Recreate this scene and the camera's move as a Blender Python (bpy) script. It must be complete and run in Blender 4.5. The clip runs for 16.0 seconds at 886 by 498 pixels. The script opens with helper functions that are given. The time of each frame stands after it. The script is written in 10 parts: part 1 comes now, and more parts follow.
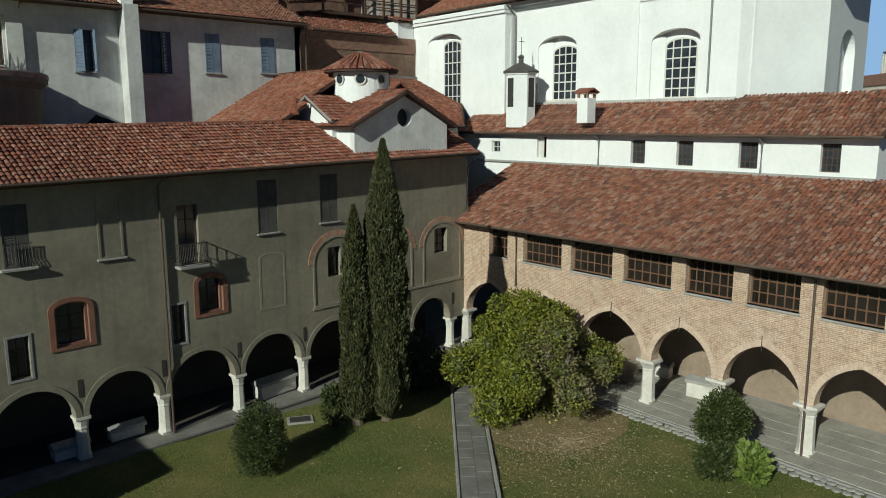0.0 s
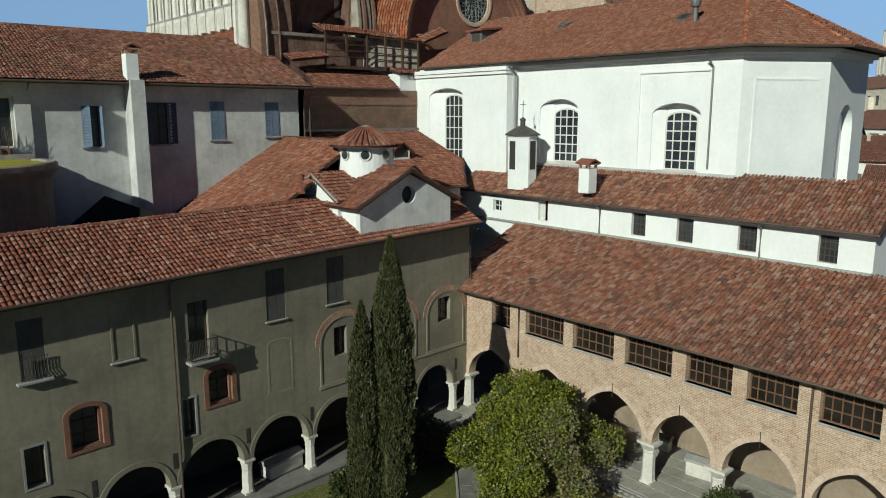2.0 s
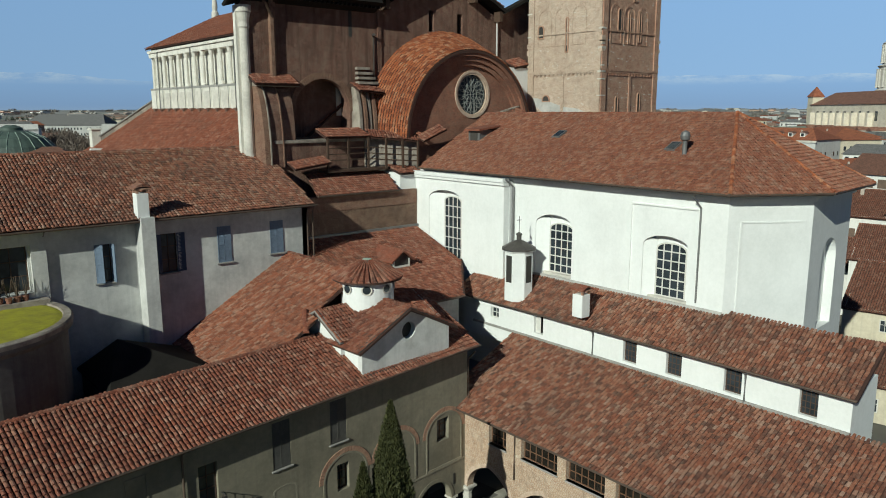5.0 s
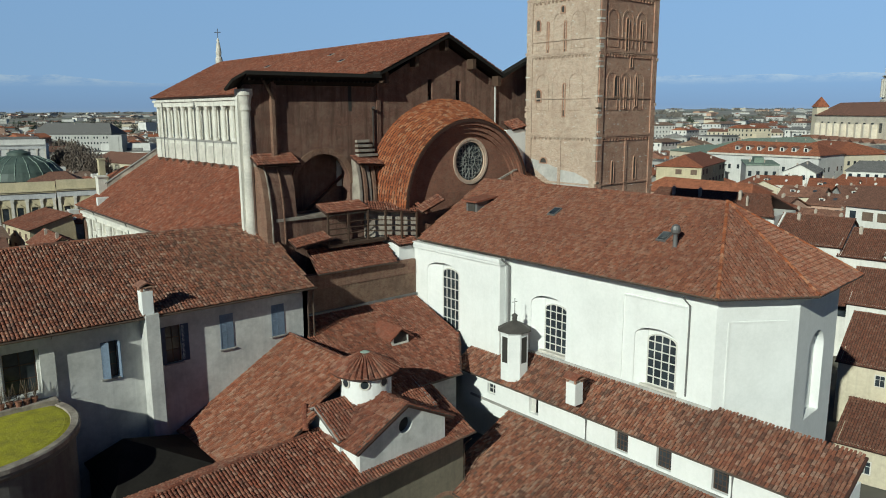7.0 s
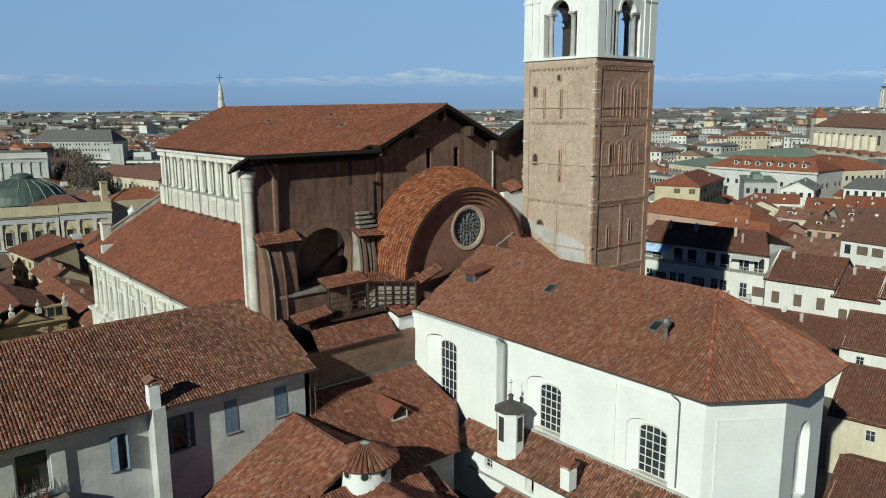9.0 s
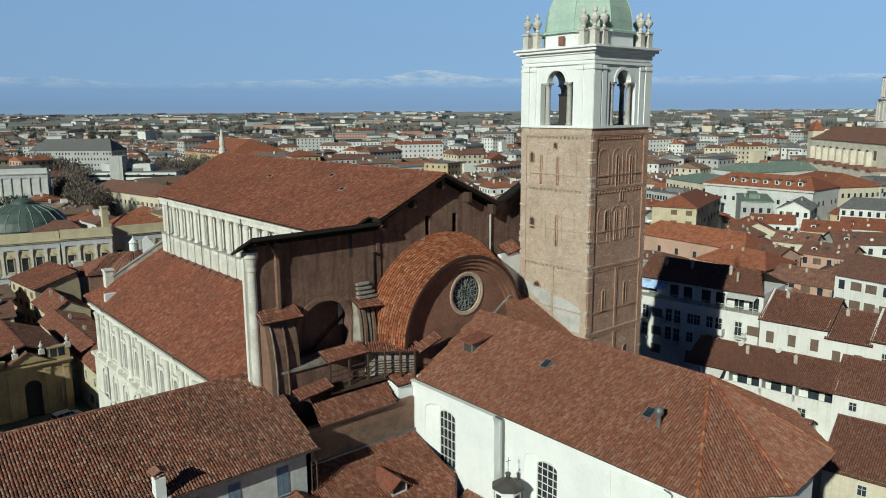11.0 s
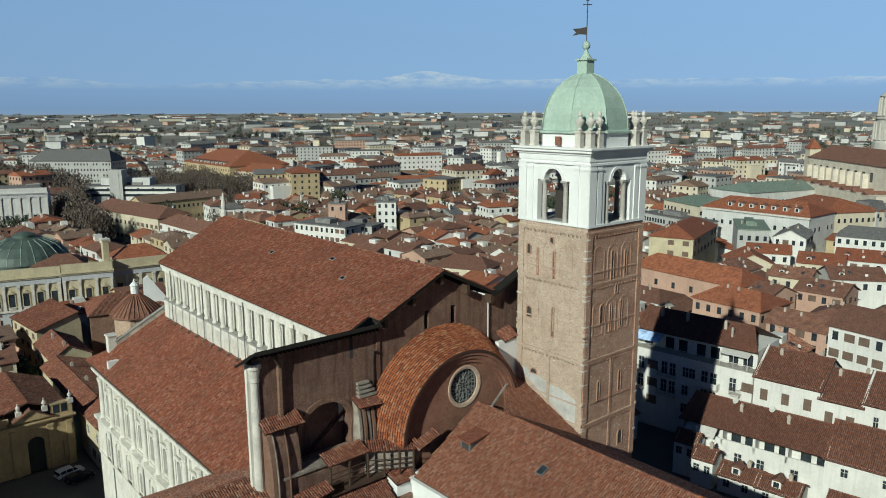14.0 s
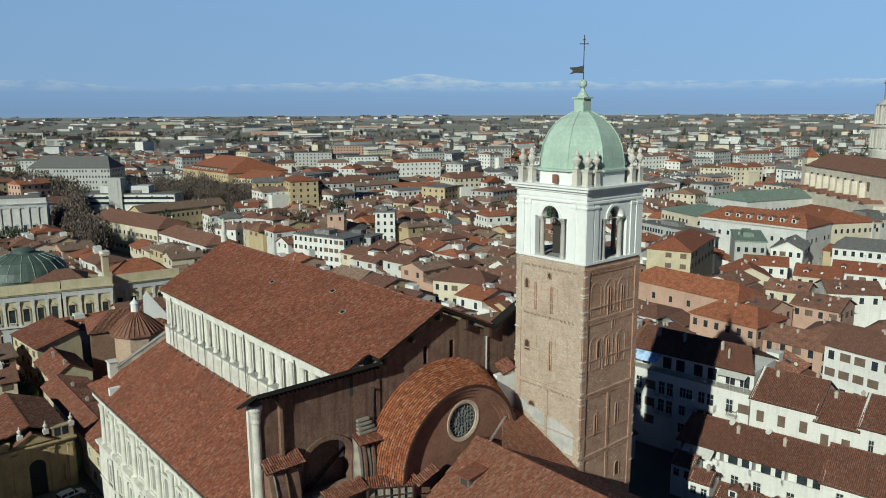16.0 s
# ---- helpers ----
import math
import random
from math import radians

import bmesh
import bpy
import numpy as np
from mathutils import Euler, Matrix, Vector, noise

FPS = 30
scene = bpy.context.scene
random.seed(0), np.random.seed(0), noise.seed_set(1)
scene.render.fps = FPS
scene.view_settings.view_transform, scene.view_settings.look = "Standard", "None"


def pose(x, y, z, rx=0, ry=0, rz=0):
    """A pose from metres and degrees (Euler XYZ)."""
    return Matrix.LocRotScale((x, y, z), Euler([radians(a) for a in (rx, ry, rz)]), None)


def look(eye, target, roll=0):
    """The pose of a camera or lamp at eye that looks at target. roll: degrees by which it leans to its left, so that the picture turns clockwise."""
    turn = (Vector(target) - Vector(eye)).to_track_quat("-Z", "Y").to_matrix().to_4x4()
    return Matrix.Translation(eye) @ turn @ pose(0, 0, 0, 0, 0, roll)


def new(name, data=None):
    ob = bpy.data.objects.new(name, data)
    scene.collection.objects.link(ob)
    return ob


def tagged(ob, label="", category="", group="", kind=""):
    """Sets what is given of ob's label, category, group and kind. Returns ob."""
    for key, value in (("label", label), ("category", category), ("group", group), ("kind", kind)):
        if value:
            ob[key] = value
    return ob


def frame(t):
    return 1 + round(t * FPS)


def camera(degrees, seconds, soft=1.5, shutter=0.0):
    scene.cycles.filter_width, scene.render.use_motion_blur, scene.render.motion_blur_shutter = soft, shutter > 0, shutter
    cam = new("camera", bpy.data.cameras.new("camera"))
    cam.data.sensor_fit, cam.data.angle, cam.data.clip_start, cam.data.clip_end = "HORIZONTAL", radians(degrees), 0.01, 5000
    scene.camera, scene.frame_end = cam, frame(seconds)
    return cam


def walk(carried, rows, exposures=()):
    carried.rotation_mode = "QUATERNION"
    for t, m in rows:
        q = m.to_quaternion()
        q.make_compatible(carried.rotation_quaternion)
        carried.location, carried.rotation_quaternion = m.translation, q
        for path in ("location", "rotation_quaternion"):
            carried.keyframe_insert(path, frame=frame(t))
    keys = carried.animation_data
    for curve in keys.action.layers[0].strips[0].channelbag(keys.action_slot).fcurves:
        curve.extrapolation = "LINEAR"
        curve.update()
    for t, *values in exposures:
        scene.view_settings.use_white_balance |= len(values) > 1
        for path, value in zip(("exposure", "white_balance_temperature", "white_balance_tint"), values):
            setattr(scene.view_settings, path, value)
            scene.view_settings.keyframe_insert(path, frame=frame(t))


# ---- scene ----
cam = camera(62.2, 16.0, soft=1.0)
# seconds, x, y, z, yaw, pitch, roll
ROWS = [
    (0.0, 0.000, -0.000, 14.900, -40.400, -9.711, -0.101),
    (0.5, -0.044, 0.116, 16.070, -40.472, -9.856, -0.056),
    (1.0, -0.103, 0.224, 17.343, -40.534, -10.031, -0.032),
    (1.5, -0.162, 0.385, 18.650, -40.651, -10.226, -0.001),
    (2.0, -0.248, 0.502, 19.984, -40.772, -10.368, 0.007),
    (2.5, -0.364, 0.555, 21.354, -40.895, -10.470, 0.042),
    (3.0, -0.399, 0.557, 22.768, -40.953, -10.559, 0.068),
    (3.5, -0.411, 0.591, 24.191, -40.991, -10.604, 0.059),
    (4.0, -0.424, 0.547, 25.588, -40.960, -10.538, 0.047),
    (6.5, 0.086, -0.300, 33.619, -40.252, -10.706, -0.291),
    (7.0, 0.151, -0.324, 35.138, -40.233, -10.614, -0.301),
    (7.5, 0.155, -0.450, 36.824, -40.205, -10.666, -0.315),
    (8.0, 0.173, -0.492, 38.461, -40.212, -10.654, -0.360),
    (8.5, 0.127, -0.615, 40.130, -40.203, -10.639, -0.363),
    (9.0, 0.136, -0.705, 41.950, -40.190, -10.763, -0.354),
    (11.5, 0.067, -0.834, 50.225, -40.328, -10.640, -0.375),
    (12.0, 0.277, -0.754, 51.827, -40.319, -10.581, -0.364),
    (12.5, 0.321, -0.747, 53.465, -40.318, -10.590, -0.313),
    (13.0, 0.271, -0.755, 55.118, -40.361, -10.605, -0.276),
    (13.5, 0.300, -0.609, 56.804, -40.408, -10.664, -0.226),
    (14.0, 0.305, -0.628, 58.500, -40.424, -10.730, -0.198),
    (14.5, 0.270, -0.617, 59.978, -40.470, -10.705, -0.190),
    (15.0, 0.233, -0.652, 61.058, -40.500, -10.690, -0.191),
    (15.5, 0.171, -0.748, 61.763, -40.515, -10.656, -0.231),
    (16.0, 0.130, -0.806, 62.193, -40.541, -10.584, -0.250),
]
walk(cam, [(t, pose(x, y, z, 90 + pitch, 0, yaw) @ pose(0, 0, 0, 0, 0, roll)) for t, x, y, z, yaw, pitch, roll in ROWS], exposures=[(0.0, 0.06, 6350, -6), (16.0, 0.06, 6350, -6)])

# ---- world, sun, exposure ----
SUN_FROM = (-math.cos(radians(19)), -math.sin(radians(19)))
SUN_ELEV = radians(26)
world = bpy.data.worlds.new("sky")
scene.world = world
world.use_nodes = True
wn = world.node_tree
sky = wn.nodes.new("ShaderNodeTexSky")
sky.sky_type = "NISHITA"
sky.sun_disc = False
sky.sun_elevation = SUN_ELEV
sky.sun_rotation = math.atan2(SUN_FROM[0], SUN_FROM[1])
sky.altitude = 600
sky.air_density, sky.dust_density, sky.ozone_density = 0.9, 0.0, 3.0
tint = wn.nodes.new("ShaderNodeMix")
tint.data_type, tint.blend_type = "RGBA", "MULTIPLY"
tint.inputs[0].default_value = 1.0
tint.inputs[7].default_value = (0.74, 0.99, 1.56, 1)
wn.links.new(sky.outputs[0], tint.inputs[6])
wn.links.new(tint.outputs[2], wn.nodes["Background"].inputs[0])
wn.nodes["Background"].inputs[1].default_value = 0.017

sun = new("sun", bpy.data.lights.new("sun", "SUN"))
sun.data.energy, sun.data.angle, sun.data.color = 3.95, radians(0.55), (1.0, 0.965, 0.91)
sun.matrix_world = look((0, 0, 0), (-SUN_FROM[0] * math.cos(SUN_ELEV), -SUN_FROM[1] * math.cos(SUN_ELEV), -math.sin(SUN_ELEV)))

# ---- materials ----
def nodes_of(name):
    m = bpy.data.materials.new(name)
    m.use_nodes = True
    return m, m.node_tree.nodes, m.node_tree.links, m.node_tree.nodes["Principled BSDF"]


def mixed(nt, kind, fac, a, b):
    n = nt.nodes.new("ShaderNodeMix")
    n.data_type, n.blend_type = "RGBA", kind
    for sock, val in ((n.inputs[0], fac), (n.inputs[6], a), (n.inputs[7], b)):
        if isinstance(val, (int, float)):
            sock.default_value = val
        elif isinstance(val, tuple):
            sock.default_value = (*val[:3], 1)
        else:
            nt.links.new(val, sock)
    return n.outputs[2]


def noise_fac(nt, scale, detail=4, lo=0.35, hi=0.65, vec=None, rough=0.6):
    n = nt.nodes.new("ShaderNodeTexNoise")
    n.inputs["Scale"].default_value, n.inputs["Detail"].default_value, n.inputs["Roughness"].default_value = scale, detail, rough
    if vec is not None:
        nt.links.new(vec, n.inputs["Vector"])
    r = nt.nodes.new("ShaderNodeMapRange")
    r.inputs[1].default_value, r.inputs[2].default_value = lo, hi
    nt.links.new(n.outputs[0], r.inputs[0])
    return r.outputs[0], n.outputs[0]


def place_vec(nt, sx=1, sy=1, sz=1):
    g = nt.nodes.new("ShaderNodeNewGeometry")
    m = nt.nodes.new("ShaderNodeMapping")
    m.inputs["Scale"].default_value = (sx, sy, sz)
    nt.links.new(g.outputs["Position"], m.inputs[0])
    return m.outputs[0]


def bumped(nt, bsdf, height, strength, dist):
    b = nt.nodes.new("ShaderNodeBump")
    b.inputs["Strength"].default_value, b.inputs["Distance"].default_value = strength, dist
    nt.links.new(height, b.inputs["Height"])
    nt.links.new(b.outputs[0], bsdf.inputs["Normal"])


def surface(name, base, dark, fine=6.0, broad=0.35, amount=0.7, rough=0.85, bump=0.3, bump_d=0.02, stain=None, metal=0.0, streak=0.0):
    """A weathered surface: base colour, a second colour in broad patches, grain, optional rain streaks."""
    m, ns, ln, b = nodes_of(name)
    nt = m.node_tree
    vec = place_vec(nt)
    big, _ = noise_fac(nt, broad, 5, 0.4, 0.68, vec)
    f = nt.nodes.new("ShaderNodeMath")
    f.operation = "MULTIPLY"
    f.inputs[1].default_value = amount
    ln.new(big, f.inputs[0])
    col = mixed(nt, "MIX", f.outputs[0], base, dark)
    small, raw = noise_fac(nt, fine, 6, 0.3, 0.7, vec, 0.7)
    col = mixed(nt, "OVERLAY", 0.45, col, mixed(nt, "MIX", small, (0.34, 0.34, 0.34), (0.64, 0.63, 0.62)))
    if streak:
        sv = place_vec(nt, 2.2, 2.2, 0.12)
        sf, _ = noise_fac(nt, 1.0, 5, 0.5, 0.75, sv)
        g = nt.nodes.new("ShaderNodeMath")
        g.operation = "MULTIPLY"
        g.inputs[1].default_value = streak
        ln.new(sf, g.inputs[0])
        col = mixed(nt, "MIX", g.outputs[0], col, stain or tuple(c * 0.55 for c in dark))
    ln.new(col, b.inputs["Base Color"])
    b.inputs["Roughness"].default_value, b.inputs["Metallic"].default_value = rough, metal
    if bump:
        bumped(nt, b, raw, bump, bump_d)
    return m


def tile_material(name, cols, lichen=(0.30, 0.25, 0.19), lichen_amount=0.25):
    """Fired clay roof tiles, each a little different, with lichen and soot in patches."""
    m, ns, ln, b = nodes_of(name)
    nt = m.node_tree
    g = ns.new("ShaderNodeNewGeometry")
    ramp = ns.new("ShaderNodeValToRGB")
    e = ramp.color_ramp.elements
    e[0].color, e[1].color = (*cols[0], 1), (*cols[-1], 1)
    for i, c in enumerate(cols[1:-1]):
        n = e.new((i + 1) / (len(cols) - 1))
        n.color = (*c, 1)
    o = ns.new("ShaderNodeObjectInfo")
    w = ns.new("ShaderNodeTexWhiteNoise")
    w.noise_dimensions = "2D"
    cmb = ns.new("ShaderNodeCombineXYZ")
    ln.new(g.outputs["Random Per Island"], cmb.inputs[0])
    ln.new(o.outputs["Random"], cmb.inputs[1])
    ln.new(cmb.outputs[0], w.inputs["Vector"])
    ln.new(w.outputs[0], ramp.inputs[0])
    vec = place_vec(nt)
    mean = tuple(sum(c[q] for c in cols[:-1]) / (len(cols) - 1) for q in range(3))
    tone = mixed(nt, "MIX", 0.22, ramp.outputs[0], mean)
    big, _ = noise_fac(nt, 0.22, 6, 0.42, 0.7, vec)
    mid, _ = noise_fac(nt, 2.2, 5, 0.48, 0.75, vec)
    small, raw = noise_fac(nt, 14.0, 5, 0.3, 0.7, vec)
    clump, _ = noise_fac(nt, 3.4, 6, 0.34, 0.62, vec, 0.75)
    f = ns.new("ShaderNodeMath")
    f.operation = "MULTIPLY"
    f.inputs[1].default_value = 0.5
    ln.new(big, f.inputs[0])
    col = mixed(nt, "MIX", f.outputs[0], tone, cols[0])
    col = mixed(nt, "MULTIPLY", 0.6, col, mixed(nt, "MIX", clump, (0.58, 0.57, 0.56), (1.38, 1.38, 1.38)))
    f2 = ns.new("ShaderNodeMath")
    f2.operation = "MULTIPLY"
    f2.inputs[1].default_value = lichen_amount
    ln.new(mid, f2.inputs[0])
    col = mixed(nt, "MIX", f2.outputs[0], col, lichen)
    dots, _ = noise_fac(nt, 6.0, 6, 0.57, 0.66, vec, 0.75)
    f3 = ns.new("ShaderNodeMath")
    f3.operation = "MULTIPLY"
    f3.inputs[1].default_value = 0.45
    ln.new(dots, f3.inputs[0])
    col = mixed(nt, "MIX", f3.outputs[0], col, (0.42, 0.36, 0.29))
    col = mixed(nt, "OVERLAY", 0.6, col, mixed(nt, "MIX", small, (0.27, 0.27, 0.27), (0.68, 0.68, 0.68)))
    ln.new(col, b.inputs["Base Color"])
    b.inputs["Roughness"].default_value = 0.9
    bumped(nt, b, raw, 0.5, 0.02)
    return m


def brick_material(name, c1, c2, mortar, soot=None, soot_amount=0.5, mottle=0.45, streak=0.0):
    """Brickwork at true size; the courses run level whichever way the wall faces."""
    m, ns, ln, b = nodes_of(name)
    nt = m.node_tree
    g = ns.new("ShaderNodeNewGeometry")
    sep = ns.new("ShaderNodeSeparateXYZ")
    ln.new(g.outputs["Position"], sep.inputs[0])
    nrm = ns.new("ShaderNodeSeparateXYZ")
    ln.new(g.outputs["True Normal"], nrm.inputs[0])

    def math_node(op, a, c=None):
        n = ns.new("ShaderNodeMath")
        n.operation = op
        for s, v in zip(n.inputs, (a, c)):
            if v is None:
                continue
            if isinstance(v, (int, float)):
                s.default_value = v
            else:
                ln.new(v, s)
        return n.outputs[0]
    ny = math_node("ABSOLUTE", nrm.outputs[1])
    nx = math_node("ABSOLUTE", nrm.outputs[0])
    along = math_node("ADD", math_node("MULTIPLY", sep.outputs[0], ny), math_node("MULTIPLY", sep.outputs[1], nx))
    cmb = ns.new("ShaderNodeCombineXYZ")
    ln.new(along, cmb.inputs[0])
    ln.new(sep.outputs[2], cmb.inputs[1])
    br = ns.new("ShaderNodeTexBrick")
    ln.new(cmb.outputs[0], br.inputs["Vector"])
    br.inputs["Color1"].default_value, br.inputs["Color2"].default_value, br.inputs["Mortar"].default_value = (*c1, 1), (*c2, 1), (*mortar, 1)
    br.inputs["Scale"].default_value = 1.0
    br.inputs["Brick Width"].default_value, br.inputs["Row Height"].default_value, br.inputs["Mortar Size"].default_value = 0.29, 0.085, 0.012
    vec = place_vec(nt)
    big, _ = noise_fac(nt, 0.3, 6, 0.42, 0.7, vec)
    f = math_node("MULTIPLY", big, soot_amount)
    col = mixed(nt, "MIX", f, br.outputs[0], soot or tuple(c * 0.6 for c in c2))
    patch, _ = noise_fac(nt, 1.3, 5, 0.5, 0.8, vec)
    col = mixed(nt, "MIX", math_node("MULTIPLY", patch, mottle), col, mortar)
    if mottle > 0.5:
        spot, _ = noise_fac(nt, 2.6, 8, 0.5, 0.62, vec, 0.8)
        col = mixed(nt, "MIX", math_node("MULTIPLY", spot, 0.55), col, tuple(c * 0.55 for c in c2))
        pale, _ = noise_fac(nt, 3.7, 8, 0.58, 0.66, place_vec(nt, 0.8, 0.8, 1.3), 0.8)
        col = mixed(nt, "MIX", math_node("MULTIPLY", pale, 0.6), col, tuple(min(0.7, c * 1.35) for c in mortar))
    if streak:
        run, _ = noise_fac(nt, 1.0, 6, 0.48, 0.72, place_vec(nt, 1.6, 1.6, 0.14), 0.7)
        col = mixed(nt, "MIX", math_node("MULTIPLY", run, streak), col, tuple(c * 0.45 for c in c2))
        wash, _ = noise_fac(nt, 1.0, 6, 0.56, 0.74, place_vec(nt, 2.3, 2.3, 0.2), 0.75)
        col = mixed(nt, "MIX", math_node("MULTIPLY", wash, streak * 0.55), col, tuple(c * 0.95 for c in mortar))
    small, raw = noise_fac(nt, 9.0, 6, 0.3, 0.7, vec, 0.7)
    col = mixed(nt, "OVERLAY", 0.5, col, mixed(nt, "MIX", small, (0.3, 0.3, 0.3), (0.66, 0.66, 0.66)))
    ln.new(col, b.inputs["Base Color"])
    b.inputs["Roughness"].default_value = 0.92
    h = math_node("SUBTRACT", raw, br.outputs["Fac"])
    bumped(nt, b, h, 0.5, 0.02)
    return m


def glass_material(name, tint=(0.02, 0.025, 0.03), rough=0.08):
    m, ns, ln, b = nodes_of(name)
    nt = m.node_tree
    f, raw = noise_fac(nt, 0.8, 3, 0.35, 0.65, place_vec(nt))
    ln.new(mixed(nt, "MIX", f, tint, tuple(c * 2.2 for c in tint)), b.inputs["Base Color"])
    b.inputs["Roughness"].default_value = rough
    b.inputs["IOR"].default_value = 1.5
    bumped(nt, b, raw, 0.05, 0.01)
    return m


TILE_RED = tile_material("clay_tile_red", [(0.115, 0.042, 0.028), (0.19, 0.057, 0.032), (0.235, 0.072, 0.039), (0.285, 0.105, 0.060), (0.34, 0.19, 0.135)])
TILE_PINK = tile_material("clay_tile_pink", [(0.185, 0.069, 0.044), (0.245, 0.086, 0.049), (0.280, 0.102, 0.056), (0.315, 0.130, 0.076), (0.360, 0.205, 0.146)], lichen_amount=0.35)
TILE_NAVE = tile_material("clay_tile_nave", [(0.125, 0.036, 0.020), (0.20, 0.054, 0.027), (0.25, 0.070, 0.034), (0.285, 0.092, 0.048), (0.36, 0.18, 0.12)], lichen_amount=0.35)
TILE_BROWN = tile_material("clay_tile_brown", [(0.085, 0.044, 0.033), (0.205, 0.073, 0.044), (0.285, 0.097, 0.052), (0.330, 0.145, 0.087), (0.385, 0.255, 0.190)], lichen_amount=0.35)
TILE_TOWN = tile_material("clay_tile_town", [(0.12, 0.050, 0.034), (0.165, 0.062, 0.038), (0.195, 0.072, 0.043), (0.22, 0.086, 0.052), (0.25, 0.125, 0.085)], lichen_amount=0.3)
TILE_ORANGE = tile_material("clay_tile_orange", [(0.17, 0.046, 0.020), (0.30, 0.080, 0.029), (0.39, 0.115, 0.040), (0.45, 0.165, 0.072), (0.48, 0.27, 0.16)], lichen_amount=0.15)
UNDER_TILE = surface("roof_underlay", (0.060, 0.026, 0.018), (0.035, 0.018, 0.014), bump=0.4)
PLASTER_GREY = surface("grey_lime_plaster", (0.270, 0.243, 0.180), (0.175, 0.158, 0.117), fine=3.5, broad=0.28, amount=0.9, bump=0.25, streak=0.35, stain=(0.11, 0.10, 0.08))
PLASTER_ARCADE = surface("arcade_plaster", (0.30, 0.23, 0.17), (0.20, 0.15, 0.11), fine=4, broad=0.6, amount=0.9, bump=0.3)
LEAD = surface("lead", (0.22, 0.23, 0.22), (0.15, 0.16, 0.15), rough=0.6, bump=0.1)
PLASTER_WHITE = surface("white_limewash", (0.79, 0.80, 0.785), (0.68, 0.69, 0.675), fine=4.0, broad=0.35, amount=0.6, bump=0.12, streak=0.1, stain=(0.5, 0.49, 0.46))
PLASTER_WORN = surface("worn_limewash", (0.70, 0.70, 0.68), (0.50, 0.50, 0.48), fine=3.5, broad=0.7, amount=0.8, bump=0.2, streak=0.4, stain=(0.40, 0.40, 0.40))
PLASTER_RECTORY = surface("pale_stained_plaster", (0.60, 0.60, 0.575), (0.41, 0.41, 0.40), fine=3.0, broad=0.4, amount=0.9, bump=0.2, streak=0.4, stain=(0.33, 0.335, 0.34))
PLASTER_HOUSE = surface("pale_house_plaster", (0.52, 0.51, 0.485), (0.34, 0.335, 0.32), fine=3.0, broad=0.45, amount=1.0, bump=0.2, streak=0.45, stain=(0.34, 0.34, 0.34))
PLASTER_CHURCH = surface("cream_church_plaster", (0.71, 0.69, 0.625), (0.55, 0.53, 0.48), fine=4.0, broad=0.6, amount=0.8, bump=0.15, streak=0.4, stain=(0.30, 0.28, 0.25))
MATT_BLACK = surface("tarred_board", (0.022, 0.02, 0.018), (0.014, 0.013, 0.012), fine=6, broad=1, rough=0.95, bump=0.2)
MATT_BLACK.node_tree.nodes["Principled BSDF"].inputs["Specular IOR Level"].default_value = 0.15
STONE_WHITE = surface("pale_stone", (0.62, 0.59, 0.53), (0.42, 0.40, 0.36), fine=5, broad=0.8, amount=0.7, bump=0.2)
STONE_COLUMN = surface("weathered_column_stone", (0.47, 0.45, 0.41), (0.32, 0.305, 0.28), fine=6, broad=0.8, amount=0.8, bump=0.25, streak=0.3)
STONE_GREY = surface("grey_stone", (0.33, 0.32, 0.30), (0.22, 0.215, 0.20), fine=6, broad=0.7, amount=0.8, bump=0.35)
BRICK_PALE = brick_material("pale_brick", (0.50, 0.335, 0.225), (0.37, 0.215, 0.14), (0.60, 0.53, 0.43), soot=(0.40, 0.28, 0.19), soot_amount=0.4, mottle=0.52)
BRICK_RED = brick_material("dark_red_brick", (0.215, 0.095, 0.064), (0.135, 0.056, 0.040), (0.28, 0.20, 0.15), soot=(0.085, 0.043, 0.033), soot_amount=0.7, mottle=0.75, streak=0.75)
BRICK_LUNETTE = brick_material("lunette_brick", (0.35, 0.135, 0.082), (0.27, 0.105, 0.066), (0.28, 0.18, 0.13), soot=(0.14, 0.06, 0.045), soot_amount=0.6, mottle=0.55)
BRICK_TOWER = brick_material("tower_brick", (0.53, 0.405, 0.315), (0.385, 0.268, 0.20), (0.60, 0.515, 0.42), soot=(0.36, 0.265, 0.20), soot_amount=0.6, mottle=0.75)
BRICK_TOWER_RED = brick_material("tower_brick_red", (0.44, 0.215, 0.142), (0.30, 0.135, 0.088), (0.54, 0.40, 0.30), soot=(0.26, 0.135, 0.09), soot_amount=0.6, mottle=0.7)
BRICK_ARCH_PALE = surface("pale_arch_brick", (0.57, 0.445, 0.35), (0.44, 0.32, 0.24), fine=9, broad=2.5, amount=0.9, bump=0.5)
BRICK_ARCH = surface("arch_brick", (0.42, 0.26, 0.18), (0.30, 0.16, 0.11), fine=9, broad=2.5, amount=0.9, bump=0.5)
TERRACOTTA = surface("terracotta_frame", (0.24, 0.11, 0.072), (0.14, 0.066, 0.047), fine=10, broad=2, bump=0.5)
WOOD_DARK = surface("dark_wood", (0.075, 0.042, 0.026), (0.045, 0.028, 0.02), fine=18, broad=2, bump=0.3)
WOOD_FRAME = surface("brown_window_wood", (0.15, 0.075, 0.04), (0.09, 0.048, 0.028), fine=15, broad=2, bump=0.2)
SHUTTER_BLUE = surface("grey_blue_shutter_paint", (0.15, 0.20, 0.275), (0.10, 0.135, 0.185), fine=10, broad=1.5, bump=0.2)
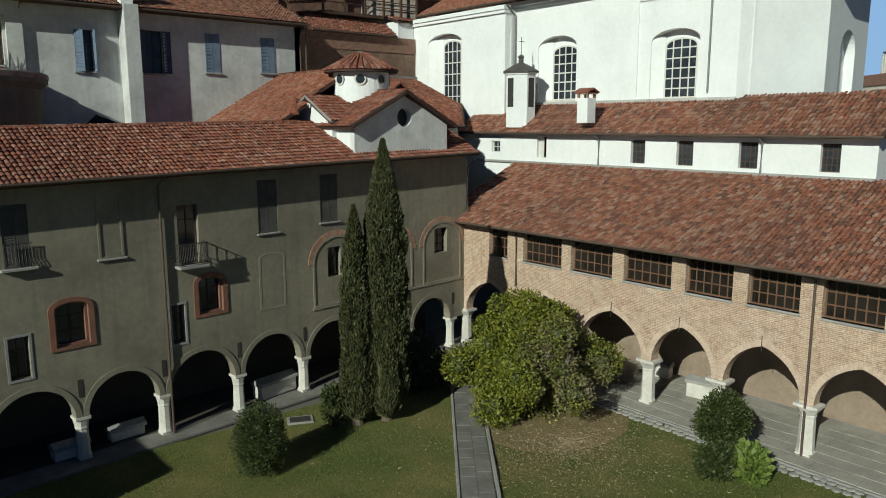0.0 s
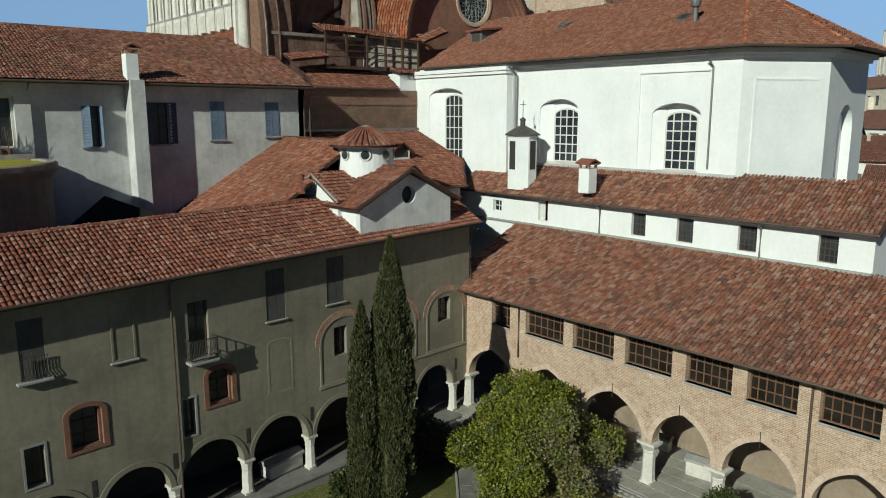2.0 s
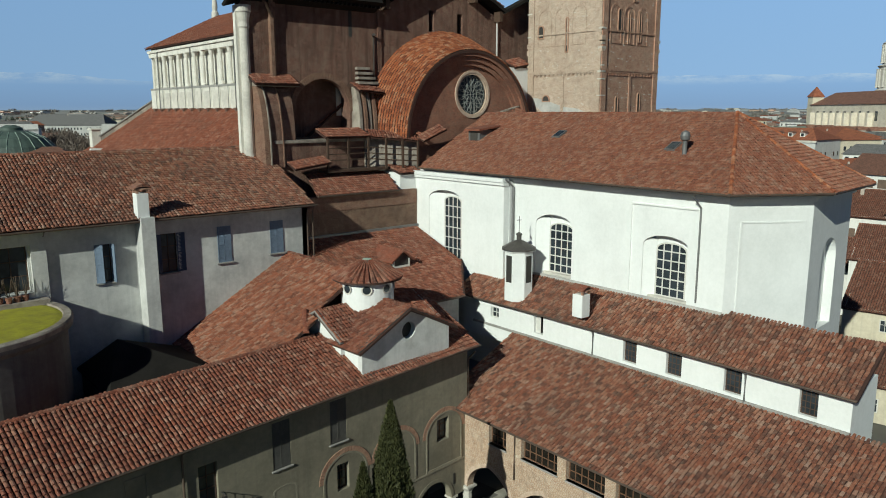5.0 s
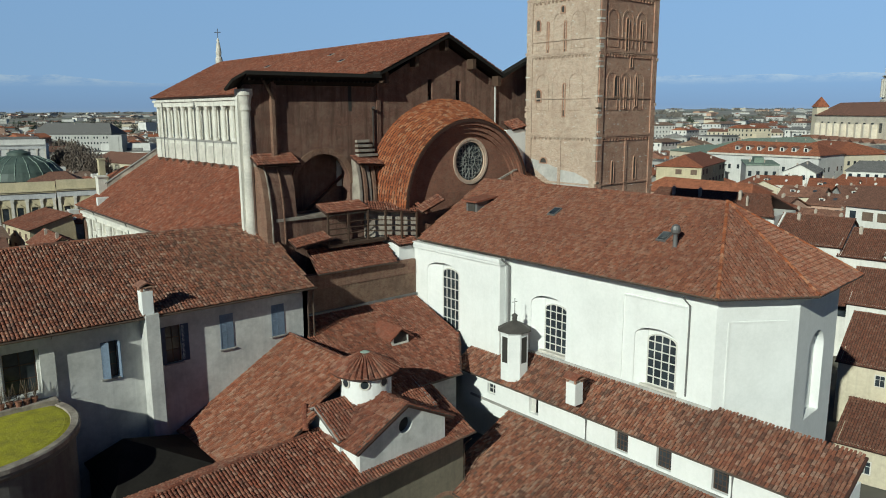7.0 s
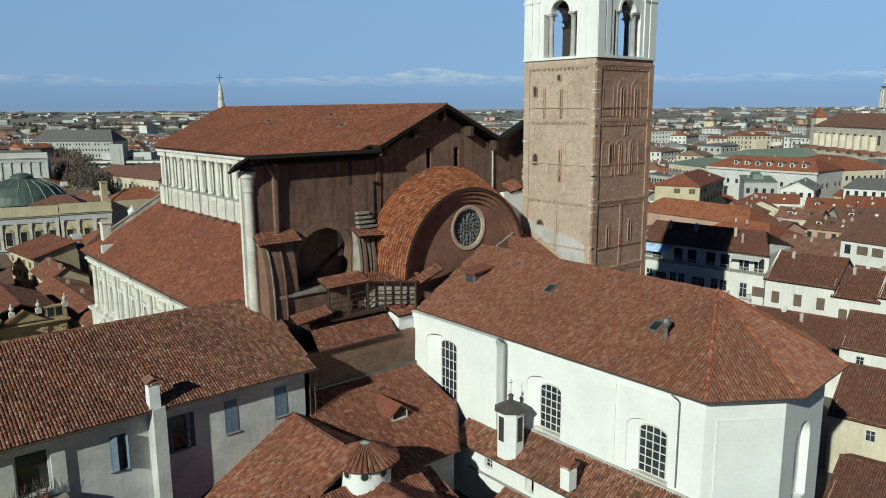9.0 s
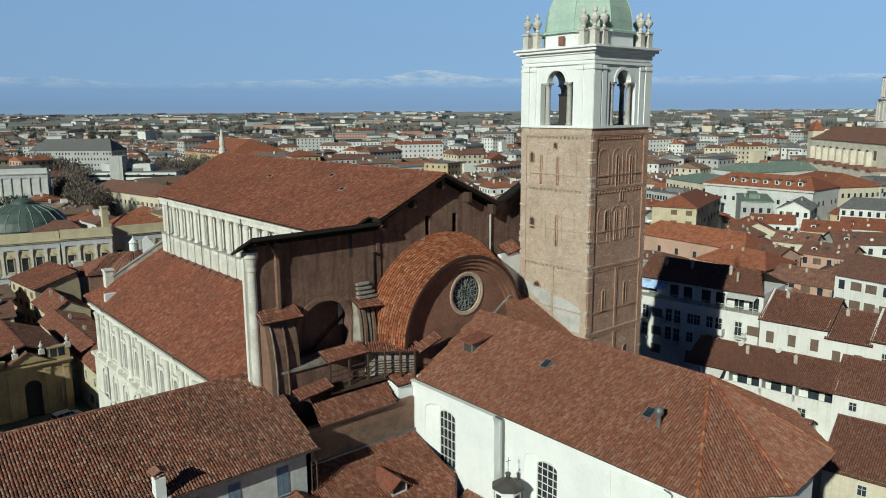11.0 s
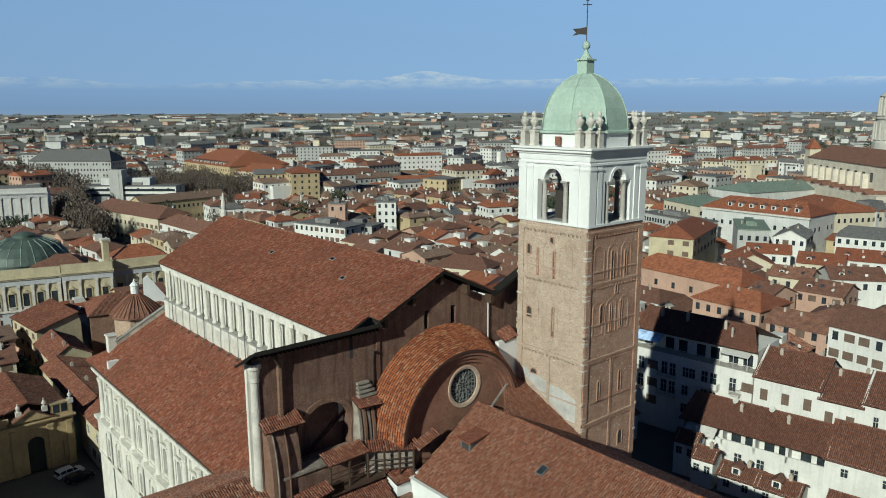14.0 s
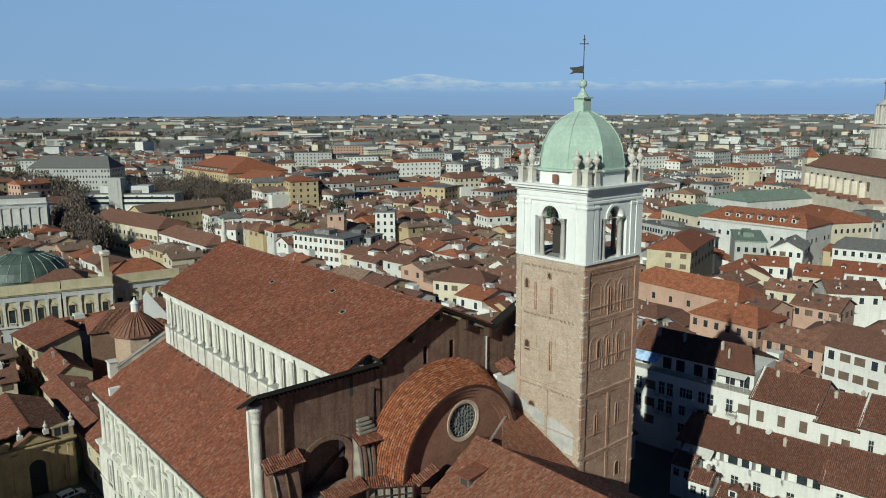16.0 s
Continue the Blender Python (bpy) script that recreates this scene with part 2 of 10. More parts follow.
SHUTTER_SHADED = surface("navy_shutter_paint", (0.075, 0.10, 0.15), (0.05, 0.065, 0.095), fine=10, broad=1.5, bump=0.2)
SHUTTER_DARK = surface("dark_shutter_paint", (0.085, 0.082, 0.075), (0.055, 0.052, 0.048), fine=10, broad=1.5, bump=0.2)
IRON = surface("dark_iron", (0.04, 0.038, 0.036), (0.06, 0.04, 0.03), fine=20, broad=3, rough=0.6, bump=0.2)
COPPER_PIPE = surface("aged_copper_pipe", (0.12, 0.085, 0.065), (0.07, 0.055, 0.045), fine=10, broad=1, rough=0.55, metal=0.3, bump=0.1)
PIPE_GREY = surface("grey_zinc", (0.20, 0.20, 0.20), (0.13, 0.13, 0.13), fine=8, broad=1, rough=0.5, metal=0.4, bump=0.1)
VERDIGRIS = surface("verdigris_copper", (0.40, 0.52, 0.44), (0.32, 0.42, 0.36), fine=3, broad=0.5, amount=0.8, rough=0.7, bump=0.1, streak=0.5, stain=(0.50, 0.60, 0.52))
GLASS_DARK = glass_material("dark_window_glass")
GLASS_DIM = glass_material("dusty_gallery_glass", (0.012, 0.010, 0.008), 0.22)
INTERIOR = surface("dark_interior", (0.05, 0.045, 0.04), (0.03, 0.028, 0.025), bump=0)
WHITE_FRAME = surface("white_window_paint", (0.62, 0.61, 0.57), (0.5, 0.49, 0.46), fine=12, broad=2, bump=0.1)
TILE_WORN = tile_material("clay_tile_worn", [(0.140, 0.048, 0.027), (0.250, 0.076, 0.039), (0.315, 0.100, 0.049), (0.340, 0.133, 0.076), (0.410, 0.265, 0.190)], lichen_amount=0.4)
BRICK_PATCHED = brick_material("patched_ochre_brick", (0.215, 0.125, 0.082), (0.15, 0.080, 0.053), (0.27, 0.195, 0.135), soot=(0.06, 0.038, 0.03), soot_amount=0.6, mottle=0.6)
BRICK_GREY = brick_material("grey_old_brick", (0.72, 0.65, 0.53), (0.62, 0.54, 0.43), (0.70, 0.66, 0.57), mottle=0.5)
BRICK_STRIP = brick_material("weathered_brick", (0.23, 0.115, 0.075), (0.15, 0.068, 0.046), (0.30, 0.21, 0.15), soot=(0.15, 0.08, 0.055), soot_amount=0.6, mottle=0.55)
ROOF_DARK = surface("dark_roof_metal", (0.06, 0.055, 0.05), (0.10, 0.09, 0.08), fine=8, broad=1.5, rough=0.6, bump=0.3)
PLASTER_TURRET = surface("brown_grey_plaster", (0.155, 0.147, 0.135), (0.09, 0.086, 0.078), fine=4, broad=0.4, amount=0.9, bump=0.3, streak=0.5)
PLASTER_SCAR = surface("newer_grey_plaster", (0.285, 0.258, 0.195), (0.20, 0.18, 0.135), fine=5, broad=0.9, amount=0.8, bump=0.2)
DEEP_SHADE = surface("sooty_plaster", (0.075, 0.065, 0.052), (0.045, 0.04, 0.033), fine=4, broad=0.5, amount=0.9, bump=0.25)
MOSS = surface("moss", (0.36, 0.34, 0.022), (0.235, 0.225, 0.03), fine=5, broad=1.2, amount=0.9, bump=0.8, bump_d=0.06, stain=(0.20, 0.18, 0.12))
BARK = surface("bark", (0.13, 0.095, 0.065), (0.08, 0.06, 0.045), fine=14, broad=2, bump=0.6)
PATH_STONE = surface("dark_path_stone", (0.20, 0.19, 0.17), (0.12, 0.115, 0.10), fine=5, broad=0.8, amount=0.9, bump=0.4)
DIRT = surface("dry_leaf_litter", (0.21, 0.155, 0.075), (0.14, 0.115, 0.05), fine=7, broad=1.0, amount=0.8, bump=0.6, bump_d=0.04)
PAVING = surface("grey_paving", (0.37, 0.35, 0.30), (0.25, 0.235, 0.205), fine=5, broad=0.6, amount=0.8, bump=0.3)


def leaf_material(name, a, b, dry=None, at=None):
    m, ns, ln, bs = nodes_of(name)
    nt = m.node_tree
    g = ns.new("ShaderNodeNewGeometry")
    col = mixed(nt, "MIX", g.outputs["Random Per Island"], a, b)
    if dry:
        f, raw = noise_fac(nt, 1.1, 5, 0.36, 0.60, place_vec(nt))
        far = ns.new("ShaderNodeVectorMath")
        far.operation = "DISTANCE"
        far.inputs[1].default_value = at
        ln.new(place_vec(nt), far.inputs[0])
        near = ns.new("ShaderNodeMapRange")
        near.inputs[1].default_value, near.inputs[2].default_value, near.inputs[3].default_value, near.inputs[4].default_value = 1.8, 3.4, 0.95, 0.0
        ln.new(far.outputs["Value"], near.inputs[0])
        both = ns.new("ShaderNodeMath")
        both.operation = "MULTIPLY"
        ln.new(f, both.inputs[0])
        ln.new(near.outputs[0], both.inputs[1])
        col = mixed(nt, "MIX", both.outputs[0], col, dry)
    ln.new(col, bs.inputs["Base Color"])
    bs.inputs["Roughness"].default_value = 0.6
    return m


LEAF_CYPRESS = leaf_material("cypress_foliage", (0.026, 0.032, 0.010), (0.082, 0.082, 0.028))
LEAF_BUSH = leaf_material("laurel_foliage", (0.060, 0.080, 0.006), (0.21, 0.205, 0.016), dry=(0.15, 0.12, 0.075), at=(27.9, 22.6, 2.6))
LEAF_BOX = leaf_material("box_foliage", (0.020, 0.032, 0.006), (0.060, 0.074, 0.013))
LEAF_LIGHT = leaf_material("aucuba_foliage", (0.070, 0.12, 0.015), (0.19, 0.23, 0.05))
TWIG = leaf_material("bare_twigs", (0.075, 0.055, 0.042), (0.14, 0.11, 0.085))
# the twig colours again, paled to paint haze on the far tree lines
TWIG_HAZED = leaf_material("pale_bare_twigs", (0.13, 0.115, 0.10), (0.20, 0.18, 0.155))
LEAF_FAR = leaf_material("far_evergreen", (0.020, 0.035, 0.018), (0.045, 0.06, 0.03))
GRASS_BLADE = leaf_material("grass_blades", (0.095, 0.108, 0.021), (0.16, 0.152, 0.044))

LITTER = leaf_material("fallen_leaves", (0.16, 0.10, 0.05), (0.46, 0.38, 0.24))


def lawn_material():
    m, ns, ln, b = nodes_of("lawn")
    nt = m.node_tree
    vec = place_vec(nt)
    big, _ = noise_fac(nt, 0.25, 5, 0.4, 0.65, vec)
    fine, raw = noise_fac(nt, 9, 6, 0.35, 0.65, vec, 0.75)
    col = mixed(nt, "MIX", big, (0.084, 0.108, 0.016), (0.18, 0.158, 0.050))
    col = mixed(nt, "OVERLAY", 0.7, col, mixed(nt, "MIX", fine, (0.22, 0.22, 0.2), (0.72, 0.72, 0.66)))
    ln.new(col, b.inputs["Base Color"])
    b.inputs["Roughness"].default_value = 0.95
    bumped(nt, b, raw, 0.9, 0.06)
    return m


LAWN = lawn_material()
STONE_SOILED = surface("soiled_stone", (0.36, 0.32, 0.27), (0.16, 0.13, 0.11), fine=5, broad=0.9, amount=0.95, bump=0.35, streak=0.4)
PLASTER_SHADE = surface("pale_blind_panel", (0.55, 0.53, 0.48), (0.42, 0.40, 0.37), fine=4, broad=0.6, bump=0.15)
BRONZE = surface("old_bronze", (0.10, 0.095, 0.075), (0.07, 0.085, 0.07), fine=10, broad=2, rough=0.5, metal=0.6, bump=0.1)

# ---- shape helpers ----
def mesh_from(bm, name, material):
    me = bpy.data.meshes.new(name)
    bm.normal_update()
    bm.to_mesh(me)
    bm.free()
    for m in (material if isinstance(material, (list, tuple)) else (material,)):
        me.materials.append(m)
    return me


def part(name, bm, material, parent, label="", m=None):
    """A bmesh as one mesh object under a thing or a part. m: its place under the parent."""
    ob = new(name, mesh_from(bm, name, material))
    ob.parent = parent
    if m is not None:
        ob.matrix_basis = m
    return tagged(ob, label)


def again(ob, parent, m):
    """The same part once more, on the same mesh, with its own sub-parts."""
    o = new(ob.name.split(".")[0], ob.data)
    o.parent, o.matrix_basis = parent, m
    if "label" in ob:
        o["label"] = ob["label"]
    for c in ob.children:
        again(c, o, c.matrix_basis.copy())
    return o


def thing(name, label, category, m=None, group="", kind=""):
    ob = new(name)
    if m is not None:
        ob.matrix_basis = m
    return tagged(ob, label, category, group, kind)


def box(bm, x0, x1, y0, y1, z0, z1, mi=0):
    v = [bm.verts.new((x, y, z)) for z in (z0, z1) for y in (y0, y1) for x in (x0, x1)]
    for a in ((0, 2, 3, 1), (4, 5, 7, 6), (0, 1, 5, 4), (1, 3, 7, 5), (3, 2, 6, 7), (2, 0, 4, 6)):
        f = bm.faces.new([v[i] for i in a])
        f.material_index = mi
    return v


def soft_box(x0, x1, y0, y1, z0, z1, bevel=0.02):
    bm = bmesh.new()
    box(bm, x0, x1, y0, y1, z0, z1)
    bmesh.ops.bevel(bm, geom=bm.edges[:], offset=bevel, segments=1, affect="EDGES")
    return bm


def boxes(*bs):
    bm = bmesh.new()
    for b in bs:
        box(bm, *b)
    return bm


def prism(bm, pts, vec):
    """A flat polygon of 3D points, drawn out along vec."""
    vec = Vector(vec)
    a = [bm.verts.new(p) for p in pts]
    b = [bm.verts.new(Vector(p) + vec) for p in pts]
    n = len(pts)
    bm.faces.new(a)
    bm.faces.new(b[::-1])
    for i in range(n):
        bm.faces.new((a[i], b[i], b[(i + 1) % n], a[(i + 1) % n]))
    bmesh.ops.recalc_face_normals(bm, faces=bm.faces[:])
    return bm


def lathe(bm, profile, n=16, cx=0, cy=0, a0=0.0, a1=2 * math.pi):
    """Turns a profile of (radius, z) round a vertical axis."""
    closed = abs(a1 - a0 - 2 * math.pi) < 1e-6
    k = n if closed else n + 1
    rings = [[bm.verts.new((cx + r * math.cos(a0 + (a1 - a0) * i / n), cy + r * math.sin(a0 + (a1 - a0) * i / n), z)) for i in range(k)] for r, z in profile]
    for lo, hi in zip(rings, rings[1:]):
        for i in range(n):
            j = (i + 1) % k
            bm.faces.new((lo[i], lo[j], hi[j], hi[i]))
    if closed:
        bm.faces.new(rings[0][::-1])
        bm.faces.new(rings[-1])
    return bm


def tube(bm, path, r, n=8):
    """A round bar along a path of points."""
    rings = []
    pts = [Vector(p) for p in path]
    for i, p in enumerate(pts):
        d = (pts[min(i + 1, len(pts) - 1)] - pts[max(i - 1, 0)]).normalized()
        s = d.orthogonal().normalized() if abs(d.z) > 0.99 else d.cross(Vector((0, 0, 1))).normalized()
        t = s.cross(d)
        rings.append([bm.verts.new(p + r * (math.cos(2 * math.pi * k / n) * s + math.sin(2 * math.pi * k / n) * t)) for k in range(n)])
    for a, b in zip(rings, rings[1:]):
        for k in range(n):
            bm.faces.new((a[k], a[(k + 1) % n], b[(k + 1) % n], b[k]))
    bm.faces.new(rings[0][::-1])
    bm.faces.new(rings[-1])
    return bm


def arch_z(c, k):
    """Height over a unit arch at c = cosine from the middle; k above 1 gives it a point."""
    return math.sqrt(max(0.0, k * k - (abs(c) + k - 1) ** 2) / (2 * k - 1))


def arch_pts(u0, u1, spring, n=14, rise=None, k=1.0):
    """Points of an arch from (u1, spring) over the top to (u0, spring)."""
    c, r = (u0 + u1) / 2, (u1 - u0) / 2
    h = r if rise is None else rise
    return [(c + r * math.cos(math.pi * i / n), spring + h * arch_z(math.cos(math.pi * i / n), k)) for i in range(n + 1)]


def rect(u0, u1, z0, z1):
    return [(u0, z0), (u1, z0), (u1, z1), (u0, z1)]


def arched(u0, u1, z0, spring, n=12, rise=None):
    return [(u0, z0), (u1, z0)] + arch_pts(u0, u1, spring, n, rise)


def wall_mesh(outer, holes=(), thick=0.5):
    """A wall in the local x-z plane, from y 0 to thick, with openings that go through it."""
    from mathutils.geometry import tessellate_polygon
    bm = bmesh.new()
    loops = [outer, *holes]
    flat = [p for lp in loops for p in lp]
    tris = tessellate_polygon([[Vector((x, z, 0)) for x, z in lp] for lp in loops])
    fr = [bm.verts.new((x, 0, z)) for x, z in flat]
    bk = [bm.verts.new((x, thick, z)) for x, z in flat]
    for t in tris:
        if len(set(t)) == 3:
            try:
                bm.faces.new([fr[i] for i in t])
                bm.faces.new([bk[i] for i in reversed(t)])
            except ValueError:
                pass
    k = 0
    for lp in loops:
        n = len(lp)
        for i in range(n):
            a, b = k + i, k + (i + 1) % n
            bm.faces.new((fr[a], fr[b], bk[b], bk[a]))
        k += n
    bmesh.ops.recalc_face_normals(bm, faces=bm.faces[:])
    return bm


def slab(name, pts, thick, material, parent, label=""):
    """A roof slab under a flat polygon."""
    a, b, c = (Vector(p) for p in pts[:3])
    n = (b - a).cross(c - a).normalized()
    if n.z < 0:
        n = -n
    return part(name, prism(bmesh.new(), [Vector(p) - 0.03 * n for p in pts], -thick * n), material, parent, label)


def inside(poly, x, y):
    ok = False
    for (x1, y1), (x2, y2) in zip(poly, poly[1:] + poly[:1]):
        if (y1 > y) != (y2 > y) and x < (x2 - x1) * (y - y1) / (y2 - y1) + x1:
            ok = not ok
    return ok


TILE_N = 4


def tile_shape(w, length, lift=0.05):
    """Half-round clay tile: points of both ends, the lower end wider and higher."""
    pts = []
    for end, (r, z) in enumerate(((w * 0.44, 0.03), (w * 0.36, 0.0))):
        for i in range(TILE_N + 1):
            a = math.pi * i / TILE_N
            pts.append((r * math.cos(a), end * length, z + r * 0.85 * math.sin(a)))
    faces = [(i, i + TILE_N + 1, i + TILE_N + 2, i + 1) for i in range(TILE_N)]
    faces.append(tuple(range(TILE_N + 1)))
    return np.array(pts), faces


def tile_roof(pts, parent, material, w=0.23, length=0.44, show=0.34, near=0, slab_mat=None, thick=0.14, seed=1, name="roof", label=""):
    """Clay tiles over the flat polygon pts, whose first two points are the eave. The first rows from the eave are single pieces when near is given."""
    base = slab(name, pts, thick, slab_mat or UNDER_TILE, parent, label)
    P0, P1 = Vector(pts[0]), Vector(pts[1])
    u = (P1 - P0).normalized()
    n = None
    for p in pts[2:]:
        c = u.cross(Vector(p) - P0)
        if c.length > 0.1:
            n = c.normalized()
            break
    if n.z < 0:
        n = -n
    v = n.cross(u)
    if v.z < 0:
        v = -v
    poly = [((Vector(p) - P0).dot(u), (Vector(p) - P0).dot(v)) for p in pts]
    rnd = random.Random(seed)
    shape, faces = tile_shape(w, length)
    k = len(shape)
    umin, umax = min(p[0] for p in poly), max(p[0] for p in poly)
    vmin, vmax = min(p[1] for p in poly), max(p[1] for p in poly)
    U, V, N = np.array(u), np.array(v), np.array(n)
    spots = []
    row = 0
    vv = vmin - 0.06
    while vv < vmax - 0.1:
        cu = umin + w / 2
        while cu < umax:
            if inside(poly, cu, vv + show * 0.5):
                spots.append((cu + rnd.uniform(-0.012, 0.012), vv + rnd.uniform(-0.025, 0.025), rnd.uniform(-0.05, 0.05), rnd.uniform(-0.02, 0.015)))
            cu += w
        vv += show
        row += 1
    O = np.array(P0)

    def coords(s):
        cu, cv, tw, up = s
        x = shape[:, 0] * math.cos(tw) - shape[:, 1] * math.sin(tw) + cu
        y = shape[:, 0] * math.sin(tw) + shape[:, 1] * math.cos(tw) + cv
        z = shape[:, 2] + up + 0.03 * (1 - shape[:, 1] / length)
        return O + np.outer(x, U) + np.outer(y, V) + np.outer(z, N)
    single = spots[:near]
    if single:
        me = bpy.data.meshes.new("roof_tile")
        me.from_pydata([tuple(p) for p in shape], [], faces)
        me.materials.append(material)
        fr = Matrix((tuple(U), tuple(V), tuple(N))).transposed().to_4x4()
        for cu, cv, tw, up in single:
            t = new("roof_tile", me)
            t.parent = base
            t.matrix_basis = Matrix.Translation(P0 + cu * u + cv * v + (up + 0.03) * n) @ fr @ Matrix.Rotation(tw, 4, "Z") @ Matrix.Rotation(-0.07, 4, "X")
    rest = spots[near:]
    if rest:
        allv = np.concatenate([coords(s) for s in rest])
        allf = [tuple(i + j * k for i in f) for j in range(len(rest)) for f in faces]
        me = bpy.data.meshes.new("roof_tiles")
        me.from_pydata(allv.tolist(), [], allf)
        me.materials.append(material)
        ob = new("roof_tiles", me)
        ob.parent = base
        tagged(ob, kind="stuff")
    return base


def ridge_tiles(a, b, parent, material, w=0.3):
    """A row of ridge tiles from a to b."""
    a, b = Vector(a), Vector(b)
    d = (b - a).normalized()
    side = d.cross(Vector((0, 0, 1))).normalized()
    up = side.cross(d)
    n = max(1, int((b - a).length / 0.36))
    vs, fs = [], []
    rnd = random.Random(n)
    for i in range(n):
        for end, r in ((0, w * 0.52), (1, w * 0.42)):
            q = a + d * ((i + end * 1.15) * (b - a).length / n) + side * rnd.uniform(-0.015, 0.015)
            for k in range(6):
                t = math.pi * k / 5
                vs.append(q + side * r * math.cos(t) + up * (r * math.sin(t) * 0.9 - 0.03))
        o = i * 12
        fs += [(o + k, o + k + 6, o + k + 7, o + k + 1) for k in range(5)] + [tuple(range(o, o + 6))]
    me = bpy.data.meshes.new("ridge_tiles")
    me.from_pydata([tuple(v) for v in vs], [], fs)
    me.materials.append(material)
    ob = new("ridge_tiles", me)
    ob.parent = parent
    return tagged(ob, kind="stuff")


def gutter(a, b, parent, r=0.08):
    return part("gutter", tube(bmesh.new(), [a, b], r, 8), COPPER_PIPE, parent, "dark brown metal gutter")


def downpipe(path, parent, r=0.06, material=None):
    return part("downpipe", tube(bmesh.new(), path, r, 8), material or COPPER_PIPE, parent, "brown metal downpipe")

# ---- windows, shutters, columns ----
def window_in(parent, u0, u1, z0, z1, depth=0.14, cols=2, rows=3, material=None, bar=0.05, rise=0.0, glass=None, label=""):
    """A glazed window in the local x-z plane, set back by depth: frame with bars, and one pane behind them."""
    bm = bmesh.new()
    top = z1 - rise
    y0, y1 = depth, depth + 0.07
    if rise:
        out = arched(u0, u1, z0, top, 10, rise)
        inn = arched(u0 + bar * 1.3, u1 - bar * 1.3, z0 + bar * 1.3, top, 10, max(0.02, rise - bar * 1.3))
        w = wall_mesh(out, [inn], 0.07)
        bmesh.ops.translate(w, verts=w.verts[:], vec=(0, depth, 0))
        me = bpy.data.meshes.new("tmp")
        w.to_mesh(me)
        w.free()
        bm.from_mesh(me)
        bpy.data.meshes.remove(me)
    else:
        box(bm, u0, u0 + bar * 1.3, y0, y1, z0, z1)
        box(bm, u1 - bar * 1.3, u1, y0, y1, z0, z1)
        box(bm, u0 + bar * 1.3, u1 - bar * 1.3, y0, y1, z0, z0 + bar * 1.3)
        box(bm, u0 + bar * 1.3, u1 - bar * 1.3, y0, y1, z1 - bar * 1.3, z1)

    def height(u):
        if not rise:
            return z1 - bar
        t = (u - (u0 + u1) / 2) / ((u1 - u0) / 2)
        return top + (rise - bar) * math.sqrt(max(0.0, 1 - t * t))
    bars = []
    for i in range(1, cols):
        u = u0 + (u1 - u0) * i / cols
        bars.append((u - bar / 2, u + bar / 2, y0 + 0.01, y1 - 0.01, z0 + bar, height(u)))
    for j in range(1, rows):
        z = z0 + (z1 - z0) * j / rows
        half = (u1 - u0) / 2
        if z > top:
            half *= math.sqrt(max(0.05, 1 - ((z - top) / rise) ** 2))
        c = (u0 + u1) / 2
        bars.append((c - half + bar, c + half - bar, y0 + 0.014, y1 - 0.014, z - bar / 2, z + bar / 2))
    fr = part("window", bm, material or WOOD_FRAME, parent, label)
    for b in bars:
        part("glazing_bar", boxes(b), material or WOOD_FRAME, fr)
    shape = arched(u0 + 0.02, u1 - 0.02, z0 + 0.02, top, 10, rise) if rise else rect(u0 + 0.02, u1 - 0.02, z0 + 0.02, z1 - 0.02)
    g = wall_mesh(shape, (), 0.012)
    bmesh.ops.translate(g, verts=g.verts[:], vec=(0, y1 - 0.03, 0))
    part("pane", g, glass or GLASS_DARK, fr, "dark glass")
    return fr


def shutter_mesh(w, h):
    """The frame of a shutter leaf, hinge edge at x 0, thickness along y."""
    return wall_mesh(rect(0, w, 0, h), [rect(0.07, w - 0.07, 0.09, h * 0.48), rect(0.07, w - 0.07, h * 0.48 + 0.08, h - 0.09)], 0.045)


def louvre_mesh(w, z0, z1):
    """A panel of sloping slats between the stiles."""
    n = max(2, int((z1 - z0) / 0.09))
    pts = []
    for i in range(n):
        z = z0 + (z1 - z0) * i / n
        pts += [(0.07, 0.004, z), (0.07, 0.034, z + (z1 - z0) / n * 0.9)]
    return prism(bmesh.new(), pts + [(0.07, 0.04, z1), (0.07, 0.04, z0)], (w - 0.14, 0, 0))


def shutters(parent, u0, u1, z0, z1, y=-0.05, material=None, left=0.0, right=0.0, label="louvred shutter leaf"):
    """Two leaves; left and right: degrees by which each stands open."""
    w, h = (u1 - u0) / 2 - 0.01, z1 - z0
    a = part("shutter", shutter_mesh(w, h), material or SHUTTER_DARK, parent, label, pose(u0, y, z0, 0, 0, -left))
    for p, q in ((0.09, h * 0.48), (h * 0.48 + 0.08, h - 0.09)):
        part("slats", louvre_mesh(w, p, q), material or SHUTTER_DARK, a)
    b = again(a, parent, pose(u1, y + 0.045, z0, 0, 0, 180 + right))
    return a, b


def column_bm(h, r=0.2, cap=0.42):
    """A squat stone column with base, tapered shaft and a spreading capital."""
    bm = bmesh.new()
    box(bm, -r * 1.5, r * 1.5, -r * 1.5, r * 1.5, 0, 0.16)
    lathe(bm, [(r * 1.4, 0.16), (r * 1.42, 0.22), (r * 1.15, 0.3), (r, 0.36), (r * 0.9, h - cap), (r * 1.05, h - cap + 0.04), (r * 0.95, h - cap + 0.07), (r * 1.3, h - 0.12)], 14)
    box(bm, -r * 1.55, r * 1.55, -r * 1.55, r * 1.55, h - 0.12, h)
    return bm


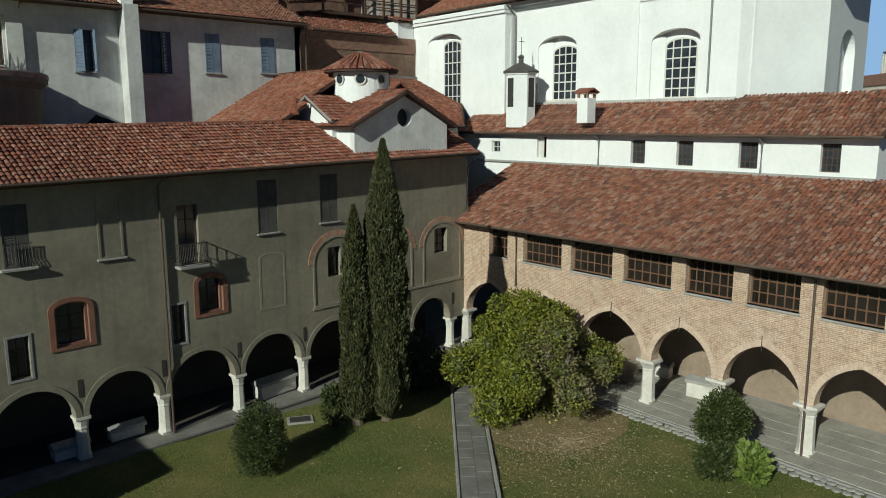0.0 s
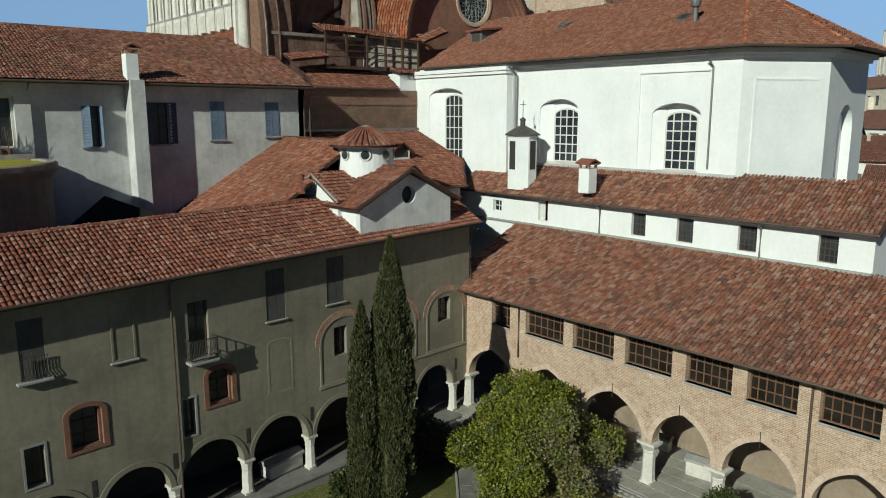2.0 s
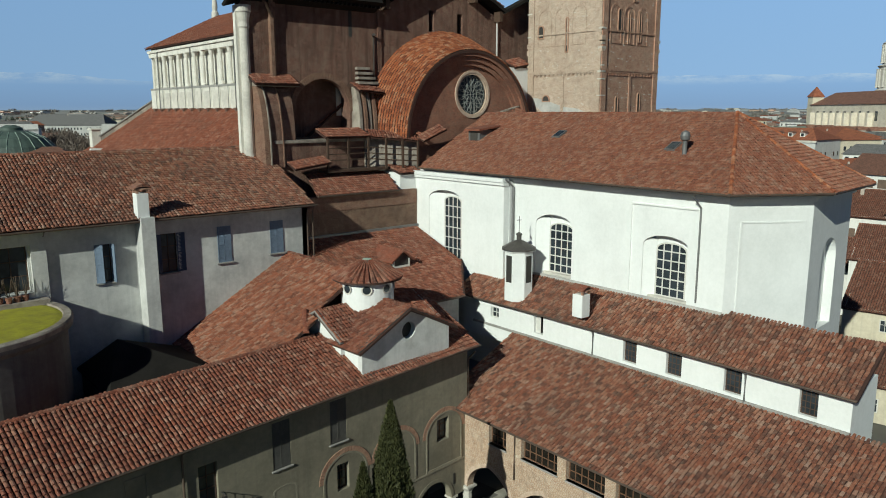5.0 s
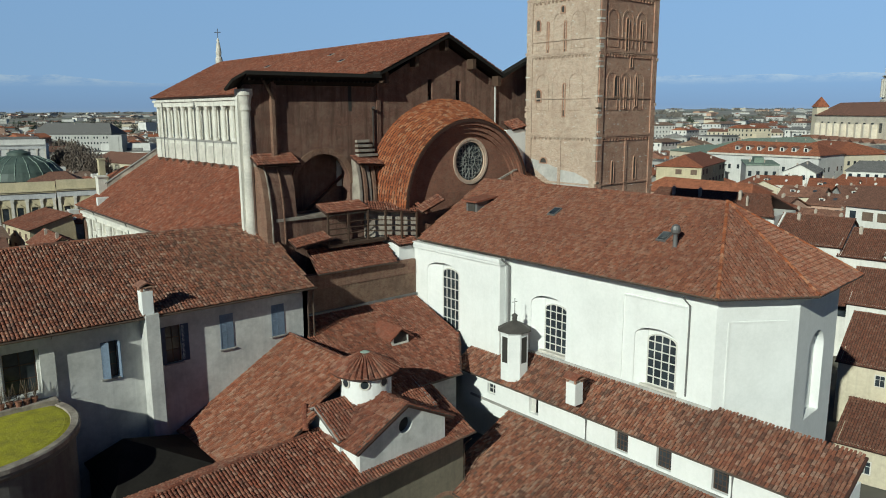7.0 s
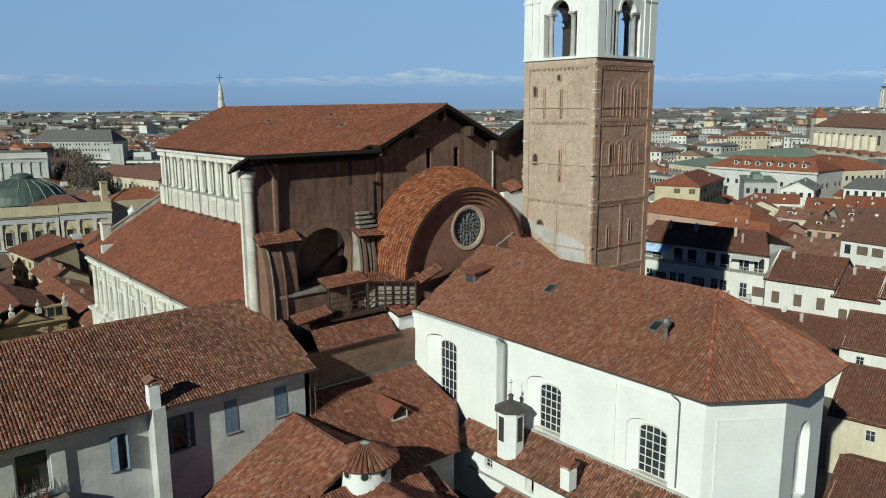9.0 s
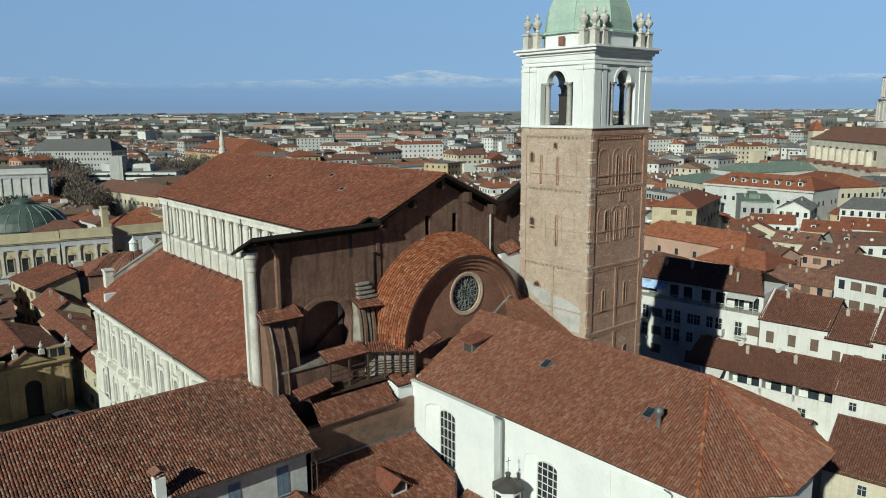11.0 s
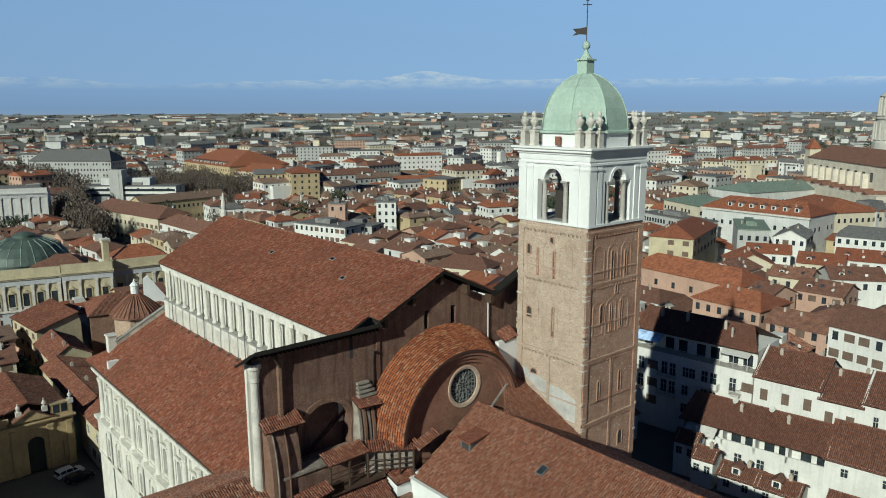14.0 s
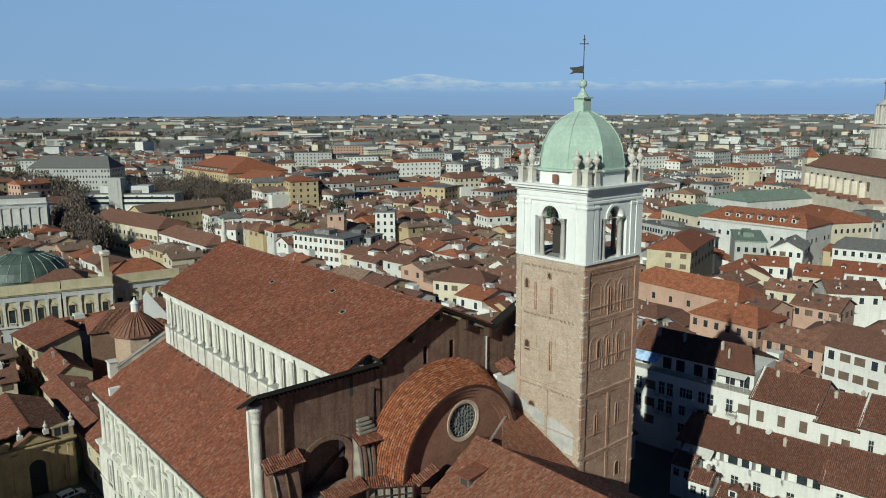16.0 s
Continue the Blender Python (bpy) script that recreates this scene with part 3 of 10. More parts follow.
def voussoirs(parent, u0, u1, spring, depth=0.32, proud=0.02, n=25, rise=None, material=None, point=1.0):
    """A ring of arch bricks round an opening, each its own little block."""
    bm = bmesh.new()
    c, r = (u0 + u1) / 2, (u1 - u0) / 2
    h = r if rise is None else rise
    for i in range(n):
        a0, a1 = math.pi * (i + 0.06) / n, math.pi * (i + 0.94) / n
        q = [(c + (r + e) * math.cos(a), spring + (h + e) * arch_z(math.cos(a), point)) for a, e in ((a0, 0), (a1, 0), (a1, depth), (a0, depth))]
        prism(bm, [(x, -proud, z) for x, z in q], (0, proud + 0.06, 0))
    ob = part("arch_ring", bm, material or BRICK_ARCH, parent, "ring of arch bricks")
    return tagged(ob, kind="stuff")


def pier_bm(h, w, flare=1.35):
    """A stout chamfered stone pier with a plinth and a flaring block capital."""
    bm = bmesh.new()
    box(bm, -w * 0.72, w * 0.72, -w * 0.72, w * 0.72, 0, 0.2)
    lathe(bm, [(w * 0.95, 0.2), (w * 0.82, 0.34), (w * 0.74, h - 0.62), (w * 0.82, h - 0.55), (w * 0.78, h - 0.48), (w * flare, h - 0.14)], 8, 0, 0, math.pi / 8, math.pi / 8 + 2 * math.pi)
    box(bm, -w * flare * 0.92, w * flare * 0.92, -w * 0.95, w * 0.95, h - 0.14, h)
    return bm


# ---- ground ----
def ground_material():
    """Town floor near by, a patchwork of winter fields further out, greyed for distance haze."""
    m, ns, ln, b = nodes_of("plain_ground")
    nt = m.node_tree
    vec = place_vec(nt)
    mp = ns.new("ShaderNodeMapping")
    mp.inputs["Rotation"].default_value = (0, 0, 0.5)
    mp.inputs["Scale"].default_value = (0.0022, 0.0052, 0)
    ln.new(vec, mp.inputs[0])
    vo = ns.new("ShaderNodeTexVoronoi")
    vo.inputs["Scale"].default_value = 1.0
    ln.new(mp.outputs[0], vo.inputs["Vector"])
    # field colours are lightened and greyed to stand in for haze
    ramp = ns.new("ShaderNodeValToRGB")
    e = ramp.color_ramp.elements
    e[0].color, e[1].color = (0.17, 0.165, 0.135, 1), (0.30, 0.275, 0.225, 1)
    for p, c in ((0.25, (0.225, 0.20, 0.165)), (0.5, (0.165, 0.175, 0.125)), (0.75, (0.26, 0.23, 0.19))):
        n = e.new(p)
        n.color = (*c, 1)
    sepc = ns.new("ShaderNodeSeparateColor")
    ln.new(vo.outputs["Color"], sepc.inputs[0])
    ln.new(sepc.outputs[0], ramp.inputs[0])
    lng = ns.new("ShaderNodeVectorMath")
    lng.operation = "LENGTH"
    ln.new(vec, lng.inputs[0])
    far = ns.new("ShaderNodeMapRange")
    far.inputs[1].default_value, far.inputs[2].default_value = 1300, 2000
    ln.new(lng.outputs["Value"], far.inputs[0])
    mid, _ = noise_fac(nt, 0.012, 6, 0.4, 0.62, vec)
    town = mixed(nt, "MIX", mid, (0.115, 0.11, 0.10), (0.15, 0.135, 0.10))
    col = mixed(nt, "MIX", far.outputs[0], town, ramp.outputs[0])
    fine, raw = noise_fac(nt, 0.3, 6, 0.3, 0.7, vec)
    col = mixed(nt, "OVERLAY", 0.35, col, mixed(nt, "MIX", fine, (0.36, 0.36, 0.36), (0.62, 0.62, 0.62)))
    ln.new(col, b.inputs["Base Color"])
    b.inputs["Roughness"].default_value = 0.95
    return m


def land(d):
    """Height of the plain at a distance: level under the town, rising gently towards the hills."""
    return 42.0 * (max(0.0, d - 1300.0) / 3300.0) ** 1.25


bm = bmesh.new()
centre = bm.verts.new((40, 40, -0.12))
last = None
for r in (60, 200, 700, 1300, 1800, 2400, 3000, 3700, 4600):
    cur = [bm.verts.new((40 + r * math.cos(2 * math.pi * k / 48), 40 + r * math.sin(2 * math.pi * k / 48), -0.12 + land(r))) for k in range(48)]
    for k in range(48):
        if last is None:
            bm.faces.new((centre, cur[k], cur[(k + 1) % 48]))
        else:
            bm.faces.new((last[k], cur[k], cur[(k + 1) % 48], last[(k + 1) % 48]))
    last = cur
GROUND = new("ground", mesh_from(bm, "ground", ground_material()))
tagged(GROUND, "flat plain of streets, fields and bare winter land", "ground", kind="structure")

L = pose(32.5, 36.0, 0, 0, 0, 4.86)
R = pose(32.5, 36.3, 0, 0, 0, -90)

# ---- cloister wing, grey plaster ----
wing = thing("cloister_wing", "grey plastered two-storey cloister wing with arcade and red tiled roof", "building", L)
COLS = [-32.4, -28.6, -24.75, -20.95, -16.95, -12.9, -8.95, -5.0, -1.1]
EAVE_L = 12.75
outer = [(-36, EAVE_L - 0.5), (-36, 2.08)]
cols = [-36.2] + COLS
for a, b in zip(cols, cols[1:]):
    u0, u1 = a + 0.27, b - 0.27
    if u0 < -35.9:
        u0 = -35.6
    outer += [(u0, 2.08)] + arch_pts(u0, u1, 2.08, 14)[::-1][1:-1] + [(u1, 2.08)]
outer += [(0.2, 2.08), (0.2, EAVE_L + 0.15)]
TOPW = [(-27.2, -26.2, 9.1, 11.7), (-19.85, -18.8, 8.25, 11.1), (-15.5, -14.35, 9.3, 12.05), (-11.6, -10.4, 9.5, 12.15)]
LOWW = [(-25.55, -24.15, 5.4, 7.35), (-19.0, -17.7, 5.65, 7.5)]
SMALLW = [(-27.4, -26.6, 4.4, 6.2), (-20.4, -19.75, 4.45, 6.35), (-11.2, -10.3, 6.35, 8.05), (-2.8, -1.65, 6.65, 8.25)]
holes = [rect(*w) for w in TOPW] + [arched(a, b, c, d - 0.3, 8, 0.3) for a, b, c, d in LOWW] + [rect(*w) for w in SMALLW]
# the arcade openings reach the floor: the wall above the columns starts at the capitals
wall_l = part("wall", wall_mesh(outer, holes, 0.55), PLASTER_GREY, wing, "stained grey plaster wall with round arches")
for a in COLS:
    c = part("column", pier_bm(2.08, 0.36, 0.98), STONE_WHITE, wing, "plain pale stone pier", pose(a, 0.27, 0.0)) if a == COLS[0] else again(c, wing, pose(a, 0.27, 0.0))
for u0, u1, z0, z1 in TOPW[2:]:
    shutters(wing, u0 + 0.02, u1 - 0.02, z0, z1, y=0.02)
    part("sill", soft_box(u0 - 0.12, u1 + 0.12, -0.1, 0.2, z0 - 0.1, z0), STONE_GREY, wing)
u0, u1, z0, z1 = TOPW[0]
shutters(wing, u0 + 0.02, u1 - 0.02, z0, z1, y=0.02)
u0, u1, z0, z1 = TOPW[1]
window_in(wing, u0, u1, z0, z1, 0.2, 2, 4, WOOD_DARK)
for u0, u1, z0, z1 in LOWW + SMALLW:
    window_in(wing, u0, u1, z0, z1 - 0.02, 0.3, 2, 3, WOOD_DARK)
part("rear_wall", boxes((-36, 0.2, 7.1, 7.5, 0, EAVE_L)), PLASTER_GREY, wing)
part("side_wall", boxes((-36, -35.5, 0.55, 7.1, 0, EAVE_L)), PLASTER_GREY, wing)
# slab, back wall and inner floor carry the arcade's deep shade as colour
part("floor_slab", boxes((-35.5, 0.2, 0.56, 7.1, 4.5, 4.8)), DEEP_SHADE, wing)
part("arcade_back_wall", boxes((-35.5, 0.2, 4.0, 4.3, 0, 4.5)), DEEP_SHADE, wing, "arcade wall coloured as dark as its shade")
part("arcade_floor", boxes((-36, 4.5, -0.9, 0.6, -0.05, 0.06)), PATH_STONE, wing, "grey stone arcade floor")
part("inner_floor", boxes((-36, 4.5, 0.6, 4.0, -0.05, 0.05)), DEEP_SHADE, wing, "arcade floor coloured as dark as its shade")
RIDGE_L = 14.9
# the old roof falls a little towards its west end
wr = [(-36.3, -0.85, EAVE_L - 0.38), (0.6, -0.85, EAVE_L + 0.27), (0.6, 3.6, RIDGE_L + 0.27), (-36.3, 3.6, RIDGE_L - 0.38)]
tile_roof([L @ Vector(p) for p in wr], None, TILE_RED, near=300, seed=3)
for ob in [o for o in scene.objects if o.name == "roof"]:
    ob.parent = wing
    ob.matrix_parent_inverse = L.inverted()
wb = [(0.6, 7.9, EAVE_L + 0.5), (-36.3, 7.9, EAVE_L - 0.15), (-36.3, 3.6, RIDGE_L - 0.38), (0.6, 3.6, RIDGE_L + 0.27)]
tile_roof(wb, wing, TILE_RED, seed=4)
ridge_tiles((-36.3, 3.6, RIDGE_L - 0.33), (-10.5, 3.6, RIDGE_L + 0.125), wing, TILE_RED)
gutter((-36.3, -0.92, EAVE_L - 0.38), (0.5, -0.92, EAVE_L + 0.27), wing)

# ---- gallery wing, pale brick ----
gal = thing("gallery_wing", "pale brick cloister wing with glazed gallery and tiled roof", "building", R)
GCOLS = [0.25, 5.2, 9.95, 14.75, 18.8, 23.1, 27.4, 31.7, 36.0]
EAVE_R = 8.55
outer = [(0.0, EAVE_R), (0.0, 2.5)]
for a, b in zip(GCOLS, GCOLS[1:]):
    u0, u1 = a + 0.3, b - 0.3
    r = (u1 - u0) / 2
    outer += [(u0, 2.5)] + arch_pts(u0, u1, 2.5, 20, 2.2, 1.45)[::-1][1:-1] + [(u1, 2.5)]
outer += [(36.5, 2.5), (36.5, EAVE_R)]
GWIN = [(2.7, 4.35), (5.7, 8.75), (9.45, 12.35), (13.1, 16.0), (16.8, 19.3), (20.05, 22.45), (23.4, 25.9), (26.8, 29.3), (30.2, 32.7), (33.6, 36)]
part("wall", wall_mesh(outer, [rect(a, b, 6.55, 8.3) for a, b in GWIN], 0.6), BRICK_PALE, gal, "pale worn brick wall with arcade")
for a in GCOLS:
    c = part("column", pier_bm(2.5, 0.45, 1.3), STONE_WHITE, gal, "stout pale stone pier", pose(a, 0.3, 0)) if a == GCOLS[0] else again(c, gal, pose(a, 0.3, 0))
for a, b in zip(GCOLS, GCOLS[1:]):
    voussoirs(gal, a + 0.3, b - 0.3, 2.5, 0.32, 0.015, 34, 2.2, BRICK_ARCH_PALE, 1.45)
for a, b in GWIN:
    window_in(gal, a, b, 6.55, 8.3, 0.3, 3 if b - a < 2 else 6, 3, WOOD_FRAME, 0.06, glass=GLASS_DIM)
    part("sill", soft_box(a - 0.05, b + 0.05, -0.06, 0.3, 6.43, 6.55), STONE_GREY, gal)
part("back_wall", boxes((-1.5, 36.5, 5.5, 5.9, 0, 10.6)), PLASTER_ARCADE, gal, "dim brownish plaster wall")
part("floor_slab", boxes((0.1, 36.5, 0.6, 5.5, 5.0, 5.3)), PLASTER_ARCADE, gal)
part("end_wall", boxes((36.5, 37.0, 0.0, 6.7, 0, 8.6)), BRICK_PALE, gal)
part("arcade_floor", boxes((-0.3, 36.5, -1.3, 5.5, -0.04, 0.05)), STONE_GREY, gal, "grey stone paving")
tile_roof([(-1.6, -0.85, EAVE_R), (37, -0.85, EAVE_R), (37, 6.75, 12.05), (-1.6, 6.75, 12.05)], gal, TILE_BROWN, near=300, seed=5)
gutter((-0.6, -0.92, EAVE_R - 0.02), (37, -0.92, EAVE_R - 0.02), gal)
# upper white storey
UP = 22.7
UPW = [(8.45, 9.5), (11.7, 12.8), (15.6, 16.7), (20.0, 21.0)]
UPS = [(-4.1, -3.2, 12.75, 13.6), (0.5, 1.4, 12.5, 13.95)]
part("upper_wall", wall_mesh(rect(-7.2, UP, 11.0, 14.3), [rect(a, b, 12.4, 13.85) for a, b in UPW] + [rect(*w) for w in UPS], 0.4), PLASTER_WHITE, gal, "whitewashed upper wall", pose(0, 6.75, 0))
for a, b in UPW:
    w = window_in(gal, a, b, 12.4, 13.85, 0.25, 4, 4, WOOD_DARK, 0.045)
    w.matrix_basis = pose(0, 6.75, 0)
w = window_in(gal, *UPS[0], 0.2, 2, 2, WHITE_FRAME, 0.05)
w.matrix_basis = pose(0, 6.75, 0)
part("door_leaf", soft_box(0.5, 0.95, 7.0, 7.06, 12.5, 13.95), WHITE_FRAME, gal, "half-open pale door leaf")
part("upper_interior", boxes((-7.0, UP - 0.5, 8.6, 8.8, 11.0, 14.3)), INTERIOR, gal)
part("upper_wall", boxes((UP - 0.4, UP, 7.15, 10.0, 9.0, 14.6)), PLASTER_WHITE, gal)
tile_roof([(-7.6, 6.15, 14.25), (UP + 0.4, 6.15, 14.25), (UP + 0.4, 9.5, 16.43), (14.3, 9.5, 16.43), (13.9, 9.18, 16.22), (-4.2, 9.18, 16.22), (-4.2, 8.05, 15.48), (-7.6, 8.05, 15.48)], gal, TILE_BROWN, seed=6)
gutter((-7.6, 6.1, 14.2), (UP + 0.4, 6.1, 14.2), gal)

# ---- sacristy with canted end ----
sac = thing("sacristy", "whitewashed sacristy with arched windows, canted end and tiled roof", "building")
SX, SE = 41.7, 58.0
SP = [(SX, 52.0), (SX, 22.4), (46.2, 19.3), (53.6, 19.9), (SE, 24.4), (SE, 52.0)]
SZ = 23.3
sw = pose(SX, 52.0, 0, 0, 0, -90)
# niche left and right, foot, springing and rise; window left and right, top
S_WIN = [(13.95, 17.55, 16.55, 20.3, 0.8, 14.87, 17.2, 20.45), (23.65, 27.1, 16.45, 19.95, 0.75, 24.3, 26.62, 20.2)]
B_WIN = [(1.86, 6.15, 16.2, 21.35, 0.8, 3.25, 5.45, 21.65)]


def niche_windows(m, wins):
    """Tall windows at the back of wide niches, the jamb on the light side splayed."""
    for a, b, c, sp, rise, w0, w1, top in wins:
        w = window_in(sac, w0, w1, c, top, 0.6, 4, 6, WHITE_FRAME, 0.08, 0.5)
        w.matrix_basis = m
        jamb = prism(bmesh.new(), [(a - 0.05, 0.03, c - 0.2), (w0 + 0.02, 0.62, c - 0.2), (w0 + 0.02, 0.9, c - 0.2), (a - 0.05, 0.9, c - 0.2)], (0, 0, sp - c + 0.2 + rise * 0.55))
        part("splayed_jamb", jamb, PLASTER_WHITE, sac, "white splayed window jamb", m)
        part("reveal", boxes((a, b, 0.68, 0.8, top - 0.45, sp + rise + 0.3), (w1 - 0.02, b + 0.1, 0.62, 0.8, c - 0.2, sp + rise)), PLASTER_WHITE, sac, "", m)
        part("sill", soft_box(w0 - 0.3, b, 0.2, 0.66, c - 0.16, c + 0.03), STONE_WHITE, sac, "", m)


def niche_holes(wins):
    return [arched(a, b, c - 0.2, sp, 14, rise) for a, b, c, sp, rise, w0, w1, top in wins]


part("wall", wall_mesh(rect(11.3, 29.6, 8, SZ), niche_holes(S_WIN), 0.6), PLASTER_WHITE, sac, "whitewashed wall", sw)
niche_windows(sw, S_WIN)
bw_ = pose(40.6, 51.5, 0, 0, 0, -90)
part("bay_wall", wall_mesh(rect(0, 11.05, 8, SZ + 0.1), niche_holes(B_WIN), 0.6), PLASTER_WHITE, sac, "whitewashed wall of the projecting bay", bw_)
niche_windows(bw_, B_WIN)
part("bay_side", boxes((41.2, 42.3, 40.43, 40.95, 8, SZ + 0.06)), PLASTER_WHITE, sac)
part("bay_side", boxes((41.2, 47.0, 51.0, 51.48, 8, SZ + 0.06)), PLASTER_WHITE, sac)
part("bay_cornice", boxes((40.42, 41.0, 40.35, 51.55, SZ - 0.25, SZ), (40.3, 41.0, 40.3, 51.6, SZ + 0.0, SZ + 0.3)), PLASTER_WHITE, sac, "moulded white cornice")
for k, ((x0, y0), (x1, y1)) in enumerate(zip(SP[1:], SP[2:])):
    d = Vector((x1 - x0, y1 - y0, 0))
    ew = Matrix.Translation((x0, y0, 0)) @ Matrix.Rotation(math.atan2(d.y, d.x), 4, "Z")
    niche = [arched(2.3, 5.1, 14.6, 19.2, 14)] if k == 1 else []
    part("end_wall", wall_mesh(rect(0, d.length, 8, SZ), niche, 0.6), PLASTER_WHITE, sac, "whitewashed canted end wall", ew)
    if niche:
        part("niche_back", boxes((2.0, 5.4, 0.62, 0.75, 14.3, 21.0)), PLASTER_WHITE, sac, "", ew)
CEN = Vector((49.85, 36.0))


def pushed(e):
    """The sacristy's outline moved outwards by e."""
    out = []
    for k in range(len(SP)):
        p = Vector(SP[k])
        a = (p - Vector(SP[k - 1])).normalized() if k else Vector((0, -1))
        b = (Vector(SP[k + 1]) - p).normalized() if k + 1 < len(SP) else Vector((0, 1))
        na, nb = Vector((a.y, -a.x)), Vector((b.y, -b.x))
        n = (na + nb).normalized()
        n = -n if k in () else n
        q = p + n * (e / max(0.5, n.dot(na)))
        out.append((q.x, q.y) if (q - CEN).length > (p - CEN).length else tuple(p - n * (e / max(0.5, n.dot(na)))))
    out[0], out[-1] = (out[0][0], 52.0), (out[-1][0], 52.0)
    return out


bm = bmesh.new()
for z, e, h in ((SZ, 0.22, 0.22), (SZ + 0.22, 0.5, 0.28)):
    prism(bm, [(x, y, z) for x, y in pushed(e)], (0, 0, h))
part("cornice", bm, PLASTER_WHITE, sac, "moulded white cornice")
SQ = pushed(1.2)
SQ[0] = (SQ[0][0], 50.9)
ZE, ZR = 23.9, 28.6
A0, A1 = (49.85, 52.0, ZR), (49.85, 26.6, ZR)
faces = [(0, 1, [A1, A0]), (1, 2, [A1]), (2, 3, [A1]), (3, 4, [A1]), (4, 5, [A0, A1])]
for i, (a, b, tops) in enumerate(faces):
    tile_roof([(*SQ[a], ZE), (*SQ[b], ZE)] + tops, sac, TILE_PINK if i != 4 else TILE_BROWN, seed=10 + i, near=300 if i == 0 else 0)
for q in SQ[1:5]:
    ridge_tiles((*q, ZE + 0.1), Vector(A1) + Vector((0, 0, 0.1)), sac, TILE_ORANGE, 0.26)
ridge_tiles(A1, A0, sac, TILE_RED)
for (a, b) in zip(SQ, SQ[1:]):
    gutter((*a, ZE - 0.03), (*b, ZE - 0.03), sac, 0.09)

# ---- white house with blue shutters ----
hw = thing("rectory", "pale plastered house with blue shutters and brown tiled roof", "house", pose(28.0, 48.9, 0))
HW = [(-15.35, -14.35, 18.05, 20.5), (-11.2, -10.1, 18.1, 20.75), (-7.25, -6.25, 18.3, 20.85), (-3.2, -2.15, 18.45, 20.85), (-20.9, -19.1, 18.2, 20.9)]
part("wall", wall_mesh(rect(-36, 0, 0, 22.3), [rect(*w) for w in HW], 0.5), PLASTER_RECTORY, hw, "pale stained plaster wall")
part("gable_wall", prism(bmesh.new(), [(0, 0.0, 8), (0, 18, 8), (0, 18, 22), (0, 8.8, 25.6), (0, 0, 22)], (-0.5, 0, 0)), PLASTER_RECTORY, hw)
part("rear_wall", boxes((-36, -0.5, 17.6, 18, 0, 22)), PLASTER_RECTORY, hw)
for u0, u1, z0, z1 in HW:
    window_in(hw, u0, u1, z0, z1, 0.2, 2, 3, WOOD_DARK)
for i in (2, 3):
    u0, u1, z0, z1 = HW[i]
    shutters(hw, u0, u1, z0, z1, material=SHUTTER_BLUE, label="blue louvred shutter leaf")
tile_roof([(-36.5, -1.0, 21.97), (0.1, -1.0, 21.97), (0.7, 8.8, 25.85), (-36.5, 8.8, 25.85)], hw, TILE_BROWN, near=300, seed=20)
tile_roof([(0.7, 18.6, 21.95), (-36.5, 18.6, 21.95), (-36.5, 8.8, 25.85), (0.7, 8.8, 25.85)], hw, TILE_BROWN, seed=21)
ridge_tiles((-36.5, 8.8, 25.9), (0.7, 8.8, 25.9), hw, TILE_BROWN)
gutter((-36.5, -1.03, 21.86), (0.25, -1.03, 21.86), hw)
part("soffit", boxes((-36.4, 0.0, -0.95, 0.02, 21.78, 21.84)), WOOD_DARK, hw, "boarded soffit under the eave")

# ---- church ----
ch = thing("church", "great brick and white stone basilica with long red tiled roofs", "church")
FY = 56.1
# front screen wall of dark brick
front = [(26.9, 10), (60.0, 10), (60.0, 40.4), (55.0, 38.2), (47.75, 41.8), (39.9, 37.6), (26.9, 37.6)]
part("front_wall", wall_mesh(front, [arched(31.3, 36.85, 26.6, 28.75, 16), rect(46.05, 46.65, 36.25, 38.2), rect(49.65, 50.35, 36.15, 38.15)], 0.6), BRICK_RED, ch, "dark red brick front wall", pose(0, FY, 0))
part("niche_back", boxes((30.8, 37.4, FY + 1.7, FY + 2.2, 26, 32), (30.8, 31.2, FY + 0.6, FY + 1.7, 26, 32), (37.0, 37.4, FY + 0.6, FY + 1.7, 26, 32), (31.2, 37.0, FY + 0.6, FY + 1.7, 31.75, 32)), BRICK_RED, ch)
# clerestory and nave roof
CLX, AIX, FAR, NF = 37.4, 28.1, 110.6, 104.6
EVX, RGX, RGZ = 36.15, 47.75, 42.45
part("clerestory_wall", boxes((CLX, CLX + 0.6, FY + 0.6, NF, 26, 37.0)), PLASTER_CHURCH, ch, "white clerestory wall")
part("clerestory_wall", boxes((57.6, 58.2, FY + 0.6, NF, 26, 37.0)), PLASTER_WHITE, ch)
tile_roof([(EVX, NF, 37.1), (EVX, FY + 0.7, 37.1), (39.7, FY + 0.7, 38.74), (39.7, FY - 1.2, 38.74), (RGX, FY - 1.2, RGZ), (RGX, NF + 3, RGZ)], ch, TILE_NAVE, w=0.22, length=0.42, show=0.32, seed=30)
tile_roof([(59.3, FY + 0.7, 37.1), (59.3, NF, 37.1), (RGX, NF + 3, RGZ), (RGX, FY - 1.2, RGZ), (55.2, FY - 1.2, 38.99), (55.2, FY + 0.7, 38.99)], ch, TILE_NAVE, w=0.36, length=0.7, show=0.6, seed=31)
part("end_gable", prism(bmesh.new(), [(EVX + 0.8, NF - 0.6, 30), (58.2, NF - 0.6, 30), (58.2, NF - 0.6, 37.3), (RGX, NF - 0.6, 42.1), (EVX + 0.8, NF - 0.6, 37.2)], (0, 0.6, 0)), PLASTER_CHURCH, ch)
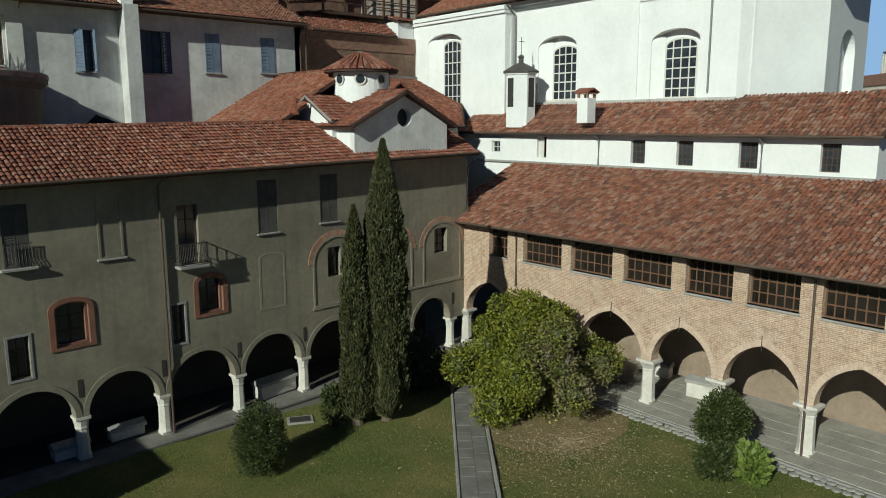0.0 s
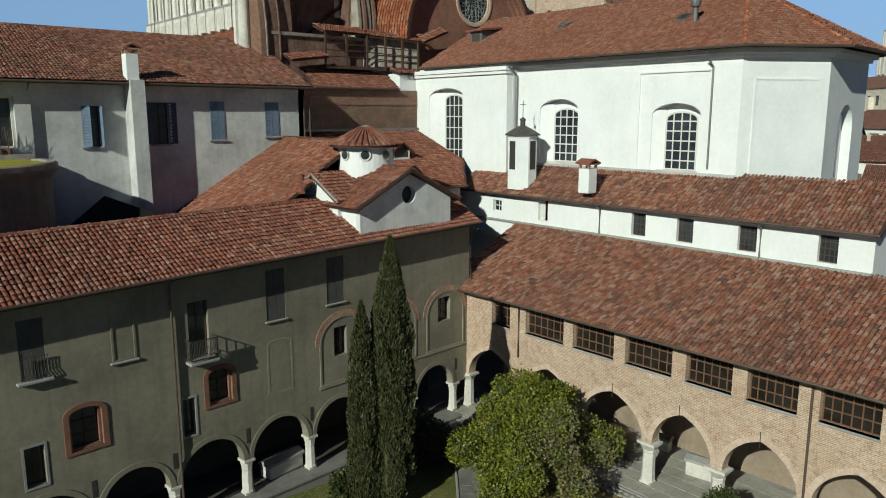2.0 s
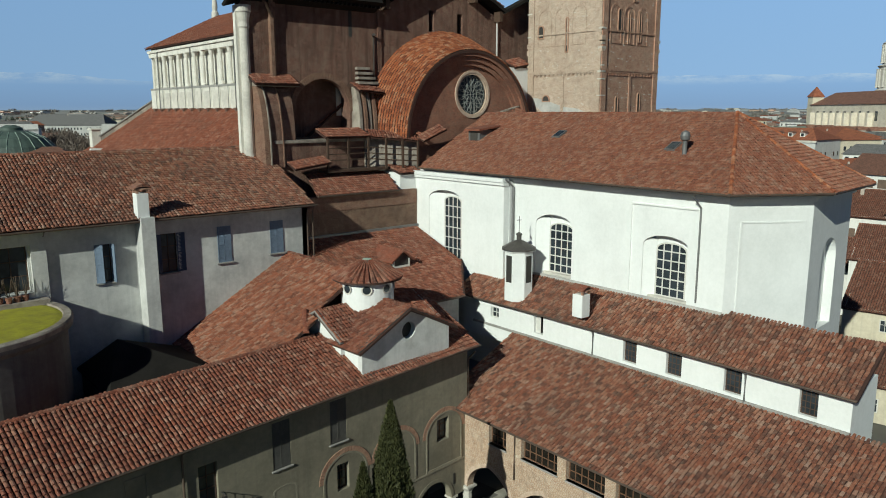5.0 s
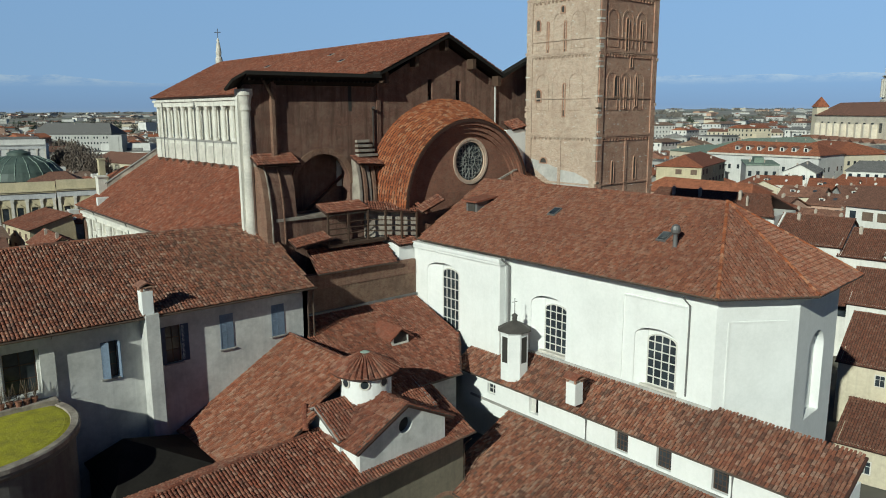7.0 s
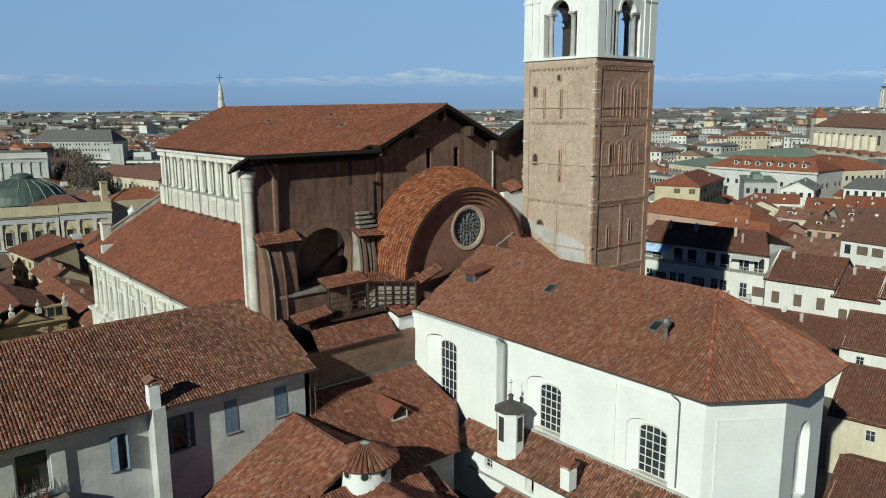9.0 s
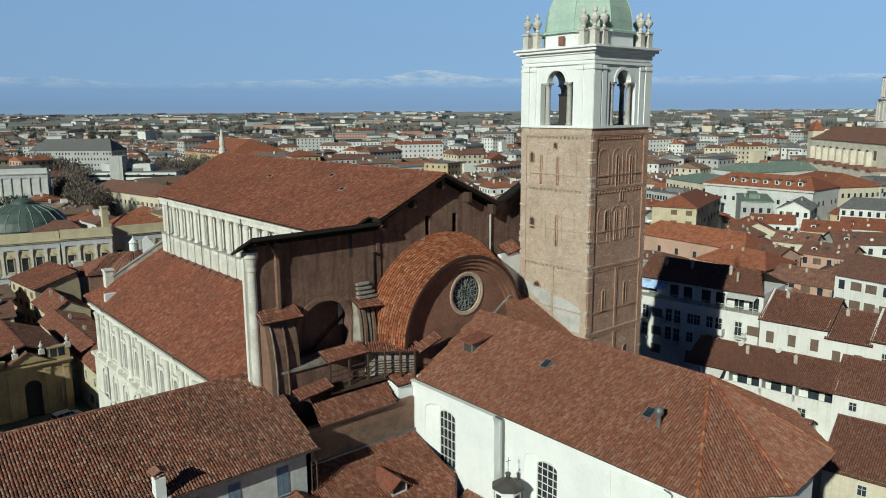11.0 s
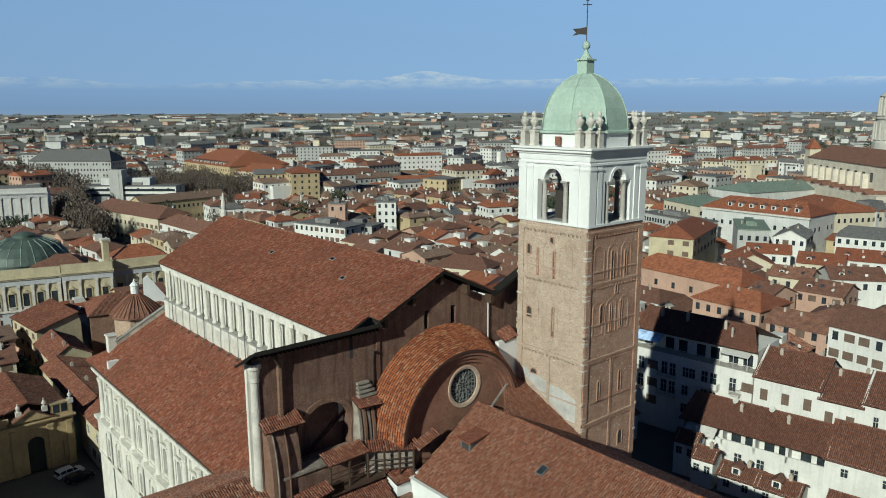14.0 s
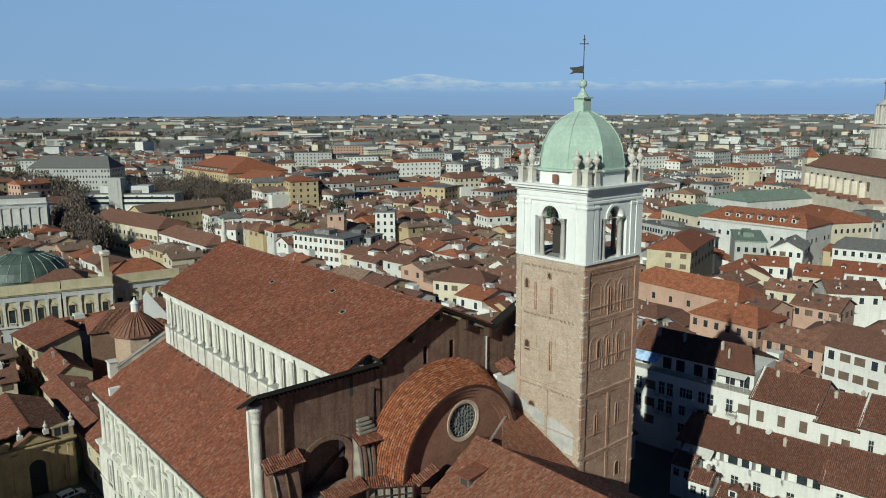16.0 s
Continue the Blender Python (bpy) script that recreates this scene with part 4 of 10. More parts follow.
# roof of the screen wall: a boarded eave that falls away behind, with a hipped end
slab("screen_roof", [(26.7, FY - 1.2, 38.42), (39.7, FY - 1.2, 38.46), (39.7, FY + 0.8, 37.4), (26.7, FY + 0.8, 37.36)], 0.36, MATT_BLACK, ch, "dark boarded eave of the screen wall")
slab("screen_roof", [(26.7, FY - 1.2, 38.42), (26.7, FY + 0.8, 37.36), (25.5, FY + 0.5, 37.0), (25.5, FY - 1.0, 37.75)], 0.2, MATT_BLACK, ch, "dark hipped end of the eave")
# aisle
tile_roof([(AIX - 0.7, FAR + 2.4, 22.3), (AIX - 0.7, FY + 1.4, 22.3), (CLX, FY + 1.4, 29.7), (CLX, 105.2, 29.7), (30.3, 109.0, 24.45)], ch, TILE_NAVE, w=0.22, length=0.42, show=0.32, seed=34)
part("aisle_wall", boxes((AIX, AIX + 0.7, FY + 1.4, FAR, 0, 22.2)), PLASTER_CHURCH, ch, "cream aisle wall")
part("facade_wall", boxes((AIX, 70, 104.2, 104.9, 0, 24), (AIX, 31, FAR - 0.8, FAR, 0, 22.2), (CLX, 57.6, NF - 0.7, NF - 0.1, 0, 30)), PLASTER_WHITE, ch)
tile_roof([(70, FY + 1.4, 22.3), (70, FAR, 22.3), (58.2, FAR, 29.4), (58.2, FY + 1.4, 29.4)], ch, TILE_NAVE, w=0.36, length=0.7, show=0.6, seed=35)
# barrel-vaulted chapel: its roof widens towards the church
BC, BZ, BY = 48.15, 26.5, 52.2
R0, R1 = 7.9, 9.75
OX, OZ = 48.75, 30.35


def vault_ring(y, r, n=44):
    return [(BC + r * math.cos(math.pi * i / n), y, BZ + r * math.sin(math.pi * i / n)) for i in range(n + 1)]


out = [(x, z) for x, _, z in vault_ring(0, R0 - 0.12, 32)]
ocu = [(OX + 2.0 * math.cos(2 * math.pi * i / 28), OZ + 2.0 * math.sin(2 * math.pi * i / 28)) for i in range(28)]
part("lunette", wall_mesh([(x, z) for x, z in out] + [(BC - R0 + 0.12, 23.5), (BC + R0 - 0.12, 23.5)], [ocu], 0.7), BRICK_LUNETTE, ch, "red brick lunette with a round window", pose(0, BY + 0.7, 0))
bm = bmesh.new()
for r, y, d in ((2.25, BY + 0.62, 0.12), (2.08, BY + 0.68, 0.2)):
    bm2 = wall_mesh([(OX + r * math.cos(2 * math.pi * i / 28), OZ + r * math.sin(2 * math.pi * i / 28)) for i in range(28)], [[(OX + (r - 0.22) * math.cos(2 * math.pi * i / 28), OZ + (r - 0.22) * math.sin(2 * math.pi * i / 28)) for i in range(28)]], d)
    bmesh.ops.translate(bm2, verts=bm2.verts[:], vec=(0, y, 0))
    me = bpy.data.meshes.new("tmp")
    bm2.to_mesh(me)
    bm2.free()
    bm.from_mesh(me)
    bpy.data.meshes.remove(me)
rw = part("round_window", bm, BRICK_ARCH_PALE, ch, "round window with leaded tracery")
part("pane", lathe(bmesh.new(), [(1.9, -0.02), (1.9, 0.02)], 28), GLASS_DARK, rw, "dark leaded glass", pose(OX, BY + 1.0, OZ, 90))
bm = bmesh.new()
for k in range(9):
    x = -1.68 + 0.42 * k
    z = math.sqrt(max(0.05, 1.88 ** 2 - x * x))
    tube(bm, [(OX + x, BY + 0.95, OZ - z), (OX + x, BY + 0.95, OZ + z)], 0.022, 4)
    tube(bm, [(OX - z, BY + 0.95, OZ + x), (OX + z, BY + 0.95, OZ + x)], 0.022, 4)
for k in range(10):
    a = 2 * math.pi * k / 10
    cx, cz = OX + 1.22 * math.cos(a), OZ + 1.22 * math.sin(a)
    tube(bm, [(cx + 0.5 * math.cos(2 * math.pi * q / 12), BY + 0.93, cz + 0.5 * math.sin(2 * math.pi * q / 12)) for q in range(13)], 0.035, 4)
    tube(bm, [(OX + 0.3 * math.cos(a), BY + 0.93, OZ + 0.3 * math.sin(a)), (OX + 0.8 * math.cos(a + 0.25), BY + 0.93, OZ + 0.8 * math.sin(a + 0.25)), (OX + 1.85 * math.cos(a), BY + 0.93, OZ + 1.85 * math.sin(a))], 0.04, 4)
tube(bm, [(OX + 0.75 * math.cos(2 * math.pi * q / 24), BY + 0.93, OZ + 0.75 * math.sin(2 * math.pi * q / 24)) for q in range(25)], 0.04, 4)
tagged(part("tracery", bm, LEAD, rw, "grey lead tracery"), kind="stuff")
# stepped brick rings of the front arch
for k, (r, y) in enumerate(((R0 - 0.1, BY + 0.02), (R0 - 0.55, BY + 0.25), (R0 - 0.95, BY + 0.45))):
    o = [(x, z) for x, _, z in vault_ring(0, r, 40)]
    i2 = [(x, z) for x, _, z in vault_ring(0, r - 0.42, 40)][::-1]
    part("arch_moulding", wall_mesh(o + i2, [], 0.35), BRICK_LUNETTE, ch, "stepped brick arch moulding", pose(0, y, 0))
# vault underlay and its courses of tiles
bm = bmesh.new()
va, vb = vault_ring(BY - 0.1, R0), vault_ring(FY + 0.02, R1)
A = [bm.verts.new(p) for p in va]
B = [bm.verts.new(p) for p in vb]
A2 = [bm.verts.new(p) for p in vault_ring(BY - 0.1, R0 - 0.25)]
B2 = [bm.verts.new(p) for p in vault_ring(FY + 0.02, R1 - 0.25)]
for i in range(44):
    bm.faces.new((A[i], A[i + 1], B[i + 1], B[i]))
    bm.faces.new((A2[i], B2[i], B2[i + 1], A2[i + 1]))
    bm.faces.new((A[i], A2[i], A2[i + 1], A[i + 1]))
vault = part("vault_roof", bm, UNDER_TILE, ch, "orange tiled barrel roof")
vs, fs = [], []
rnd = random.Random(12)
rows_n = 66
for i in range(rows_n):
    a0, a1 = math.pi * (i - 0.15) / rows_n, math.pi * (i + 1.15) / rows_n
    for j in range(17):
        t0, t1 = j / 17 + 0.008, (j + 1) / 17 - 0.008
        up = rnd.uniform(0.0, 0.03)
        q = []
        for t, a, h in ((t0, a0, 0.075), (t1, a0, 0.075), (t1, a1, 0.0), (t0, a1, 0.0)) if i < rows_n / 2 else ((t0, a0, 0.0), (t1, a0, 0.0), (t1, a1, 0.075), (t0, a1, 0.075)):
            r = R0 + (R1 - R0) * t + up + h + 0.02
            q.append((BC + r * math.cos(a), BY - 0.12 + (FY - BY + 0.12) * t, BZ + r * math.sin(a)))
        m0 = [((q[0][k] + q[1][k]) / 2, (q[3][k] + q[2][k]) / 2) for k in range(3)]
        lift = 0.09
        ca, cb = math.cos((a0 + a1) / 2), math.sin((a0 + a1) / 2)
        mid0 = (m0[0][0] + lift * ca, m0[1][0], m0[2][0] + lift * cb)
        mid1 = (m0[0][1] + lift * ca, m0[1][1], m0[2][1] + lift * cb)
        o = len(vs)
        vs += [q[0], mid0, q[1], q[2], mid1, q[3]]
        fs += [(o, o + 1, o + 4, o + 5), (o + 1, o + 2, o + 3, o + 4)]
me = bpy.data.meshes.new("roof_tiles")
me.from_pydata(vs, [], fs)
me.materials.append(TILE_ORANGE)
ob = new("roof_tiles", me)
ob.parent = vault
tagged(ob, kind="stuff")


# ---- small buildings over the corner ----
annex = thing("sacristy_annex", "low annex roof of worn orange tiles beside the rectory", "building")


def plane_z(x):
    return 13.3 + (x - 17.6) * 0.575


tile_roof([(17.2, 49.0, plane_z(17.2)), (17.2, 39.0, plane_z(17.2)), (20.4, 38.6, plane_z(20.4)), (22.3, 38.7, plane_z(22.3)), (22.6, 39.4, plane_z(22.6)), (26.3, 39.6, plane_z(26.3)), (26.3, 49.0, plane_z(26.3))], annex, TILE_WORN, seed=40, near=250)
tile_roof([(31.4, 39.6, 15.3), (31.4, 49.0, 15.3), (26.3, 49.0, plane_z(26.3)), (26.3, 39.6, plane_z(26.3))], annex, TILE_BROWN, seed=41)
ridge_tiles((26.3, 39.6, plane_z(26.3) + 0.08), (26.3, 49.0, plane_z(26.3) + 0.08), annex, TILE_RED)
ridge_tiles((21.5, 38.4, plane_z(21.5) - 0.1), (22.45, 40.1, plane_z(22.45) + 0.25), annex, TILE_RED, 0.4)
ridge_tiles((17.2, 38.8, plane_z(17.2) + 0.05), (17.2, 49.0, plane_z(17.2) + 0.05), annex, TILE_BROWN, 0.26)
part("wall", boxes((17.6, 18.0, 42.2, 48.9, 0, 13.1), (18.0, 31, 43.4, 43.8, 0, 13.4)), PLASTER_GREY, annex)
tagged(annex, kind="")

link = thing("link_roof", "tiled lean-to roof below a brick wall with small dormer", "building")
tile_roof([(27.3, 41.0, 14.77), (36.9, 41.0, 14.77), (40.5, 45.3, 16.39), (40.5, 51.3, 18.65), (28.0, 51.3, 18.65)], link, TILE_RED, seed=42, near=250)
ridge_tiles((36.9, 41.0, 14.85), (40.5, 45.3, 16.47), link, UNDER_TILE, 0.2)
part("wall", boxes((30.5, 37.0, 41.7, 42.1, 5, 14.75)), PLASTER_HOUSE, link, "pale plaster wall")
gutter((30.5, 40.92, 14.72), (37.0, 40.92, 14.72), link)
part("brick_wall", boxes((28.1, 40.55, 51.3, 51.9, 12, 20.75)), BRICK_PATCHED, link, "weathered ochre brick wall with dark patches")
part("brick_band", boxes((28.1, 40.5, 51.24, 51.9, 20.75, 22.0)), BRICK_STRIP, link, "band of dark red brick under the eave")
tile_roof([(30.2, 50.95, 22.1), (38.3, 50.95, 22.1), (38.9, 53.4, 23.3), (38.0, 53.9, 23.55), (31.0, 54.0, 23.6)], link, TILE_RED, seed=43)
gutter((30.2, 50.9, 22.05), (38.3, 50.9, 22.05), link)
part("flashing", boxes((28.0, 40.6, 51.1, 51.3, 18.64, 18.86)), PIPE_GREY, link)
downpipe([(28.35, 48.5, 21.8), (28.35, 48.75, 21.3), (28.35, 48.75, 15.9)], link, 0.06)
# dormer
bm = bmesh.new()
prism(bm, [(-0.75, 0, -0.4), (0.75, 0, -0.4), (0.75, 0, 0.35), (0, 0, 0.9), (-0.75, 0, 0.35)], (0, 2.4, 0))
dm = part("dormer", bm, INTERIOR, link, "small tiled dormer with a dark opening", pose(34.4, 45.6, 16.9))
for s_ in (-1, 1):
    bm = prism(bmesh.new(), [(s_ * 1.15, -0.3, 0.15), (0, -0.3, 0.98), (0, -0.3, 1.12), (s_ * 1.15, -0.3, 0.29)], (0, 3.2, 0))
    part("dormer_roof", bm, TILE_RED, dm)
part("dormer_frame", boxes((-0.8, -0.68, -0.05, 0.1, -0.3, 0.35), (0.68, 0.8, -0.05, 0.1, -0.3, 0.35), (-0.8, 0.8, -0.06, 0.08, -0.3, -0.15)), WHITE_FRAME, dm)
part("white_block", boxes((38.95, 41.4, 51.6, 54.4, 19.5, 23.45)), PLASTER_WHITE, link, "whitewashed stair block")
tile_roof([(38.75, 51.3, 23.45), (41.3, 51.3, 23.45), (41.3, 54.6, 24.35), (38.75, 54.6, 24.35)], link, TILE_RED, seed=44)

# ---- chapel with pediment and little drum ----
chap = thing("chapel", "small white cross-shaped chapel with pediment and tiled drum", "chapel", pose(26.9, 35.25, 0, 0, 0, 3.0))
PX = 3.6
part("pediment_wall", wall_mesh([(-PX, 12.9), (PX, 12.9), (PX, 14.9), (0, 16.55), (-PX, 14.9)], [[(0.55 * math.cos(2 * math.pi * i / 20) + 0.1, 15.25 + 0.55 * math.sin(2 * math.pi * i / 20)) for i in range(20)]], 0.4), PLASTER_WORN, chap, "weathered pale pediment wall with round opening")
part("side_wall", boxes((-PX, -PX + 0.4, 0.4, 3.6, 12.9, 14.9)), PLASTER_WHITE, chap)
part("side_wall", boxes((PX - 0.4, PX, 0.4, 3.6, 12.9, 14.9)), PLASTER_WHITE, chap)
part("interior", boxes((-1.2, 1.2, 0.45, 0.5, 14.3, 15.9)), INTERIOR, chap)
bm = bmesh.new()
for sx in (-1, 1):
    prism(bm, [(sx * (PX + 0.45), -0.35, 14.62), (0, -0.35, 16.62), (0, -0.35, 16.85), (sx * (PX + 0.45), -0.35, 14.85)], (0, 0.36, 0))
box(bm, -PX - 0.1, PX + 0.1, -0.16, -0.01, 13.0, 13.2)
part("cornice", bm, ROOF_DARK, chap, "dark raking cornice")
for sx in (-1, 1):
    e0, e1 = (sx * (PX + 0.5), -0.45, 14.75), (sx * (PX + 0.5), 4.0, 14.75)
    if sx < 0:
        e0, e1 = e1, e0
    tile_roof([e0, e1, (0, e1[1], 16.8), (0, e0[1], 16.8)], chap, TILE_RED, seed=50 + sx)
ridge_tiles((0, -0.4, 16.85), (0, 3.0, 16.85), chap, TILE_RED)
# west and east arms
for sx in (-1, 1):
    xo = sx * 3.9
    part("arm_gable", prism(bmesh.new(), [(xo, 1.7, 12.8), (xo, 6.3, 12.8), (xo, 6.3, 15.1), (xo, 4.0, 16.3), (xo, 1.7, 15.1)], (-sx * 0.35, 0, 0)), PLASTER_WHITE, chap, "white gable wall")
    bm = bmesh.new()
    for y0, y1 in ((1.4, 4.0), (6.6, 4.0)):
        prism(bm, [(xo + sx * 0.3, y0, 14.95), (xo + sx * 0.3, y1, 16.38), (xo + sx * 0.3, y1, 16.55), (xo + sx * 0.3, y0, 15.12)], (-sx * 0.3, 0, 0))
    part("arm_cornice", bm, STONE_GREY, chap)
    for y0 in (1.4, 6.6):
        p = [(xo + sx * 0.3, y0, 15.05), (0, y0, 15.05), (0, 4.0, 16.5), (xo + sx * 0.3, 4.0, 16.5)]
        tile_roof(p, chap, TILE_RED, seed=60 + int(y0) + sx)
drum = part("drum", lathe(bmesh.new(), [(1.75, 15.6), (1.75, 16.9), (1.72, 18.1)], 32, 0, 4.0), PLASTER_WHITE, chap, "round white drum with small round windows")
for k in range(8):
    a = 2 * math.pi * (k + 0.13) / 8
    m = Matrix.Translation((1.74 * math.cos(a), 4.0 + 1.74 * math.sin(a), 17.55)) @ Matrix.Rotation(a, 4, "Z") @ Matrix.Rotation(math.pi / 2, 4, "Y")
    if k == 0:
        bm = bmesh.new()
        lathe(bm, [(0.3, -0.02), (0.3, 0.03), (0.36, 0.03), (0.36, 0.06), (0.27, 0.06), (0.27, 0.02)], 18)
        ring0 = part("round_window", bm, STONE_WHITE, drum, "", m)
        part("pane", lathe(bmesh.new(), [(0.27, 0.035), (0.27, 0.045)], 18), GLASS_DARK, ring0)
    else:
        again(ring0, drum, m)
cone = part("cone_roof", lathe(bmesh.new(), [(2.3, 18.0), (2.3, 18.1), (0.35, 19.15)], 32, 0, 4.0), UNDER_TILE, chap, "conical roof of radiating tiles")
vs, fs = [], []
rnd = random.Random(4)
for k in range(34):
    a = 2 * math.pi * k / 34
    for j in range(5):
        t0, t1 = j / 5, (j + 1.2) / 5
        o = len(vs)
        for t, rad in ((t0, 0.2), (min(t1, 1), 0.2)):
            r = 2.36 - 2.0 * t
            hw2 = min(rad, r * math.pi / 34 * 0.92)
            z = 18.1 + 1.05 * t + (0.03 if t == t0 else 0.0) + rnd.uniform(0, 0.015)
            for s2 in (-1, -0.5, 0.5, 1):
                off = hw2 * s2
                vs.append((r * math.cos(a) - off * math.sin(a), 4.0 + r * math.sin(a) + off * math.cos(a), z + (0.0 if abs(s2) == 1 else 0.11)))
        fs += [(o + i, o + i + 1, o + i + 5, o + i + 4) for i in range(3)] + [(o, o + 3, o + 2, o + 1)]
me = bpy.data.meshes.new("roof_tiles")
me.from_pydata(vs, [], fs)
me.materials.append(TILE_RED)
ob = new("roof_tiles", me)
ob.parent = cone
tagged(ob, kind="stuff")
part("cap", lathe(bmesh.new(), [(0.5, 19.05), (0.48, 19.15), (0.25, 19.28), (0.02, 19.32)], 16, 0, 4.0), VERDIGRIS, cone, "green copper cap")

# ---- white roof lantern beside the sacristy ----
lan = thing("roof_lantern", "small white octagonal lantern with dark cap and iron vane", "lantern", pose(39.75, 37.95, 0, 0, 0, 22.5))
part("body", lathe(bmesh.new(), [(1.12, 14.6), (1.12, 18.3), (1.2, 18.35), (1.22, 18.55)], 8), PLASTER_WHITE, lan, "white eight-sided body")
part("cap", lathe(bmesh.new(), [(1.38, 18.5), (1.38, 18.58), (0.75, 18.95), (0.2, 19.2), (0.2, 19.55), (0.26, 19.6), (0.2, 19.7), (0.03, 19.8)], 8), ROOF_DARK, lan, "dark metal cap")
bm = boxes((-0.28, 0.28, -0.012, 0.03, 0, 2.05))
for k in range(1, 8, 2):
    a = 22.5 + 45 * k
    m = pose(1.04 * math.cos(radians(a)), 1.04 * math.sin(radians(a)), 16.05, 0, 0, a + 90)
    if k == 1:
        ap = part("opening", bm, INTERIOR, lan, "dark louvred opening", m)
    else:
        again(ap, lan, m)
bm = bmesh.new()
tube(bm, [(0, 0, 19.75), (0, 0, 21.0)], 0.025, 6)
tube(bm, [(-0.22, 0.12, 20.7), (0.22, -0.12, 20.7)], 0.02, 6)
part("cross", bm, IRON, lan, "thin iron cross")
bm = boxes((-0.45, 0, -0.01, 0.01, 20.05, 20.3))
part("vane", bm, IRON, lan, "iron pennant vane", pose(0, 0, 0, 0, 0, 20))


# ---- chimneys ----
def chimney(x, y, z0, z1, w=0.7, d=0.7, name_label="white plastered chimney with tiled cap"):
    c = thing("chimney", name_label, "chimney", pose(x, y, 0))
    part("shaft", soft_box(-w / 2, w / 2, -d / 2, d / 2, z0, z1 - 0.45, 0.02), PLASTER_WHITE, c)
    bm = bmesh.new()
    for sx in (-1, 1):
        for sy in (-1, 1):
            box(bm, sx * (w / 2 - 0.07) - 0.07, sx * (w / 2 - 0.07) + 0.07, sy * (d / 2 - 0.07) - 0.07, sy * (d / 2 - 0.07) + 0.07, z1 - 0.45, z1 - 0.2)
    box(bm, -w / 2 - 0.1, w / 2 + 0.1, -d / 2 - 0.1, d / 2 + 0.1, z1 - 0.2, z1 - 0.12)
    part("vent", bm, BRICK_ARCH, c)
    bm = bmesh.new()
    for sx in (-1, 1):
        prism(bm, [(sx * (w / 2 + 0.16), -d / 2 - 0.16, z1 - 0.14), (0, -d / 2 - 0.16, z1 + 0.1), (0, -d / 2 - 0.16, z1 + 0.2), (sx * (w / 2 + 0.16), -d / 2 - 0.16, z1 - 0.04)], (0, d + 0.32, 0))
    part("cap", bm, TILE_RED, c, "little tiled cap")
    return c


chimney(38.65, 31.0, 14.9, 16.95, 0.85, 0.85)
chimney(15.55, 48.3, 21.9, 24.1, 0.75, 0.75)

# ---- rectory details ----
part("chimney_breast", soft_box(-12.75, -11.85, -1.2, 0.02, 9.0, 22.1, 0.02), PLASTER_RECTORY, hw, "chimney breast on the wall")
u0, u1, z0, z1 = HW[0]
shutters(hw, u0, u1, z0, z1, material=SHUTTER_BLUE, left=30, right=98, label="open pale blue shutter leaf")
u0, u1, z0, z1 = HW[1]
# the blue paint at about half value, standing in for shadow on these leaves
shutters(hw, u0, u1, z0, z1, material=SHUTTER_SHADED, left=174, right=174, label="blue shutter leaf folded back, darkened for shade")
for u0, u1, z0, z1 in HW[:4]:
    part("sill", soft_box(u0 - 0.12, u1 + 0.12, -0.14, 0.1, z0 - 0.12, z0), STONE_GREY, hw)
for u in (-18.2, 0.0 - 0.1):
    downpipe([(u, -0.75, 21.8), (u, -0.1, 21.3), (u, -0.1, 10)], hw, 0.06)
# round terrace tower with mossy top
part("projecting_wall", boxes((-36, -19.0 - 2.05, -0.26, 0.0, 0, 22.0), (-21.05, -18.1, -0.26, 0.0, 0, 18.1), (-18.95, -18.1, -0.26, 0.0, 18.1, 22.0), (-21.05, -18.95, -0.26, 0.0, 21.0, 22.0)), PLASTER_RECTORY, hw, "slightly projecting end of the house")
part("balcony_ledge", boxes((-26.0, -18.3, -1.0, -0.26, 17.2, 17.75)), STONE_SOILED, hw, "soiled ledge that carries plant pots")
tt = thing("terrace_tower", "round plastered tower with a moss-covered flat top", "tower", pose(4.3, 46.1, 0))
part("wall", lathe(bmesh.new(), [(5.65, 0), (5.65, 16.7), (5.8, 16.85), (5.95, 17.0), (5.95, 17.2), (5.6, 17.2)], 56), PLASTER_TURRET, tt, "dark stained plaster drum")
part("coping", lathe(bmesh.new(), [(5.35, 17.1), (5.5, 17.5), (5.9, 17.52), (6.0, 17.45), (6.0, 17.2)], 56), STONE_SOILED, tt, "mossy stone coping")
part("moss", lathe(bmesh.new(), [(5.5, 17.38), (5.2, 17.44), (3.6, 17.5), (1.9, 17.47), (0.1, 17.46)], 48), MOSS, tt, "yellow green moss with bare soil patches")
pt = thing("potted_plants", "pots with dry winter plants on the terrace", "plants", pose(7.7, 48.3, 17.75))
rnd = random.Random(2)
for k in range(5):
    q = pose(k * 0.45 - 1, 0.1 * math.sin(k * 2.1), 0)
    pot = again(pot, pt, q) if k else part("pot", lathe(bmesh.new(), [(0.14, 0), (0.2, 0.32), (0.22, 0.34)], 10), TERRACOTTA, pt, "", q)
bm = bmesh.new()
for k in range(70):
    x = rnd.choice(range(5)) * 0.45 - 1
    p = Vector((x, 0, 0.3))
    tube(bm, [p, p + Vector((rnd.uniform(-0.3, 0.3), rnd.uniform(-0.3, 0.3), rnd.uniform(0.4, 1.3)))], 0.012, 3)
tagged(part("dry_stem", bm, BARK, pt, "dry stems"), kind="stuff")

